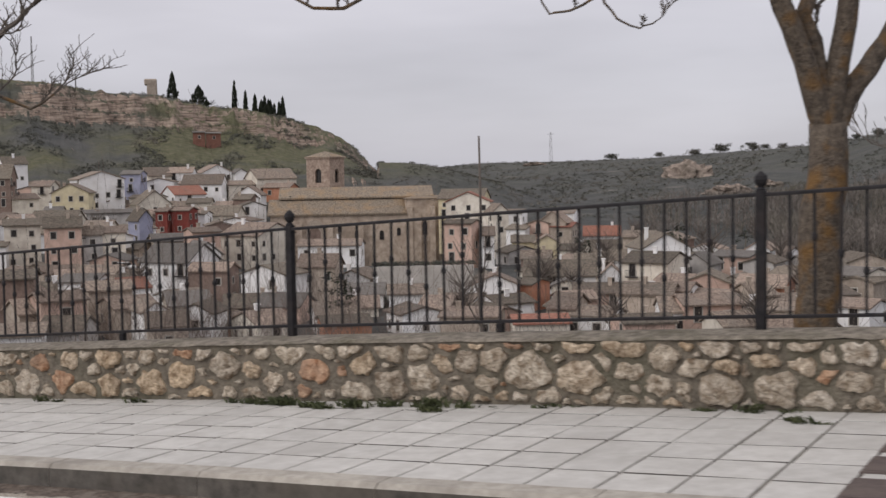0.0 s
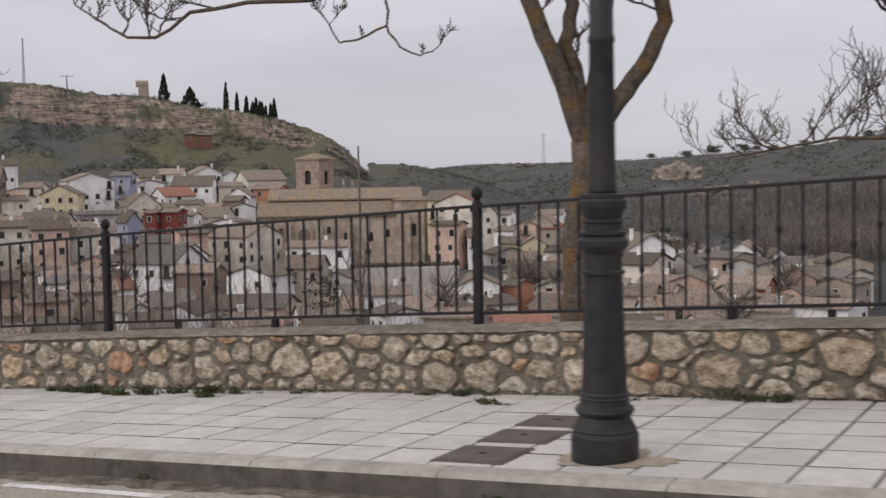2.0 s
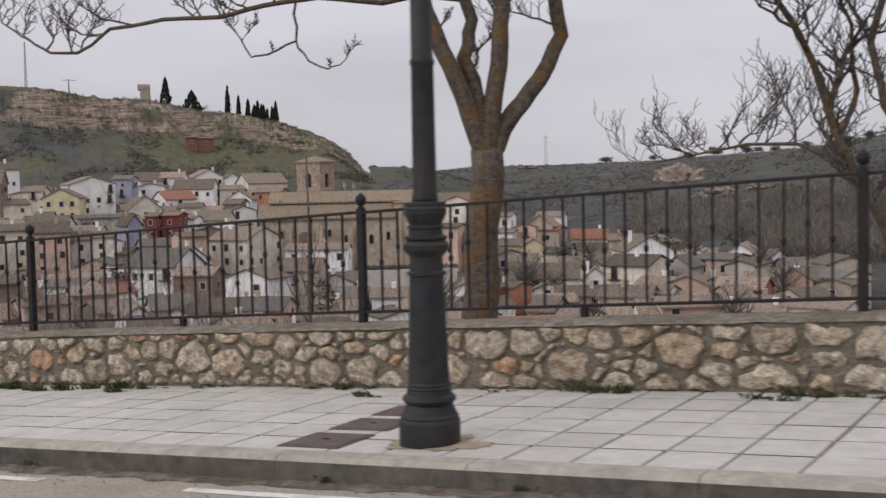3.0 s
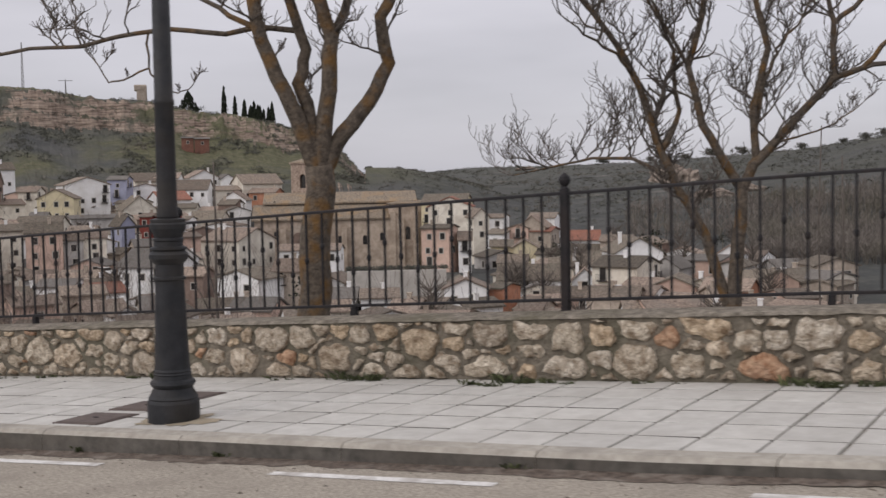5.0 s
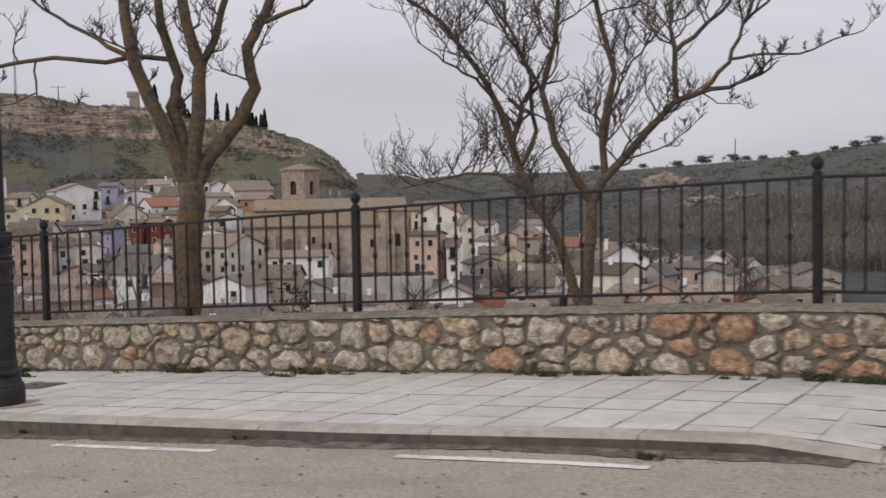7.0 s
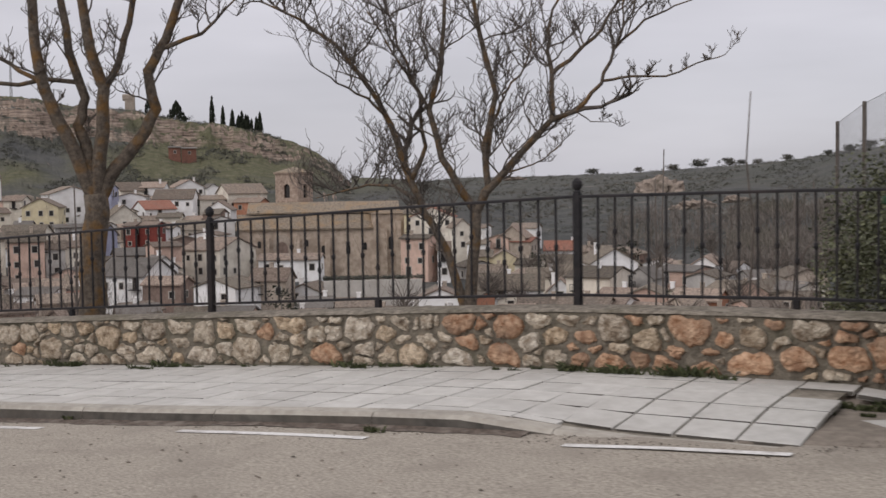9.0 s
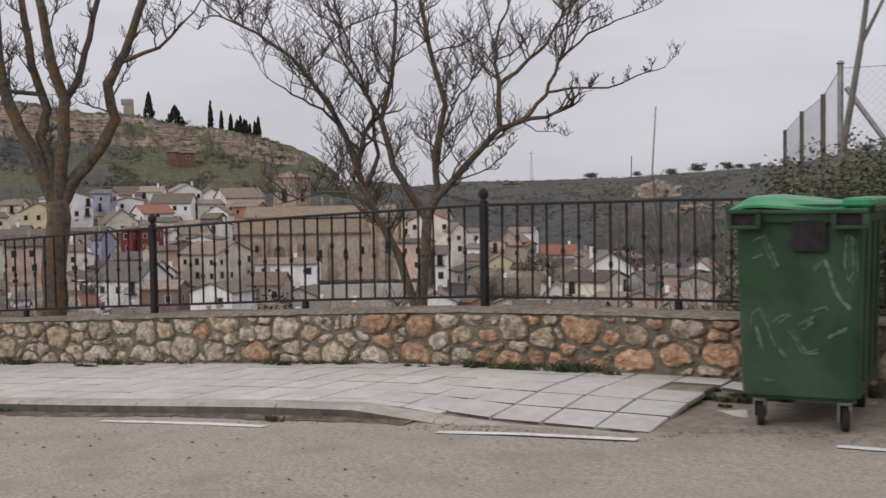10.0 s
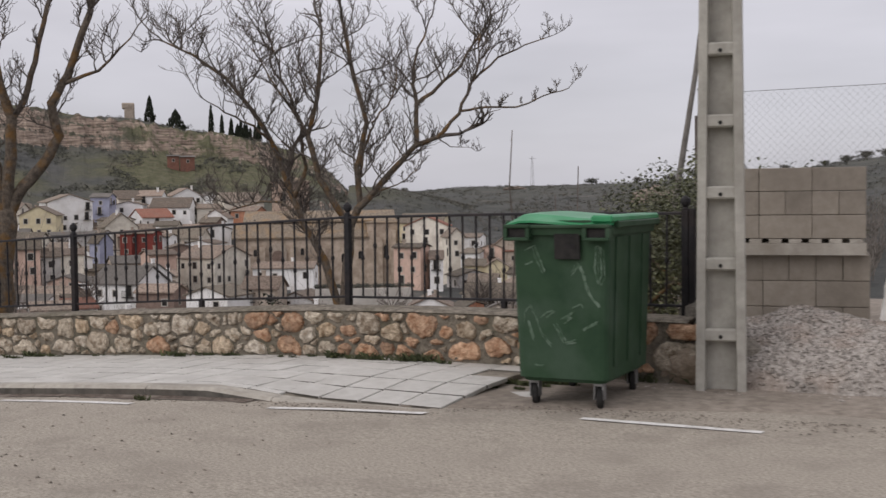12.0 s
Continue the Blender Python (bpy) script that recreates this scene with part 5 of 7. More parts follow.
house(-260.1, 268.9, -1.7, 7.3, 8.2, 4.1, 6.5, 63, "e", "C", "t")
house(-255.9, 276.1, -1.6, 7.4, 9.5, 4.8, 6.4, 34, "e", "W", "t")
house(-239.7, 268.1, -4.9, 11.7, 9.2, 4.6, 7.3, 30, "e", "W", "t")
house(-255.9, 290.4, 0.7, 9.3, 10.7, 2.5, 4.8, 56, "g", "W", "t")
house(-248.4, 293.7, 0.5, 4.2, 6.0, 2.3, 3.6, 59, "g", "W", "g")
house(-230.6, 287.4, -3.9, 12.4, 12.0, 4.9, 7.7, 58, "e", "C", "t")
house(-223.0, 282.8, -5.0, 8.4, 6.9, 3.3, 4.5, 16, "e", "O", "t")
house(-222.7, 268.6, -6.8, 7.3, 6.6, 3.2, 5.6, 25, "g", "W", "t")
house(-236.9, 255.8, -6.8, 9.1, 11.2, 3.7, 6.0, 63, "e", "W", "o")
house(-229.1, 234.7, -9.4, 8.7, 8.4, 4.2, 7.7, 59, "g", "C", "t")
house(-211.8, 219.5, -11.5, 4.6, 6.0, 4.2, 5.2, 60, "e", "T", "t")
house(-208.7, 218.9, -11.7, 3.0, 6.0, 5.1, 5.8, 21, "e", "R", "t")
house(-205.4, 222.0, -11.9, 4.5, 6.0, 5.4, 6.1, 21, "e", "R", "t")
house(-205.6, 228.8, -11.7, 3.0, 6.0, 4.0, 4.7, 23, "e", "W", "t")
house(-207.1, 239.0, -11.2, 8.7, 7.7, 2.9, 5.2, 22, "e", "C", "t")
house(-208.6, 251.5, -10.0, 6.9, 6.0, 3.6, 4.8, 51, "g", "W", "t")
house(-222.5, 213.1, -11.2, 11.9, 12.0, 4.4, 5.1, 54, "e", "G", "g")
house(-182.9, 184.1, -13.7, 3.0, 6.0, 6.7, 8.5, 67, "g", "L", "t")
house(-199.1, 166.5, -12.8, 4.8, 6.0, 5.9, 7.2, 70, "e", "C", "t")
house(-215.9, 191.3, -12.0, 10.1, 11.8, 3.7, 6.4, 32, "e", "C", "t")
house(-157.3, 174.6, -15.3, 5.5, 6.0, 6.3, 7.0, 59, "e", "P", "t")
house(-139.5, 154.3, -16.3, 4.8, 6.0, 4.8, 6.7, 65, "g", "W", "g")
house(-106.3, 107.8, -18.8, 3.0, 6.0, 4.0, 5.0, 60, "g", "W", "t")
house(-101.5, 112.3, -19.1, 4.2, 6.0, 3.8, 4.9, 22, "g", "W", "t")
house(-119.4, 113.6, -17.3, 5.6, 6.2, 4.1, 5.0, 53, "e", "T", "t")
house(-129.3, 107.3, -16.3, 4.6, 6.0, 4.8, 5.7, 43, "e", "B", "t")
house(-116.5, 102.5, -17.9, 5.5, 6.9, 4.5, 5.3, 61, "e", "P", "t")
house(-81.1, 129.7, -19.9, 5.7, 6.0, 3.5, 4.3, 53, "g", "W", "t")
house(-86.2, 121.0, -20.0, 5.9, 7.1, 3.1, 3.8, 43, "e", "O", "t")
house(-156.4, 276.5, -12.5, 11.9, 10.5, 7.4, 9.7, 18, "e", "Y", "t")
house(-133.8, 252.1, -14.4, 3.9, 6.0, 6.6, 8.4, 46, "g", "C", "t")
house(-117.8, 250.9, -15.0, 6.3, 7.6, 4.9, 7.4, 13, "g", "T", "t")
house(-93.3, 241.0, -15.8, 6.6, 6.6, 3.1, 4.2, 15, "e", "T", "t")
house(-75.5, 203.9, -17.6, 8.6, 10.7, 5.2, 7.7, 36, "g", "W", "t")
house(-67.5, 181.0, -18.4, 7.7, 9.9, 5.2, 6.6, -1, "e", "C", "t")
house(-63.3, 191.0, -18.0, 4.8, 6.0, 3.9, 5.5, -2, "g", "G", "g")
house(-60.7, 204.1, -17.6, 7.0, 8.8, 3.9, 4.6, -6, "e", "P", "g")
house(-56.3, 173.2, -18.6, 6.7, 7.8, 3.2, 4.6, 12, "g", "P", "t")
house(-46.1, 167.0, -18.6, 6.8, 6.0, 3.5, 4.8, 0, "e", "O", "t")
house(-47.3, 188.7, -18.1, 3.4, 6.0, 2.6, 3.9, -1, "e", "C", "t")
house(-58.1, 153.4, -19.1, 6.9, 6.2, 3.8, 5.0, 9, "e", "T", "t")
house(-49.4, 150.1, -19.6, 7.6, 6.1, 3.6, 4.6, 39, "e", "P", "u")
house(-44.5, 155.0, -19.2, 3.0, 6.0, 2.2, 2.9, 6, "g", "W", "t")
house(-74.4, 133.2, -20.1, 7.2, 8.6, 3.4, 4.1, 20, "e", "T", "t")
house(-61.5, 141.8, -20.0, 6.4, 6.0, 2.9, 3.8, 3, "e", "W", "t")
house(-65.0, 133.0, -20.4, 6.7, 6.1, 3.2, 3.9, 33, "e", "C", "o")
house(-53.4, 138.2, -20.4, 6.3, 6.6, 3.2, 3.9, 38, "e", "P", "t")
house(-41.2, 183.4, -18.3, 5.2, 6.2, 3.2, 4.1, -2, "e", "W", "t")
house(-35.0, 178.0, -18.3, 5.4, 6.4, 3.2, 3.9, -10, "g", "T", "t")
house(-38.5, 149.7, -19.7, 5.6, 6.0, 3.4, 4.1, 6, "e", "C", "t")
house(-31.6, 151.4, -19.5, 7.8, 6.3, 3.8, 4.5, -10, "e", "W", "t")
house(-171.5, 180.0, -14.3, 6.7, 6.3, 3.1, 4.4, 55, "e", "T", "g")
house(-150.0, 169.0, -15.8, 3.0, 6.0, 3.1, 4.0, 55, "e", "C", "t")
house(-286.0, 228.0, -5.0, 6.6, 6.2, 6.6, 7.3, 81, "g", "B", "t")
house(-277.8, 237.9, -5.3, 6.8, 7.2, 4.3, 5.1, 24, "g", "P", "g")
house(-264.0, 253.0, -5.8, 6.4, 7.1, 6.2, 6.9, 53, "e", "W", "t")
house(-253.1, 264.0, -6.1, 8.5, 8.8, 6.6, 7.6, 35, "g", "W", "t")
house(-246.4, 270.2, -6.3, 6.8, 7.8, 6.0, 6.8, 33, "e", "W", "t")
house(-241.5, 274.6, -6.5, 5.5, 7.2, 7.0, 8.5, 13, "e", "W", "t")
house(-235.5, 279.7, -6.6, 8.9, 8.6, 5.8, 7.0, 48, "e", "C", "t")
house(-260.8, 217.8, -9.5, 8.5, 8.8, 6.2, 7.5, 65, "e", "C", "t")
house(-253.7, 226.1, -9.8, 4.4, 7.6, 5.5, 6.6, 56, "g", "B", "t")
house(-246.1, 234.3, -10.1, 6.9, 7.7, 5.7, 7.1, 18, "e", "W", "t")
house(-242.5, 238.0, -10.2, 4.8, 6.1, 4.4, 5.8, 22, "e", "P", "t")
house(-237.8, 242.7, -10.4, 7.8, 8.0, 6.7, 7.4, 23, "e", "C", "t")
house(-232.9, 247.4, -10.5, 7.9, 8.3, 4.3, 5.5, 49, "e", "W", "t")
house(-227.5, 252.4, -10.7, 6.5, 7.0, 5.3, 6.4, 34, "e", "C", "t")
house(-222.3, 257.0, -10.9, 4.9, 8.2, 4.4, 5.6, 26, "e", "C", "t")
house(-217.9, 260.6, -11.0, 4.8, 8.8, 6.3, 7.6, 23, "e", "B", "t")
house(-242.3, 190.9, -12.5, 6.8, 6.0, 4.8, 6.1, 34, "g", "W", "t")
house(-238.1, 196.2, -12.7, 5.3, 7.2, 5.1, 6.4, 73, "g", "C", "t")
house(-234.5, 200.3, -12.9, 5.5, 8.3, 5.1, 6.1, 23, "e", "C", "t")
house(-231.3, 204.1, -13.0, 4.1, 6.4, 6.6, 7.9, 36, "e", "C", "g")
house(-228.7, 206.9, -13.2, 4.6, 6.1, 6.3, 7.0, 78, "e", "C", "g")
house(-225.0, 211.0, -13.3, 5.9, 6.6, 6.3, 7.1, 58, "g", "C", "t")
house(-218.2, 218.0, -13.6, 5.5, 8.9, 6.4, 7.8, 67, "g", "W", "t")
house(-213.3, 222.8, -13.8, 7.7, 6.0, 4.9, 6.0, 18, "g", "C", "t")
house(-207.6, 228.1, -14.0, 4.7, 7.0, 6.6, 7.8, 20, "g", "W", "t")
house(-198.9, 235.7, -14.3, 8.0, 8.4, 4.7, 5.5, 18, "g", "W", "t")
house(-141.1, 274.2, -15.7, 6.7, 8.2, 6.8, 7.6, 17, "e", "W", "t")
house(-129.2, 279.9, -15.9, 6.7, 8.9, 6.8, 7.9, 16, "e", "W", "t")
house(-217.1, 172.4, -14.3, 6.6, 8.0, 6.3, 7.1, 79, "e", "W", "t")
house(-208.9, 182.3, -14.7, 6.3, 6.1, 4.5, 5.8, 65, "e", "W", "t")
house(-201.4, 190.5, -15.1, 5.9, 7.8, 6.2, 7.3, 36, "e", "C", "t")
house(-196.4, 195.7, -15.4, 7.3, 6.6, 5.7, 6.6, 74, "e", "W", "t")
house(-182.7, 208.5, -15.9, 5.6, 7.4, 6.5, 7.3, 48, "g", "B", "t")
house(-124.7, 247.5, -17.4, 4.7, 8.4, 5.8, 6.7, 5, "e", "W", "t")
house(-120.4, 249.6, -17.4, 5.0, 6.2, 7.0, 7.8, 5, "g", "P", "t")
house(-115.7, 251.8, -17.5, 4.7, 9.0, 6.3, 7.1, 12, "e", "T", "o")
house(-193.7, 155.3, -15.8, 5.9, 6.5, 4.6, 5.4, 39, "e", "W", "t")
house(-179.4, 171.6, -16.6, 8.2, 8.0, 6.6, 8.0, 57, "g", "W", "t")
house(-175.5, 175.5, -16.8, 4.6, 8.5, 4.2, 5.3, 20, "e", "T", "t")
house(-166.0, 184.5, -17.2, 9.0, 8.0, 4.5, 5.3, 25, "g", "C", "t")
house(-159.4, 190.2, -17.5, 8.4, 7.1, 4.9, 6.2, 33, "e", "P", "t")
house(-84.3, 233.4, -18.9, 8.6, 6.5, 6.2, 7.4, -5, "g", "B", "t")
house(-155.4, 162.5, -18.2, 4.7, 6.6, 5.4, 6.3, 64, "e", "C", "t")
house(-151.1, 166.5, -18.4, 6.6, 6.6, 4.4, 5.7, 56, "e", "T", "t")
house(-76.3, 211.4, -19.9, 7.4, 6.5, 5.7, 7.0, 8, "e", "C", "t")
house(-71.2, 213.1, -19.9, 5.1, 8.8, 5.1, 5.9, 26, "e", "P", "t")
house(-60.5, 216.4, -19.9, 4.2, 8.8, 6.7, 8.1, 8, "g", "W", "t")
house(-138.9, 149.5, -19.2, 3.9, 8.3, 6.3, 7.7, 18, "e", "W", "t")
house(-135.4, 152.6, -19.4, 5.0, 8.1, 6.1, 6.9, 35, "g", "C", "t")
house(-68.6, 192.0, -20.7, 5.9, 7.7, 5.6, 7.0, 10, "e", "W", "g")
house(-54.3, 196.5, -20.7, 5.0, 8.3, 6.6, 7.4, 1, "g", "G", "t")
house(-39.8, 200.0, -20.5, 7.1, 7.2, 6.6, 7.8, 36, "g", "T", "t")
house(-135.4, 124.6, -19.3, 5.5, 8.5, 5.8, 6.6, 31, "e", "W", "g")
house(-131.4, 128.8, -19.6, 5.1, 7.4, 4.9, 6.1, 60, "e", "W", "o")
house(-87.5, 161.8, -21.2, 4.1, 9.0, 5.4, 6.2, 50, "g", "T", "t")
house(-66.4, 171.5, -21.4, 4.8, 7.9, 4.4, 5.6, -2, "e", "T", "t")
house(-61.1, 173.5, -21.3, 5.2, 8.7, 5.4, 6.7, -4, "e", "C", "t")
house(-52.7, 176.2, -21.3, 4.8, 6.5, 5.5, 6.7, 1, "g", "C", "t")
house(-49.3, 177.2, -21.2, 3.5, 9.0, 4.8, 6.1, -14, "e", "W", "t")
house(-45.4, 178.2, -21.2, 5.4, 6.7, 6.0, 7.5, 44, "g", "T", "t")
house(-40.1, 179.5, -21.1, 6.2, 7.7, 6.5, 7.9, -18, "g", "P", "t")
house(-35.6, 180.4, -21.0, 5.0, 7.9, 6.6, 7.5, -21, "e", "C", "g")
house(-83.1, 145.2, -22.1, 5.3, 6.8, 5.5, 6.4, 8, "e", "W", "t")
house(-69.8, 152.0, -22.2, 4.1, 6.1, 4.6, 5.8, 47, "g", "T", "t")
house(-60.0, 156.1, -22.2, 5.2, 6.2, 6.3, 7.1, 1, "e", "W", "t")
house(-55.6, 157.7, -22.2, 4.4, 7.1, 7.0, 7.9, 5, "e", "W", "t")
house(-51.0, 159.3, -22.2, 5.6, 8.4, 5.9, 6.9, -13, "e", "W", "t")
house(-46.0, 160.8, -22.1, 3.2, 7.4, 6.4, 7.7, 41, "e", "T", "t")
house(-41.6, 162.0, -22.0, 5.5, 8.8, 5.4, 6.2, 28, "e", "P", "t")
house(-36.7, 163.1, -21.9, 4.3, 8.7, 6.4, 7.2, 37, "e", "P", "t")
house(-31.9, 164.1, -21.8, 5.2, 8.6, 4.5, 5.3, 4, "e", "B", "t")
house(-120.5, 102.2, -20.8, 5.4, 7.4, 5.8, 7.2, 64, "e", "T", "t")
house(-112.9, 110.6, -21.5, 5.4, 8.5, 6.6, 7.7, 61, "e", "T", "t")
house(-104.0, 119.0, -22.1, 5.2, 7.1, 4.6, 5.4, 12, "g", "P", "t")
house(-80.9, 135.7, -23.0, 4.0, 8.7, 6.5, 8.0, 15, "e", "T", "t")
house(-65.7, 143.6, -23.2, 3.3, 8.5, 6.8, 8.3, 11, "e", "T", "t")
house(-62.3, 145.1, -23.2, 3.4, 7.6, 4.6, 5.6, -2, "e", "C", "t")
house(-52.9, 148.8, -23.1, 4.4, 6.9, 6.2, 7.7, 28, "e", "W", "t")
house(-47.9, 150.5, -23.0, 5.5, 8.0, 4.8, 5.5, 49, "g", "W", "t")
house(-43.0, 151.9, -22.9, 4.1, 7.0, 5.0, 6.3, -12, "g", "T", "t")
house(-37.9, 153.3, -22.8, 5.9, 8.9, 5.9, 7.0, 34, "e", "T", "t")

house(-191.8, 160.8, -15.7, 6.7, 6.5, 8.4, 9.5, 50, "e", "C", "v")
house(-177.1, 157.9, -16.2, 6.7, 6.5, 8.8, 10.6, 48, "e", "P", "v")
house(-174.3, 162.6, -16.2, 3.6, 6.5, 7.2, 8.6, 47, "e", "G", "t")
house(-172.3, 166.2, -16.1, 4.3, 6.5, 7.3, 8.3, 46, "e", "C", "u")
house(-133.0, 142.2, -17.8, 8.9, 8.8, 6.1, 8.6, 9, "e", "W", "g")
house(-124.5, 140.5, -18.0, 6.3, 5.5, 5.1, 6.1, 22, "e", "B", "u")
house(-154.2, 187.6, -16.0, 9.6, 11.8, 5.9, 8.1, 2, "e", "C", "u")
house(-141.4, 195.0, -16.0, 12.6, 5.5, 3.5, 4.5, 26, "e", "W", "u")
house(-110.5, 149.4, -18.0, 5.8, 5.5, 5.5, 7.1, 22, "e", "T", "u")
house(-114.3, 143.0, -18.1, 7.9, 7.1, 4.8, 6.1, 4, "g", "W", "v")
house(-110.8, 133.6, -18.4, 8.5, 6.8, 1.3, 2.8, 40, "e", "T", "v")
house(-97.5, 139.8, -18.5, 6.5, 6.5, 1.2, 2.4, 35, "e", "C", "u")
house(-148.2, 264.4, -13.7, 11.0, 8.0, 8.0, 10.4, 24, "g", "C", "o")
house(-116.2, 204.1, -16.6, 5.8, 5.5, 8.2, 8.8, 10, "e", "P", "v")
house(-111.7, 206.3, -17.0, 2.5, 6.5, 6.3, 7.7, 29, "e", "W", "u")
house(-115.4, 229.2, -16.6, 4.8, 6.5, 3.2, 4.4, 27, "e", "Y", "t")
house(-109.1, 227.8, -17.1, 5.0, 6.5, 3.7, 5.2, 26, "g", "Y", "t")
house(-85.4, 183.2, -18.9, 11.8, 9.4, 3.0, 5.2, 25, "e", "W", "v")
house(-83.2, 155.7, -18.9, 6.4, 6.5, 3.9, 5.3, 28, "g", "W", "u")
house(-79.1, 160.3, -19.1, 2.5, 5.5, 3.8, 4.4, -3, "e", "O", "v")
house(-113.0, 266.9, -15.8, 8.6, 6.9, 1.9, 3.9, 23, "e", "W", "o")
house(-102.0, 239.3, -17.1, 9.3, 7.4, 1.7, 3.5, 23, "e", "C", "v")
house(-86.0, 198.9, -18.6, 6.5, 6.5, 3.7, 5.0, 24, "e", "C", "v")
house(-81.2, 195.5, -18.8, 4.4, 6.5, 1.7, 3.8, 23, "g", "W", "u")
house(-72.2, 168.9, -19.4, 7.6, 6.5, 2.3, 3.5, 23, "e", "P", "t")

# low houses that fill the lanes between the others
rf = random.Random(63)
for row, dist in enumerate((148, 158, 168, 178, 190, 202, 216, 231, 248)):
    bearing = 13.0 + rf.uniform(0, 2)
    while bearing < 51.0:
        dd = dist + rf.uniform(-3, 3)
        fx, fy = -math.sin(radians(bearing)) * dd, math.cos(radians(bearing)) * dd
        fw = rf.uniform(4.5, 7.5)
        by_church = 27.0 < bearing < 41.0 and dd > 195
        if not by_church and all((fx - a) ** 2 + (fy - b) ** 2 > (0.5 * (fw + c) + 0.4) ** 2 for a, b, c in BUILT):
            fe = rf.uniform(2.0, 3.4)
            house(fx, fy, ground_height(fx, fy) - 0.4, fw, rf.uniform(6, 8), fe, fe + rf.uniform(0.8, 1.6), bearing + rf.uniform(-30, 30), rf.choice("eeg"), rf.choice("WWWWWCCCTPGB"), rf.choice("tttttg"))
        bearing += math.degrees((fw + 0.5) / dd)


M_CYP = mat("cypress_green", (0.012, 0.017, 0.01), (0.03, 0.036, 0.02), 0.6, 0.95, 0.0, 1, island=0.4)


# ---- trees among the houses ----
def town_tree(x, y, h, evergreen, seed):
    rng = random.Random(seed)
    z = ground_height(x, y)
    t = thing("town_tree", x, y, z - 0.5, 0, "dark evergreen tree between the houses" if evergreen else "leafless brown tree between the houses", "tree", "trees among the houses")
    verts, faces = [], []
    tube(verts, faces, [Vector((0, 0, 0)), Vector((0.2, 0, h * 0.5)), Vector((0, 0.2, h * 0.9))], 0.22, 0.06, 6)
    from_lists("trunk", verts, faces, M_WOOD, t)
    verts, faces = [], []
    if evergreen:
        for _ in range(14):
            clump(verts, faces, rng, Vector((rng.gauss(0, 0.16) * h, rng.gauss(0, 0.16) * h, h * rng.uniform(0.35, 1.0))), h * 0.14)
    else:
        for _ in range(70):
            b = Vector((0, 0, h * rng.uniform(0.25, 0.85)))
            a = rng.uniform(0, 6.28)
            r = h * rng.uniform(0.15, 0.4)
            m = b + Vector((r * math.cos(a), r * math.sin(a), r * rng.uniform(0.4, 1.2)))
            tube(verts, faces, [b, m, m + Vector((rng.uniform(-1, 1), rng.uniform(-1, 1), 1.5)) * 0.08 * h], 0.07, 0.025, 3)
    from_lists("crown", verts, faces, M_CYP if evergreen else M_TWIG, t)


def parked_car(x, y, rot, material, label):
    z = ground_height(x, y) + 1.2
    t = thing("parked_car", x, y, z, rot, label, "car", "cars parked in the town")
    bm = bmesh.new()
    box(bm, -2.1, 2.1, -0.85, 0.85, 0.3, 0.95, 0.12)
    part("body", bm, material, t)
    bm = bmesh.new()
    box(bm, -1.3, 1.1, -0.75, 0.75, 0.9, 1.5, 0.16)
    cabin = part("cabin", bm, M_WINDOW, t)
    bm = bmesh.new()
    box(bm, -1.0, 0.8, -0.7, 0.7, 1.5, 1.55, 0.02)
    part("roof_panel", bm, material, cabin)
    for sx in (-1.3, 1.3):
        for sy in (-0.8, 0.8):
            bm = bmesh.new()
            lathe(bm, [(0.1, -0.1), (0.32, -0.1), (0.32, 0.1), (0.1, 0.1)], 12)
            bmesh.ops.transform(bm, matrix=pose(sx, sy, 0.32, 90, 0, 0), verts=bm.verts)
            part("wheel", bm, M_RUBBER, t)


for x, y, rot, mk, lb in ((-161.5, 158.0, 70, "W", "white car parked between the houses"), (-158.0, 161.5, 60, "W", "white van-like car parked between the houses"), (-170.0, 168.0, 50, "G", "grey car parked between the houses")):
    parked_car(x, y, rot, WALLS[mk], lb)
rt = random.Random(19)
for i in range(60):
    az, d = rt.uniform(12, 50), rt.uniform(135, 330)
    if 27 < az < 41 and d > 170 or i % 3 == 0:
        continue
    town_tree(-math.sin(radians(az)) * d, math.cos(radians(az)) * d, rt.uniform(5, 9) if d < 250 else rt.uniform(4, 7), rt.random() < 0.15, i)


# ---- church ----
def arch_prism(bm, w, h, dep, m, n=10):
    pts = [(-w / 2, 0), (w / 2, 0)] + [(w / 2 * math.cos(math.pi * i / n), h - w / 2 + w / 2 * math.sin(math.pi * i / n)) for i in range(n + 1)]
    a = [bm.verts.new(m @ Vector((x, -dep / 2, z))) for x, z in pts]
    b = [bm.verts.new(m @ Vector((x, dep / 2, z))) for x, z in pts]
    k = len(pts)
    for i in range(k):
        bm.faces.new((a[i], a[(i + 1) % k], b[(i + 1) % k], b[i]))
    bm.faces.new(a)
    bm.faces.new(b)
    bmesh.ops.recalc_face_normals(bm, faces=bm.faces)


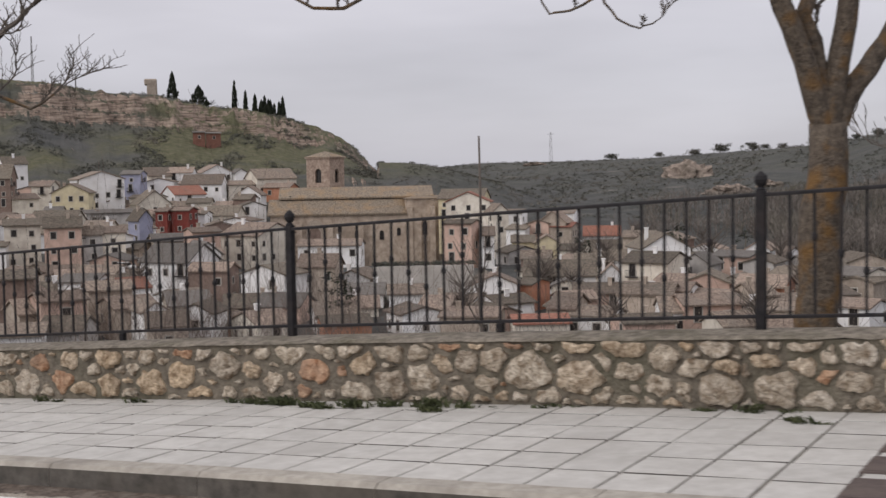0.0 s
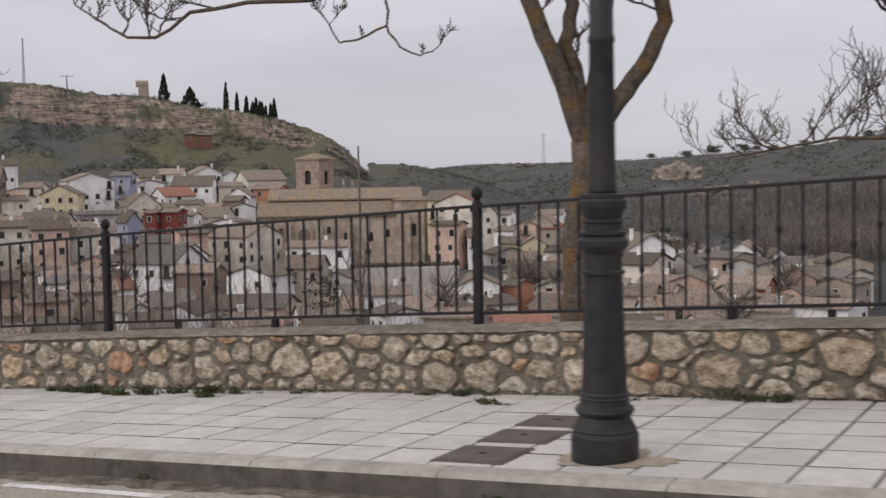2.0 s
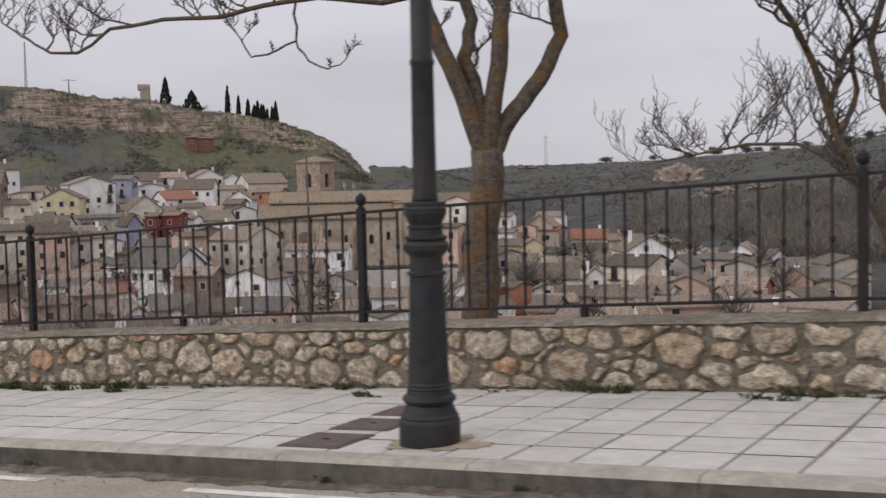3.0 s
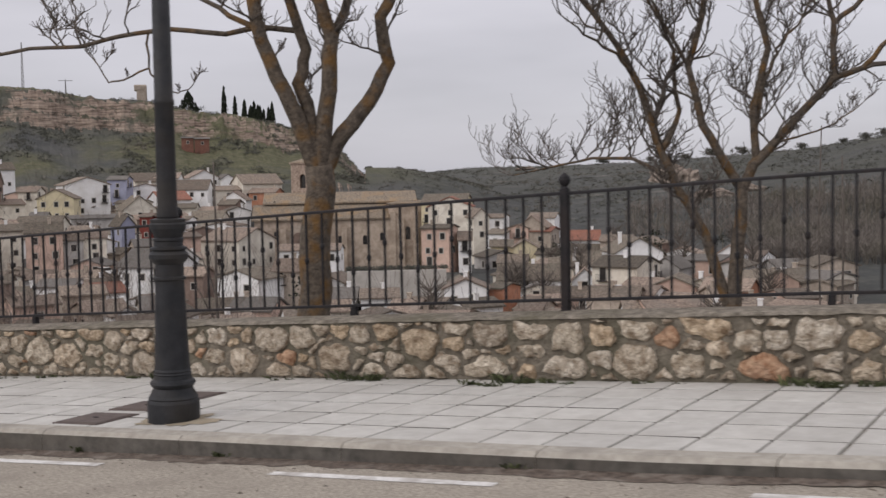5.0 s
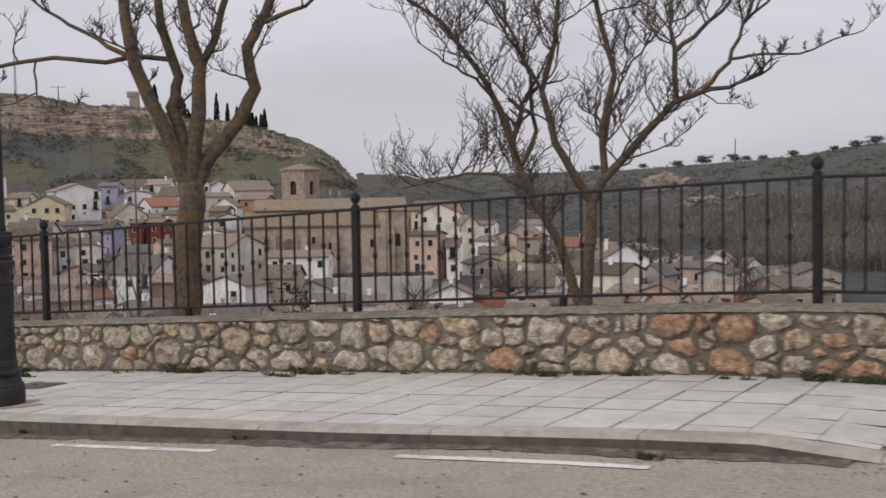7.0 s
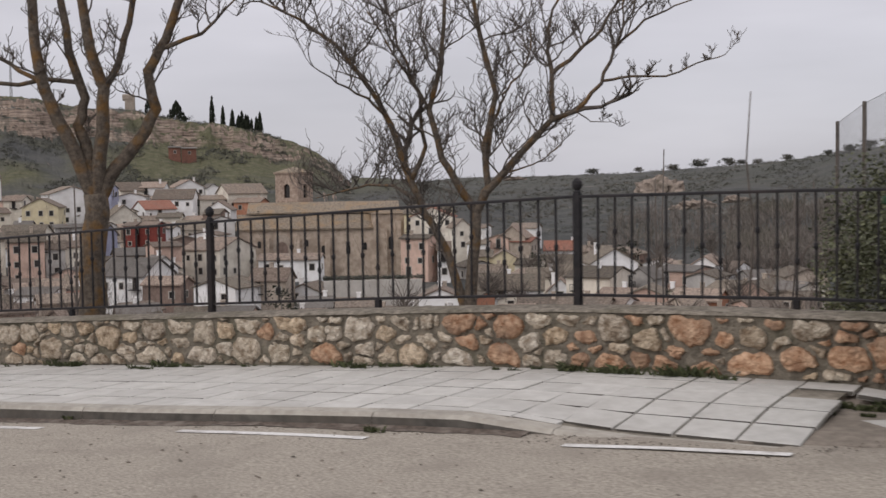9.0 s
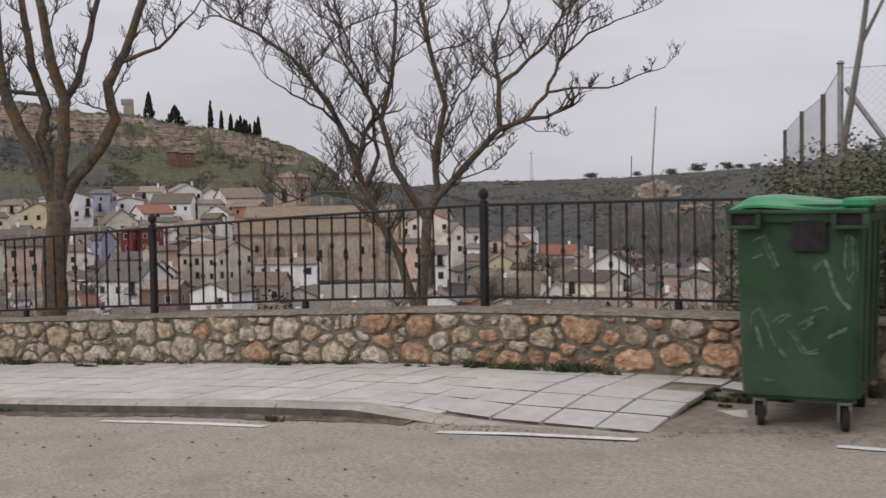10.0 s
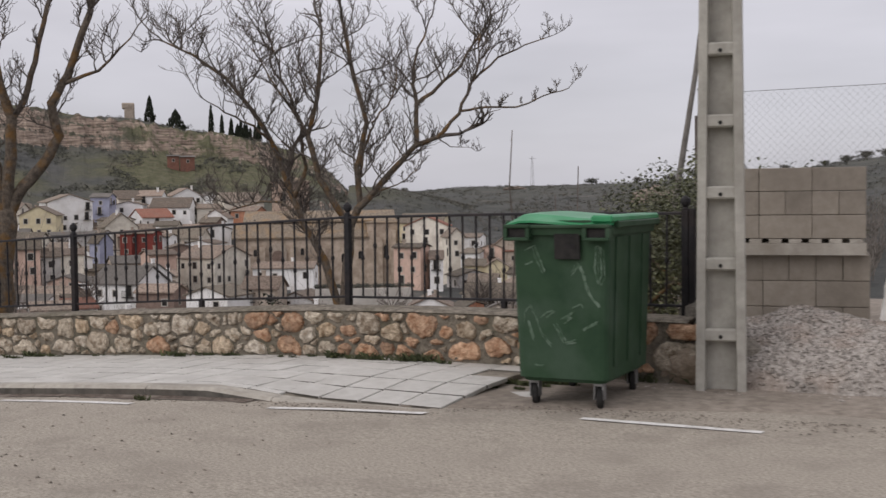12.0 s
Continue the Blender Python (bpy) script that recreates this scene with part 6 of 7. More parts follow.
def church():
    M_CH = mat("golden_church_stone", (0.36, 0.285, 0.22), (0.57, 0.475, 0.385), 0.7, 0.95, 0.0, 1, (0.25, 0.195, 0.15), 0.22, 0.7)
    M_TOWER = mat("weathered_belfry_stone", (0.25, 0.185, 0.145), (0.48, 0.385, 0.315), 1.6, 0.95, 0.0, 1, (0.2, 0.14, 0.11), 0.5, 0.6)
    az = 35.5
    t = thing("church", -180.8, 263.7, -22.5, az, "tan stone church with tiled nave roof and square belfry", "church")
    # x runs along the nave, y into depth
    L = 43.0
    bm = bmesh.new()
    box(bm, -L / 2, L / 2 + 2, 2.0, 16.0, -6, 18.0)
    part("nave_wall", bm, M_CH, t)
    bm = bmesh.new()
    box(bm, -L / 2 - 2.5, L / 2 - 6, -6.0, 2.0, -6, 13.6)
    part("aisle_wall", bm, M_CH, t)
    bm = bmesh.new()
    box(bm, L / 2 - 10, L / 2 + 3.5, -5.0, 12.0, -6, 17.6)
    part("transept_wall", bm, M_CH, t)

    def slab(name, pts, x0, x1, th=0.4):
        b2 = bmesh.new()
        vs = [[b2.verts.new((xx, yy, zz + tt)) for yy, zz, tt in ((pts[0][0], pts[0][1], 0), (pts[1][0], pts[1][1], 0), (pts[1][0], pts[1][1], th), (pts[0][0], pts[0][1], th))] for xx in (x0, x1)]
        for i in range(4):
            b2.faces.new((vs[0][i], vs[0][(i + 1) % 4], vs[1][(i + 1) % 4], vs[1][i]))
        b2.faces.new(vs[0])
        b2.faces.new(vs[1])
        bmesh.ops.recalc_face_normals(b2, faces=b2.faces)
        part(name, b2, ROOFS["c"], t)
    slab("nave_roof", ((1.0, 17.8), (9.0, 20.5)), -L / 2 - 0.6, L / 2 - 2)
    slab("nave_roof", ((17.0, 17.8), (9.0, 20.5)), -L / 2 - 0.6, L / 2 - 2)
    slab("aisle_roof", ((-6.8, 13.6), (2.1, 17.4)), -L / 2 - 3.2, L / 2 - 9.8)
    b2 = bmesh.new()
    r = [b2.verts.new(q) for q in ((L / 2 - 10.6, -5.6, 17.6), (L / 2 + 4.1, -5.6, 17.6), (L / 2 + 4.1, 12.6, 17.6), (L / 2 - 10.6, 12.6, 17.6))]
    top = [b2.verts.new(q) for q in ((L / 2 - 6, 4, 18.5), (L / 2 - 1, 4, 18.3))]
    b2.faces.new((r[0], r[1], top[1], top[0]))
    b2.faces.new((r[1], r[2], top[1]))
    b2.faces.new((r[2], r[3], top[0], top[1]))
    b2.faces.new((r[3], r[0], top[0]))
    b2.faces.new(list(reversed(r)))
    part("transept_roof", b2, ROOFS["c"], t)
    for xx in (-L / 2 + 5, -L / 2 + 13, -L / 2 + 21, L / 2 - 9, L / 2 - 3.0, L / 2 + 3.0):
        bm = bmesh.new()
        front = -5.0 if xx > L / 2 - 12 else -6.0
        box(bm, xx - 0.7, xx + 0.7, front - 1.4, front + 0.2, -6, 11.5 if xx < L / 2 - 12 else 15.5)
        part("buttress", bm, M_CH, t)
    bm = bmesh.new()
    arch_prism(bm, 4.6, 7.5, 0.5, Matrix.Translation((-12.5, -6.1, 5.0)))
    portal = part("portal", bm, WALLS["T"], t)
    # brown inner arch: the shade inside the tan niche, put into its colour
    bm = bmesh.new()
    arch_prism(bm, 3.0, 5.5, 0.4, Matrix.Translation((-12.5, -6.35, 5.0)))
    part("door", bm, WALLS["B"], portal)
    for xx, yy, zz, ww, hh in ((-18.5, -6.05, 9.0, 0.9, 1.8), (-6.0, -6.05, 9.2, 0.9, 1.8), (-1.5, -6.05, 7.0, 1.1, 2.4), (5.0, -6.05, 7.0, 1.1, 2.4), (16.5, -5.05, 8.0, 1.2, 3.4), (-19, 1.95, 18.0, 0.7, 0.7), (-3, 1.95, 17.6, 0.7, 0.6), (9.5, -6.05, 8.0, 1.0, 2.0), (21.5, -5.05, 8.0, 1.2, 3.4)):
        bm = bmesh.new()
        arch_prism(bm, ww, hh, 0.3, Matrix.Translation((xx, yy, zz)), 6)
        part("window", bm, M_WINDOW, t)
    # belfry, set askew to the nave
    tx, ty, hw = -9.6, 15.5, 3.8
    bm = bmesh.new()
    box(bm, -hw, hw, -hw, hw, 10, 20.6)
    tower = part("belfry", bm, M_TOWER, t)
    tower.matrix_basis = pose(tx, ty, 0, 0, 0, -32)
    for sx, sy in ((-1, -1), (1, -1), (1, 1), (-1, 1)):
        bm = bmesh.new()
        box(bm, sx * (hw - 1.05) - 1.05, sx * (hw - 1.05) + 1.05, sy * (hw - 1.05) - 1.05, sy * (hw - 1.05) + 1.05, 20.6, 28.8)
        part("pier", bm, M_TOWER, tower)
    bm = bmesh.new()
    box(bm, -hw + 0.01, hw - 0.01, -hw + 0.01, hw - 0.01, 27.0, 28.8)
    part("lintel", bm, M_TOWER, tower)
    for zc, o in ((28.8, 0.35), (20.3, 0.2)):
        bm = bmesh.new()
        box(bm, -hw - o, hw + o, -hw - o, hw + o, zc, zc + 0.4)
        part("cornice", bm, M_TOWER, tower)
    bm = bmesh.new()
    rr = [bm.verts.new((sx * (hw + 0.55), sy * (hw + 0.55), 29.2)) for sx, sy in ((-1, -1), (1, -1), (1, 1), (-1, 1))]
    ap = bm.verts.new((0, 0, 30.9))
    for i in range(4):
        bm.faces.new((rr[i], rr[(i + 1) % 4], ap))
    bm.faces.new(list(reversed(rr)))
    part("belfry_roof", bm, ROOFS["c"], tower)
    # near-black block behind two open arches: the bell chamber's shade as colour
    bm = bmesh.new()
    box(bm, -hw + 0.7, hw - 0.7, -hw + 0.7, hw - 0.7, 20.7, 27.0)
    part("bell_chamber", bm, M_WINDOW, tower)
    for face in (0, 90):
        for s in (-1, 1):
            bm = bmesh.new()
            m = pose(0, 0, 0, 0, 0, face)
            box(bm, s * 1.78 - 0.8, s * 1.78 + 0.8, -hw + 0.05, -hw + 0.6, 20.6, 27.1)
            bmesh.ops.transform(bm, matrix=m, verts=bm.verts)
            part("jamb", bm, M_TOWER, tower)
        bm = bmesh.new()
        box(bm, -0.98, 0.98, -hw + 0.06, -hw + 0.6, 20.6, 22.1)
        bmesh.ops.transform(bm, matrix=pose(0, 0, 0, 0, 0, face), verts=bm.verts)
        part("parapet", bm, M_TOWER, tower)
        bm = bmesh.new()
        n = 8
        for i in range(n):
            a0, a1 = math.pi * i / n, math.pi * (i + 1) / n
            q = [(0.98 * math.cos(a0), 25.0 + 0.98 * math.sin(a0)), (0.98 * math.cos(a1), 25.0 + 0.98 * math.sin(a1)), (0.98 * math.cos(a1), 27.1), (0.98 * math.cos(a0), 27.1)]
            f0 = [bm.verts.new((u, -hw + 0.06, v)) for u, v in q]
            f1 = [bm.verts.new((u, -hw + 0.6, v)) for u, v in q]
            for j in range(4):
                bm.faces.new((f0[j], f0[(j + 1) % 4], f1[(j + 1) % 4], f1[j]))
            bm.faces.new(f0)
            bm.faces.new(f1)
        bmesh.ops.recalc_face_normals(bm, faces=bm.faces)
        bmesh.ops.transform(bm, matrix=pose(0, 0, 0, 0, 0, face), verts=bm.verts)
        part("arch_head", bm, M_TOWER, tower)


church()
# retaining wall below the church
bm = bmesh.new()
box(bm, -7.8, 7.8, -1.0, 1.0, -14, 0.0)
rw = part("retaining_wall", bm, WALLS["K"])
rw.matrix_basis = pose(-96.8, 157.6, -12.9, 0, 0, 33)
tagged(rw, "pale grey retaining wall below the church", "wall")
verts, faces = [], []
rg = random.Random(6)
for _ in range(160):
    clump(verts, faces, rg, Vector((rg.uniform(-7.8, 7.8), rg.uniform(0, 2), 0.2)), 0.55)
hd = from_lists("hedge", verts, faces, M_SCRUB, kind="stuff", label="dark hedge along the retaining wall")
hd.matrix_basis = pose(-96.8, 157.6, -12.9, 0, 0, 33)
tagged(hd, category="hedge")


# ---- on the castle hill ----


def at_az(az, d):
    return -math.sin(radians(az)) * d, math.cos(radians(az)) * d


def cypress(az, h, wd, d=540, name="cypress", label="slim dark cypress on the castle hill's crest", group="cypresses on the crest"):
    x, y = at_az(az, d)
    z = ground_height(x, y) - 0.6
    t = thing(name, x, y, z, 0, label, "tree", group)
    rng = random.Random(int(az * 100))
    verts, faces = [], []
    for _ in range(int(330 + 90 * wd)):
        u = rng.random()
        r = 1.2 * wd * (1 - u) ** 0.75 * min(1, 0.5 + u * 5) * rng.uniform(0.5, 1.05)
        a = rng.uniform(0, 6.28)
        p = Vector((r * math.cos(a), r * math.sin(a), 0.6 + u * (h - 0.6)))
        b = len(verts)
        e = 0.55
        verts.extend([p + Vector((rng.uniform(-e, e), rng.uniform(-e, e), -e)), p + Vector((rng.uniform(-e, e), rng.uniform(-e, e), -e)), p + Vector((0, 0, e * 1.6))])
        faces.append((b, b + 1, b + 2))
    from_lists("crown", verts, faces, M_CYP, t)
    verts, faces = [], []
    tube(verts, faces, [Vector((0, 0, -1)), Vector((0, 0, h * 0.8))], 0.25, 0.05, 6)
    from_lists("trunk", verts, faces, M_WOOD, t)


for az, h, wd in ((43.14, 12.2, 2.5), (40.3, 12.6, 1.25), (39.79, 8.6, 0.9), (39.35, 8.0, 1.0), (39.05, 6.0, 1.4), (38.9, 8.2, 1.2), (38.72, 7.0, 1.3), (38.62, 6.8, 0.9), (38.45, 5.6, 0.6), (38.22, 7.0, 0.9), (38.05, 9.8, 1.2)):
    cypress(az, h, wd)
cypress(41.95, 8.8, 3.9, 540, "conifer", "broad dark conifer on the castle hill's crest", "evergreens on the crest")


def round_tree(az, d, r, name="pine_tree"):
    x, y = at_az(az, d)
    t = thing(name, x, y, ground_height(x, y) - 0.5, 0, "low spreading dark evergreen on the crest", "tree", "evergreens on the crest")
    rng = random.Random(int(az * 77))
    verts, faces = [], []
    for _ in range(52):
        clump(verts, faces, rng, Vector((rng.gauss(0, 0.55) * r, rng.gauss(0, 0.4) * r, r * rng.uniform(0.3, 1.15))), r * 0.42)
    from_lists("crown", verts, faces, M_CYP if d < 560 else M_SCRUB, t)
    verts, faces = [], []
    tube(verts, faces, [Vector((0, 0, -1)), Vector((0, 0, r * 0.8))], 0.3, 0.15, 6)
    from_lists("trunk", verts, faces, M_WOOD, t)


for az, d, r in ((41.6, 541, 2.2), (18.6, 815, 3.5), (17.4, 800, 4.6), (15.9, 750, 4.0), (15.4, 745, 2.5), (13.2, 660, 2.6), (10.4, 600, 2.6), (9.6, 598, 3.2), (22.4, 980, 4.0), (20.2, 890, 3.0), (31.5, 1090, 3.0), (14.6, 700, 2.5), (8.6, 590, 3.2), (11.4, 620, 2.0)):
    round_tree(az, d, r)

# pale cliff on the far flank
M_CLIFF = mat("pinkish_cliff", (0.14, 0.112, 0.092), (0.4, 0.33, 0.275), 0.3, 0.95, 0.0, 1, (0.13, 0.115, 0.085), 0.12, 0.6)


def outcrop(az, d, dz, sx, sz, seed):
    x, y = at_az(az, d)
    bm = bmesh.new()
    bmesh.ops.create_icosphere(bm, subdivisions=4, radius=1.0)
    for v in bm.verts:
        c = v.co.copy()
        k = 1 + 0.42 * noise.noise(c * 1.9 + Vector((seed, 0, 0))) + 0.26 * noise.noise(c * 5 + Vector((seed, 1, 0))) + 0.12 * noise.noise(c * 11 + Vector((seed, 2, 0)))
        v.co = Vector((c.x * sx * k, c.y * 5.0 * k, c.z * sz * k))
    ob = part("rock_outcrop", bm, M_CLIFF)
    ob.matrix_basis = pose(x, y, ground_height(x, y) + dz, -15, 0, az)
    tagged(ob, "pinkish bare rock cliff on the scrubby hillside", "cliff", "rock outcrops on the hills")


outcrop(18.9, 522, 0.0, 10, 7.0, 1.0)
outcrop(17.0, 405, -0.5, 7, 2.6, 11.0)
outcrop(15.2, 420, -0.5, 5, 2.2, 15.0)
outcrop(26.1, 900, 0.0, 7, 2.0, 7.0)

# ruin on the crest
x, y = at_az(44.1, 539)
zb = ground_height(x, y)
t = thing("ruined_tower", x, y, zb, 44, "broken stone tower stump on the castle hill", "ruin")
bm = bmesh.new()
box(bm, -1.9, 2.6, -2, 2, -2, 4.6, 0.3)
box(bm, -2.9, 2.7, -2.1, 2.1, 3.9, 6.6, 0.4)
for v in bm.verts:
    v.co += Vector((noise.noise(v.co * 0.7), 0, noise.noise(v.co * 0.9 + Vector((3, 0, 0))))) * 0.5
part("masonry", bm, WALLS["T"], t)


def mast(az, d, h, w, label, name="radio_mast"):
    x, y = at_az(az, d)
    t = thing(name, x, y, ground_height(x, y) - 1, az, label, "mast", "masts on the skyline")
    verts, faces = [], []
    for sx, sy in ((-1, -1), (1, -1), (0, 1)):
        tube(verts, faces, [Vector((sx * w, sy * w, 0)), Vector((sx * w * 0.35, sy * w * 0.35, h))], 0.13, 0.09, 4)
    from_lists("leg", verts, faces, M_GALV, t)
    verts, faces = [], []
    k = int(h / (w * 2.2))
    for i in range(k):
        a, b = i / k, (i + 1) / k
        wa, wb = w * (1 - 0.65 * a), w * (1 - 0.65 * b)
        s = 1 if i % 2 else -1
        tube(verts, faces, [Vector((s * wa, -wa, a * h)), Vector((-s * wb, -wb, b * h))], 0.08, 0.08, 3)
        tube(verts, faces, [Vector((s * wa, -wa, a * h)), Vector((0, wb, b * h))], 0.08, 0.08, 3)
    from_lists("bracing", verts, faces, M_GALV, t)
    if name == "power_pylon":
        verts, faces = [], []
        tube(verts, faces, [Vector((-3, 0, h * 0.93)), Vector((3, 0, h * 0.93))], 0.15, 0.15, 4)
        from_lists("crossarm", verts, faces, M_GALV, t)


mast(49.3, 545, 21, 0.55, "thin guyed radio mast on the hill")
mast(25.3, 1050, 27, 1.7, "grey lattice tower on the far plateau", "power_pylon")
mast(47.45, 545, 7.5, 0.3, "short power pole with crossarm on the hill", "power_pylon")
# the red hut under the cliff
house(-307.5, 349.6, ground_height(-307.5, 349.6) + 2.4, 5.5, 4.0, 2.9, 3.3, 43, "e", "H", "g")
house(-311.7, 346.3, ground_height(-311.7, 346.3) + 2.4, 4.5, 4.0, 2.3, 2.7, 41, "e", "H", "g")

# ---- bare shrubs and saplings on the slope behind the wall ----
def shrub(x, y, h, n, seed, top=-0.5):
    rng = random.Random(seed)
    z = near_ground(x, y)
    h = min(h, (top - z) / 1.3)
    t = thing("bare_shrub", x, y, z - 0.1, 0, "leafless brown shrub on the slope below the wall", "shrub", "bare shrubs behind the wall")
    verts, faces = [], []
    for _ in range(n):
        a = rng.uniform(0, 6.28)
        grow(verts, faces, rng, Vector((0.2 * math.cos(a), 0.2 * math.sin(a), 0)), Vector((0.35 * math.cos(a), 0.35 * math.sin(a), 1)).normalized(), h * rng.uniform(0.55, 1.0), 0.009, 2)
    from_lists("twig_mass", verts, faces, M_SHRUB, t, kind="stuff")


rs = random.Random(12)
for i, (x, y, h, n) in enumerate([(-12.5, 16, 4.3, 12), (-14.5, 15, 4.2, 10), (-10.5, 17, 4.4, 10), (-16, 17, 4.6, 10), (-8.2, 17, 3.6, 7), (-6.6, 18.5, 4.6, 8), (-4.2, 19, 4.4, 8), (-2.4, 17, 3.6, 6), (-0.5, 19, 4.4, 6), (2.4, 17.5, 4.0, 9), (3.5, 16.5, 4.2, 9), (4.2, 18.5, 4.0, 11), (5.4, 17.5, 3.6, 10), (-9.4, 19, 4.2, 7), (1.2, 20, 4.6, 6), (-11.5, 14.5, 3.7, 10), (-13.2, 18.5, 4.9, 10), (-12.0, 19.5, 5.0, 10), (-7.6, 15.5, 3.0, 7), (4.6, 15.5, 3.8, 8)]):
    shrub(x, y, h, n, 100 + i)


for i in range(9):
    x, y = rs.uniform(-17.5, -8.0), rs.uniform(13.5, 19.5)
    shrub(x, y, 3.5 + 0.35 * (y - 14), 9, 300 + i)
for i in range(7):
    shrub(rs.uniform(-7.5, 4.0), rs.uniform(12.0, 15.0), 4.0, 5, 400 + i, -0.1)
for i, (x, y, n) in enumerate(((-14.2, 12.9, 7), (-13.0, 14.0, 6), (-11.8, 13.4, 5), (-15.5, 13.6, 7))):
    shrub(x, y, 7.0, n, 500 + i, 0.9)
for i, (x, y) in enumerate(((4.7, 10.0), (5.2, 9.6), (5.6, 9.3), (5.9, 9.8), (5.3, 10.6))):
    shrub(x, y, 3.0, 5, 600 + i, 0.95)


def sapling(x, y, top, seed, r=0.05):
    z = near_ground(x, y)
    verts, faces = [], []
    rng = random.Random(seed)
    pts = [Vector((x + 0.6 * r * rng.uniform(-1, 1) * i, y, z + (top - z) * i / 5)) for i in range(6)]
    tube(verts, faces, pts, r, r * 0.3, 6)
    if r > 0.03:
        for k in range(5):
            a = rng.uniform(0, 6.28)
            grow(verts, faces, rng, pts[1].lerp(pts[3], rng.random()), Vector((0.6 * math.cos(a), 0.6 * math.sin(a), 1)).normalized(), rng.uniform(0.5, 1.0), r * 0.35, 1)
    ob = from_lists("dry_stalk", verts, faces, M_TWIG, smooth=True)
    tagged(ob, "tall dry leafless stalk rising from the slope", "stalk", "dry stalks on the slope")


for i, (x, y, top) in enumerate([(0.0, 21, 1.6), (-7.55, 13.25, 1.65), (2.6, 21, 1.3), (3.1, 21, 1.5), (-1.3, 25.2, 2.3)]):
    sapling(x, y, top, i, 0.04)
sapling(5.39, 8.25, 2.2, 9, 0.015)


# ---- weeds ----
def tuft(bm, rng, x, y, z, size, n):
    for _ in range(n):
        a = rng.uniform(0, 6.28)
        r = rng.uniform(0, size * 0.8)
        bx, by = x + r * math.cos(a) * 1.5, y + r * math.sin(a) * 0.5
        h = size * rng.uniform(0.35, 1.0)
        w = rng.uniform(0.003, 0.008)
        dx, dy = rng.uniform(-1, 1) * h, rng.uniform(-1, 0.3) * h * 0.7
        c, s = math.cos(a), math.sin(a)
        v = [bm.verts.new(q) for q in ((bx - w * c, by - w * s, z), (bx + w * c, by + w * s, z), (bx + dx * 0.5 + w * c, by + dy * 0.5 + w * s, z + h * 0.6), (bx + dx, by + dy, z + h * 0.75), (bx + dx * 0.5 - w * c, by + dy * 0.5 - w * s, z + h * 0.6))]
        bm.faces.new(v)


def weeds():
    rng = random.Random(8)
    spots = [(-5.6, 6.16, 0.1, 90), (-5.35, 6.18, 0.07, 60), (-4.5, 6.12, 0.12, 120), (-4.2, 6.16, 0.09, 80), (-3.7, 6.2, 0.06, 60), (-2.0, 6.24, 0.08, 50), (-1.62, 6.0, 0.07, 60), (-0.2, 6.24, 0.1, 60), (0.1, 6.25, 0.08, 40),
             (1.05, 6.2, 0.1, 110), (1.3, 6.22, 0.08, 80), (2.9, 6.22, 0.1, 80), (3.3, 6.25, 0.06, 40), (4.75, 6.2, 0.13, 100), (5.0, 6.2, 0.11, 80), (5.45, 6.2, 0.13, 110), (5.65, 6.2, 0.12, 100), (6.75, 5.75, 0.09, 120), (6.65, 5.55, 0.07, 80), (6.9, 5.9, 0.1, 100), (7.6, 6.3, 0.12, 70), (-3.2, 6.25, 0.06, 40), (2.0, 6.25, 0.05, 40), (-6.6, 6.2, 0.08, 60), (-7.5, 6.2, 0.08, 60), (-4.9, 6.08, 0.1, 120), (-5.1, 6.15, 0.11, 110), (-4.0, 6.05, 0.08, 110), (-3.9, 6.18, 0.1, 90), (-2.4, 6.22, 0.07, 60), (0.9, 6.1, 0.06, 60), (-0.9, 6.24, 0.05, 30), (3.6, 6.22, 0.07, 60), (4.3, 6.22, 0.06, 50)]
    for x, y, s, n in spots:
        bm = bmesh.new()
        for k in range(3):
            tuft(bm, rng, x + rng.uniform(-0.16, 0.16), y + rng.uniform(-0.05, 0.03), gz(x) - 0.01 if x < 6.5 else rz(x) + 0.02, s * rng.uniform(0.5, 1.1), int(n * 0.5))
        tagged(part("weed_tuft", bm, M_WEED), "low green weeds growing at the foot of the wall", "weeds", "weed tufts", "stuff")
    for x in (2.05, -0.75, 0.3, 4.4, -2.8):
        bm = bmesh.new()
        tuft(bm, rng, x, KERB_Y - 0.015, rz(x), 0.06, 30)
        tagged(part("weed_tuft", bm, M_WEED), "small weeds in the gutter at the kerb", "weeds", "weed tufts", "stuff")


weeds()


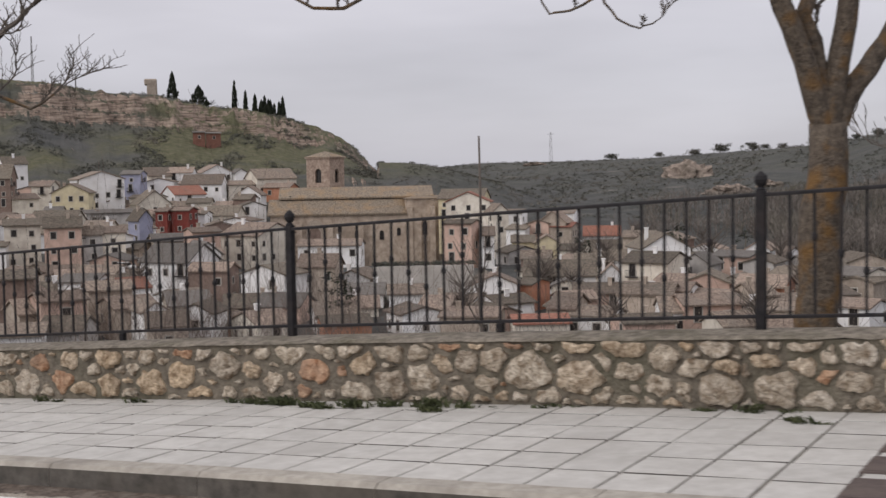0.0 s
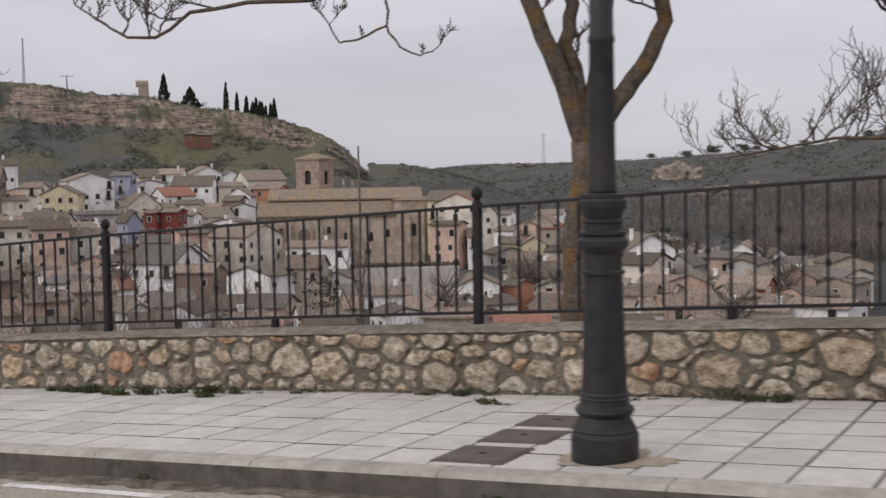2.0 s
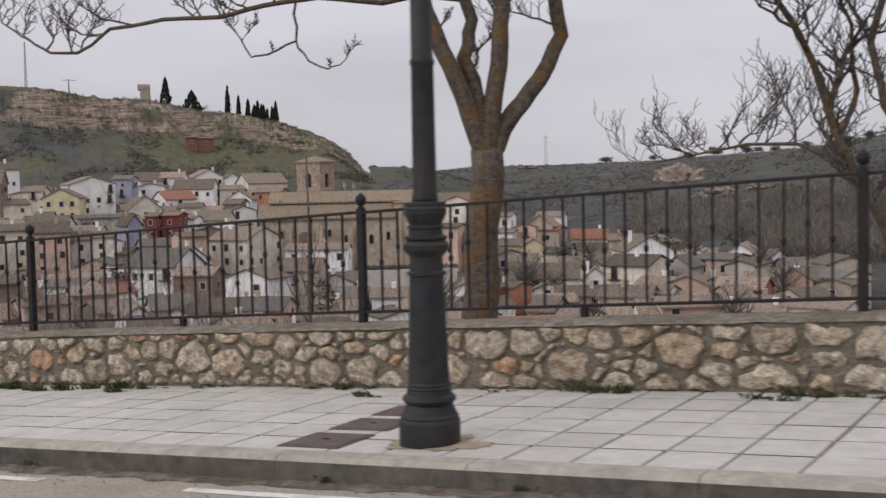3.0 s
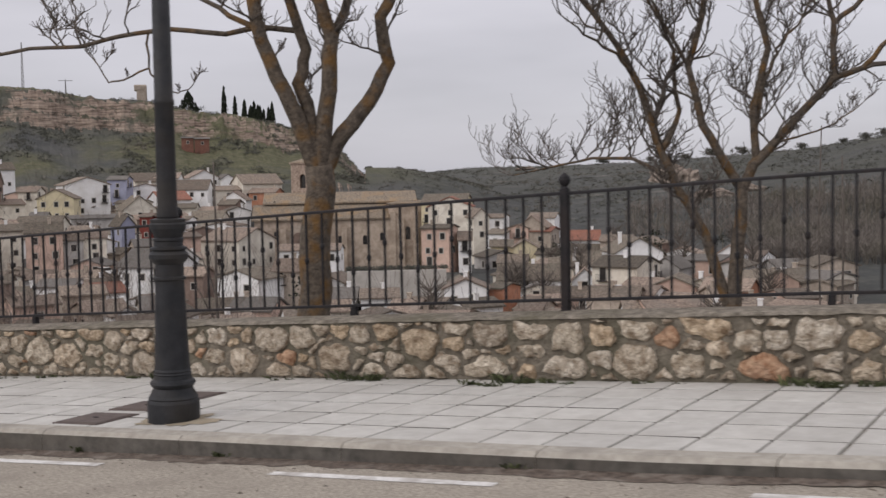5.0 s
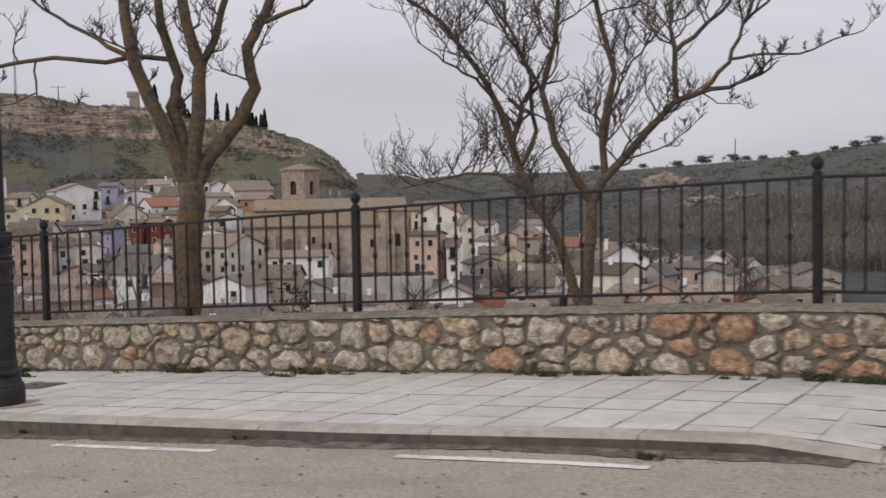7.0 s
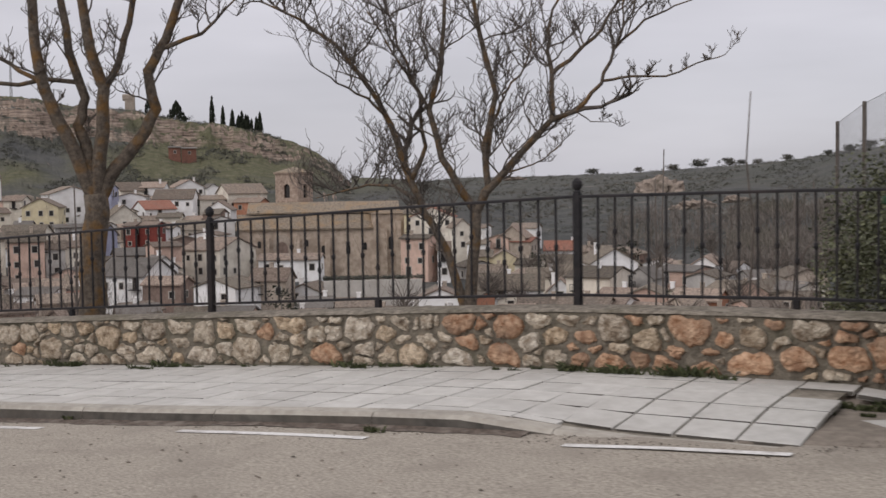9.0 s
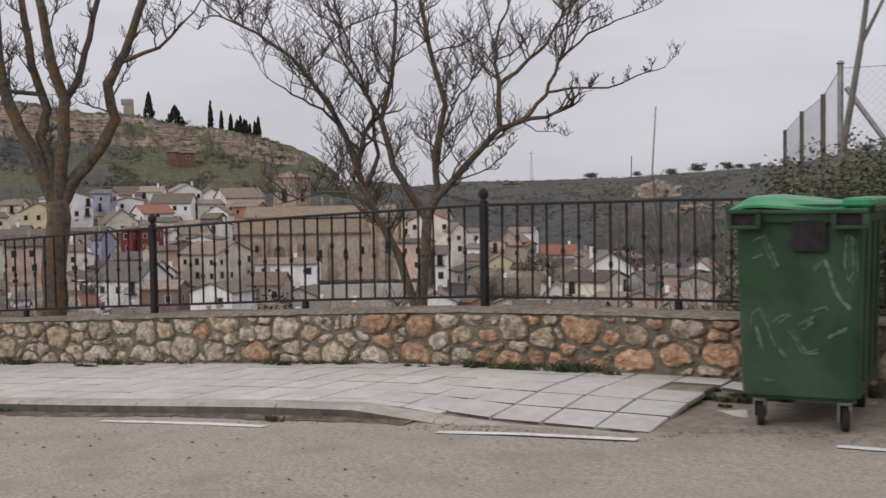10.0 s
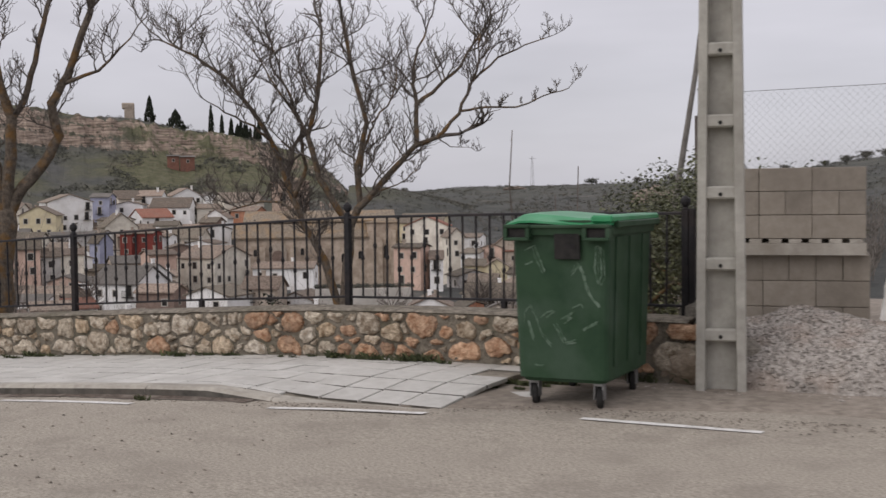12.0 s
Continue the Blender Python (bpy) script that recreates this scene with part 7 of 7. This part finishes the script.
# ---- ivy thicket, fence and leaning post behind the wall's end ----
def ivy():
    rng = random.Random(5)
    t = thing("ivy_thicket", 6.6, 9.0, 0.1, 0, "dark green ivy thicket climbing behind the railing's end", "bush")
    verts, faces = [], []

    def lobe(cx, cy, cz, rx, ry, rzz, n):
        for _ in range(n):
            a, u = rng.uniform(0, 6.28), rng.uniform(-1, 1)
            rr = math.sqrt(1 - u * u)
            k = rng.uniform(0.5, 1.04) + 0.18 * noise.noise((cx + 3 * math.cos(a) * rr, cy + 3 * math.sin(a) * rr, u * 3))
            p = Vector((cx + rx * k * rr * math.cos(a), cy + ry * k * rr * math.sin(a), cz + rzz * k * u))
            s = rng.uniform(0.01, 0.026)
            e1 = Vector((rng.uniform(-1, 1), rng.uniform(-1, 1), rng.uniform(-0.5, 0.5))).normalized() * s
            e2 = Vector((rng.uniform(-1, 1), rng.uniform(-1, 1), rng.uniform(-1, 0.2))).normalized() * s
            b = len(verts)
            verts.extend([p - e1, p + e2 * 0.6, p + e1, p - e2])
            faces.append((b, b + 1, b + 2, b + 3))
    lobe(0.15, 0.0, 0.5, 0.75, 0.6, 0.95, 9350)
    lobe(0.55, -0.3, 1.15, 0.6, 0.5, 0.6, 5780)
    lobe(-0.45, 0.2, 0.35, 0.5, 0.5, 0.8, 4760)
    lobe(0.95, -0.6, 0.5, 0.45, 0.4, 0.8, 4760)
    lobe(1.0, -0.4, 1.35, 0.45, 0.4, 0.35, 2890)
    lobe(0.05, 0.75, 0.95, 0.75, 0.55, 0.9, 8500)
    lobe(0.95, 0.7, 0.9, 0.8, 0.5, 0.85, 7650)
    lobe(-0.5, 0.7, 0.7, 0.55, 0.5, 0.95, 7140)
    from_lists("foliage", verts, faces, M_IVY, t, kind="stuff")
    # woody ivy stems that rise inside the leaves
    verts, faces = [], []
    for k in range(7):
        x0, y0 = rng.uniform(-0.5, 1.0), rng.uniform(-0.4, 0.2)
        pts = [Vector((x0 + rng.uniform(-0.1, 0.1) * i, y0, -0.9 + 0.45 * i)) for i in range(5)]
        tube(verts, faces, pts, 0.045, 0.015, 7)
    from_lists("undergrowth", verts, faces, M_BARK, t, kind="stuff")


ivy()


def chain_link():
    """A wire fence that climbs away from the yard."""
    pts = [(11.6, 11.19, 2.7), (8.9, 11.19, 2.7), (6.3, 11.19, 2.7), (5.86, 12.42, 2.51), (4.94, 15.33, 2.51), (4.01, 18.15, 2.4)]
    t = thing("wire_fence", 0, 0, 0, 0, "grey chain-link fence with slim steel posts above the ivy", "fence")
    verts, faces = [], []
    for (xa, ya, za), (xb, yb, zb) in zip(pts, pts[1:]):
        bm = bmesh.new()
        foot = near_ground(xb, yb) - 0.1
        if yb < 12:
            lathe(bm, [(0.03, foot), (0.03, zb + 0.04), (0.045, zb + 0.05), (0.02, zb + 0.08)], 10)
        else:
            box(bm, -0.026, 0.026, -0.022, 0.022, foot, zb + 0.03, 0.005)
        bmesh.ops.translate(bm, vec=(xb, yb, 0), verts=bm.verts)
        part("fence_post", bm, M_GALV if yb < 12 else M_TWIG, t)
        a, b = Vector((xa, ya, 0)), Vector((xb, yb, 0))
        L = (b - a).length
        H = 1.7
        st = 0.08
        n = int(L / st)
        for s in (1, -1):
            for k in range(-int(H / st), n):
                x0, x1 = k * st, k * st + H
                z0, z1 = 0.0, H
                if x0 < 0:
                    z0 = -x0
                    x0 = 0
                if x1 > L:
                    z1 = H - (x1 - L)
                    x1 = L
                if s < 0:
                    z0, z1 = H - z0, H - z1
                q0, q1 = a.lerp(b, x0 / L), a.lerp(b, x1 / L)
                t0, t1 = za + (zb - za) * x0 / L - H, za + (zb - za) * x1 / L - H
                tube(verts, faces, [Vector((q0.x, q0.y, t0 + z0)), Vector((q1.x, q1.y, t1 + z1))], 0.0009, 0.0009, 3)
        tube(verts, faces, [Vector((xa, ya, za)), Vector((xb, yb, zb))], 0.004, 0.004, 4)
    from_lists("wire_mesh", verts, faces, M_FENCE, t)
    verts, faces = [], []
    tube(verts, faces, [Vector((6.36, 11.17, 2.5)), Vector((7.5, 11.17, 0.85)), Vector((8.1, 11.17, -0.3))], 0.028, 0.028, 8)
    from_lists("brace", verts, faces, M_GALV, t)


chain_link()
verts, faces = [], []
tube(verts, faces, [Vector((6.5, 9.35, near_ground(6.5, 9.35) - 0.1)), Vector((6.56, 9.32, 0.6)), Vector((6.66, 9.31, 1.56)), Vector((6.78, 9.3, 2.25)), Vector((6.86, 9.3, 2.74)), Vector((6.93, 9.3, 3.3)), Vector((6.93, 9.3, 3.9))], 0.04, 0.017, 9)
tube(verts, faces, [Vector((6.86, 9.3, 2.72)), Vector((7.0, 9.3, 3.0)), Vector((7.28, 9.3, 3.6))], 0.018, 0.012, 7)
lp = from_lists("leaning_trunk", verts, faces, M_GREYWOOD, smooth=True)
tagged(lp, "weathered grey forked trunk leaning out of the ivy", "trunk")


# ---- paving tiles ----
def tiles():
    rng = random.Random(2)
    s = 0.331
    metas = []
    for k in range(3):
        bm = bmesh.new()
        box(bm, -s / 2 + 0.007 + 0.0015 * k, s / 2 - 0.007, -s / 2 + 0.0105, s / 2 - 0.0105 - 0.002 * k, -0.03, 0.0, 0.003)
        bm.normal_update()
        # sides that face along y take the darker edge material
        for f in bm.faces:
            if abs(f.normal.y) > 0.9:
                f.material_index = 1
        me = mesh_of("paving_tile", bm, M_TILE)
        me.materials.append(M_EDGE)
        metas.append(me)
    rows = [4.41 + s * (j + 0.5) for j in range(6)]
    x0 = 3.09 + s / 2 - s * 48
    for i in range(59):
        x = x0 + s * i
        x -= 0.12 * smooth01(4.8, 5.6, x)
        for j, y in enumerate(rows):
            if y > 6.26 + 0.15:
                continue
            if x > 6.5 or (x > 6.3 and j == 4):
                continue
            lo = ky(x) + 0.155
            cut = 1.0
            if y - s / 2 < lo:
                cut = (y + s / 2 - lo) / s
                if cut < 0.2:
                    continue
                y = (lo + y + s / 2) / 2
            z = pz(x, y)
            ax = math.degrees(math.atan2(pz(x, y + 0.1) - pz(x, y - 0.1), 0.2))
            ay = -math.degrees(math.atan2(pz(x + 0.1, y) - pz(x - 0.1, y), 0.2))
            m = pose(x + rng.uniform(-0.003, 0.003), y + rng.uniform(-0.003, 0.003), z + rng.uniform(-0.0012, 0.0012), ax + rng.uniform(-0.25, 0.25), ay + rng.uniform(-0.3, 0.3), rng.uniform(-0.6, 0.6)) @ Matrix.Diagonal((1, cut, 1, 1))
            place("paving_tile", rng.choice(metas), pavement, m)
    # loosened tiles at the broken end
    for x, y, z, rx, ry, rzz in ((6.82, 5.32, -0.045, 3, -3, 16), (6.8, 6.08, -0.01, -2, 6, 3)):
        place("paving_tile", metas[0], pavement, pose(x, y, pz(min(x, 6.5), y) + z, rx, ry, rzz))


tiles()


# ---- stones of the wall ----
def clip_cell(poly, px, pz_, nx, nz, lim):
    """Keeps the part of a polygon where (point - p) . n < lim."""
    out = []
    for (ax, az), (bx, bz) in zip(poly, poly[1:] + poly[:1]):
        da = (ax - px) * nx + (az - pz_) * nz - lim
        db = (bx - px) * nx + (bz - pz_) * nz - lim
        if da < 0:
            out.append((ax, az))
        if da * db < 0:
            f = da / (da - db)
            out.append((ax + (bx - ax) * f, az + (bz - az) * f))
    return out


def reach(poly, cx, cz, w):
    """How far a ray goes from a point inside a convex polygon to its edge."""
    c, s = math.cos(w), math.sin(w)
    best = 1e9
    for (ax, az), (bx, bz) in zip(poly, poly[1:] + poly[:1]):
        ex, ez = bx - ax, bz - az
        den = c * ez - s * ex
        if abs(den) > 1e-9:
            d = ((ax - cx) * ez - (az - cz) * ex) / den
            if 0 < d < best:
                best = d
    return best


def stone_mesh(rng, poly, cx, cz, material, rough, wide):
    n = 20
    gap = rng.uniform(0.008, 0.025) + wide
    ph = rng.uniform(0, 50)
    rad = [reach(poly, cx, cz, 2 * math.pi * k / n) for k in range(n)]
    rad = [0.84 * rad[k] + 0.08 * (rad[k - 1] + rad[(k + 1) % n]) for k in range(n)]
    rad = [max(0.012, r - gap) * (1 + 0.22 * noise.noise((math.cos(2 * math.pi * k / n) * 1.9 + ph, math.sin(2 * math.pi * k / n) * 1.9, ph)) + rng.uniform(-0.14, 0.08)) for k, r in enumerate(rad)]
    bm = bmesh.new()
    tx, tz = rng.uniform(-0.12, 0.12), rng.uniform(-0.1, 0.14)
    proud = rng.uniform(0.002, 0.014)
    rings = []
    for f, dy in ((1.0, 0.05), (1.0, 0.006), (0.95, -0.5), (0.72, -0.85), (0.36, -0.95)):
        ring = []
        for k in range(n):
            w = 2 * math.pi * k / n
            x, z = rad[k] * f * math.cos(w), rad[k] * f * math.sin(w)
            if dy < 0:
                y = dy * 0.02 - proud + tx * x * 0.5 + tz * z * 0.5
                y += rough * (0.022 * noise.noise((x * 20 + ph, z * 26, ph)) + 0.014 * noise.noise((x * 55 + ph, z * 70, ph)))
            else:
                y = dy
            ring.append(bm.verts.new((x, y, z)))
        rings.append(ring)
    for a, b in zip(rings, rings[1:]):
        for k in range(n):
            q = (k + 1) % n
            bm.faces.new((a[k], a[q], b[q], b[k]))
    cc = bm.verts.new((0, -0.021 - proud, 0))
    for k in range(n):
        bm.faces.new((rings[-1][k], rings[-1][(k + 1) % n], cc))
    bmesh.ops.recalc_face_normals(bm, faces=bm.faces)
    return mesh_of("stone", bm, material, True)


def stones():
    """Rubble of mixed sizes laid without courses; each stone fills its own share of the face."""
    rng = random.Random(29)
    H = 0.402
    flat = 1.38                                   # stones lie wider than high
    seeds = []
    for r, tries in ((0.12, 70), (0.09, 260), (0.07, 900), (0.045, 1500), (0.03, 700)):
        for _ in range(tries):
            x, z = rng.uniform(-10.2, 7.66), rng.uniform(0.02, H - 0.015)
            rr = r * rng.uniform(0.85, 1.15)
            if all(((x - a) / flat) ** 2 + (z - b) ** 2 > ((rr + q) * rng.uniform(0.66, 0.86)) ** 2 for a, b, q in seeds if abs(x - a) < 0.5):
                seeds.append((x, z, rr))
    seeds.sort()
    for x, z, r in seeds:
        if r < 0.038 and rng.random() < 0.35:
            continue
        poly = [(-0.4, -z + 0.004), (0.4, -z + 0.004), (0.4, H - 0.012 - z), (-0.4, H - 0.012 - z)]
        for a, b, q in seeds:
            if abs(a - x) < 0.6 and (a, b) != (x, z):
                # the border between two stones, nearer to the smaller one
                dx, dz = (a - x) / flat ** 2, b - z
                g = math.hypot(dx, dz)
                d2 = ((a - x) / flat) ** 2 + dz * dz
                poly = clip_cell(poly, 0, 0, dx / g, dz / g, (d2 + r * r - q * q) / (2 * g))
        if len(poly) < 3:
            continue
        cx, cz = sum(p[0] for p in poly) / len(poly), sum(p[1] for p in poly) / len(poly)
        red = rng.random() < (0.07 if x < 3.6 else 0.22 if x < 4.6 else 0.62)
        me = stone_mesh(rng, poly, cx, cz, M_STONE_RED if red else M_STONE, rng.uniform(0.6, 1.5), 0.011 * (1 - smooth01(-5.5, -3.0, x)))
        sx = x + cx
        place("stone", me, wall, pose(sx, WALL_Y + 0.004, gz(sx) + z + cz, 0, rng.uniform(-4, 4), 0))


stones()
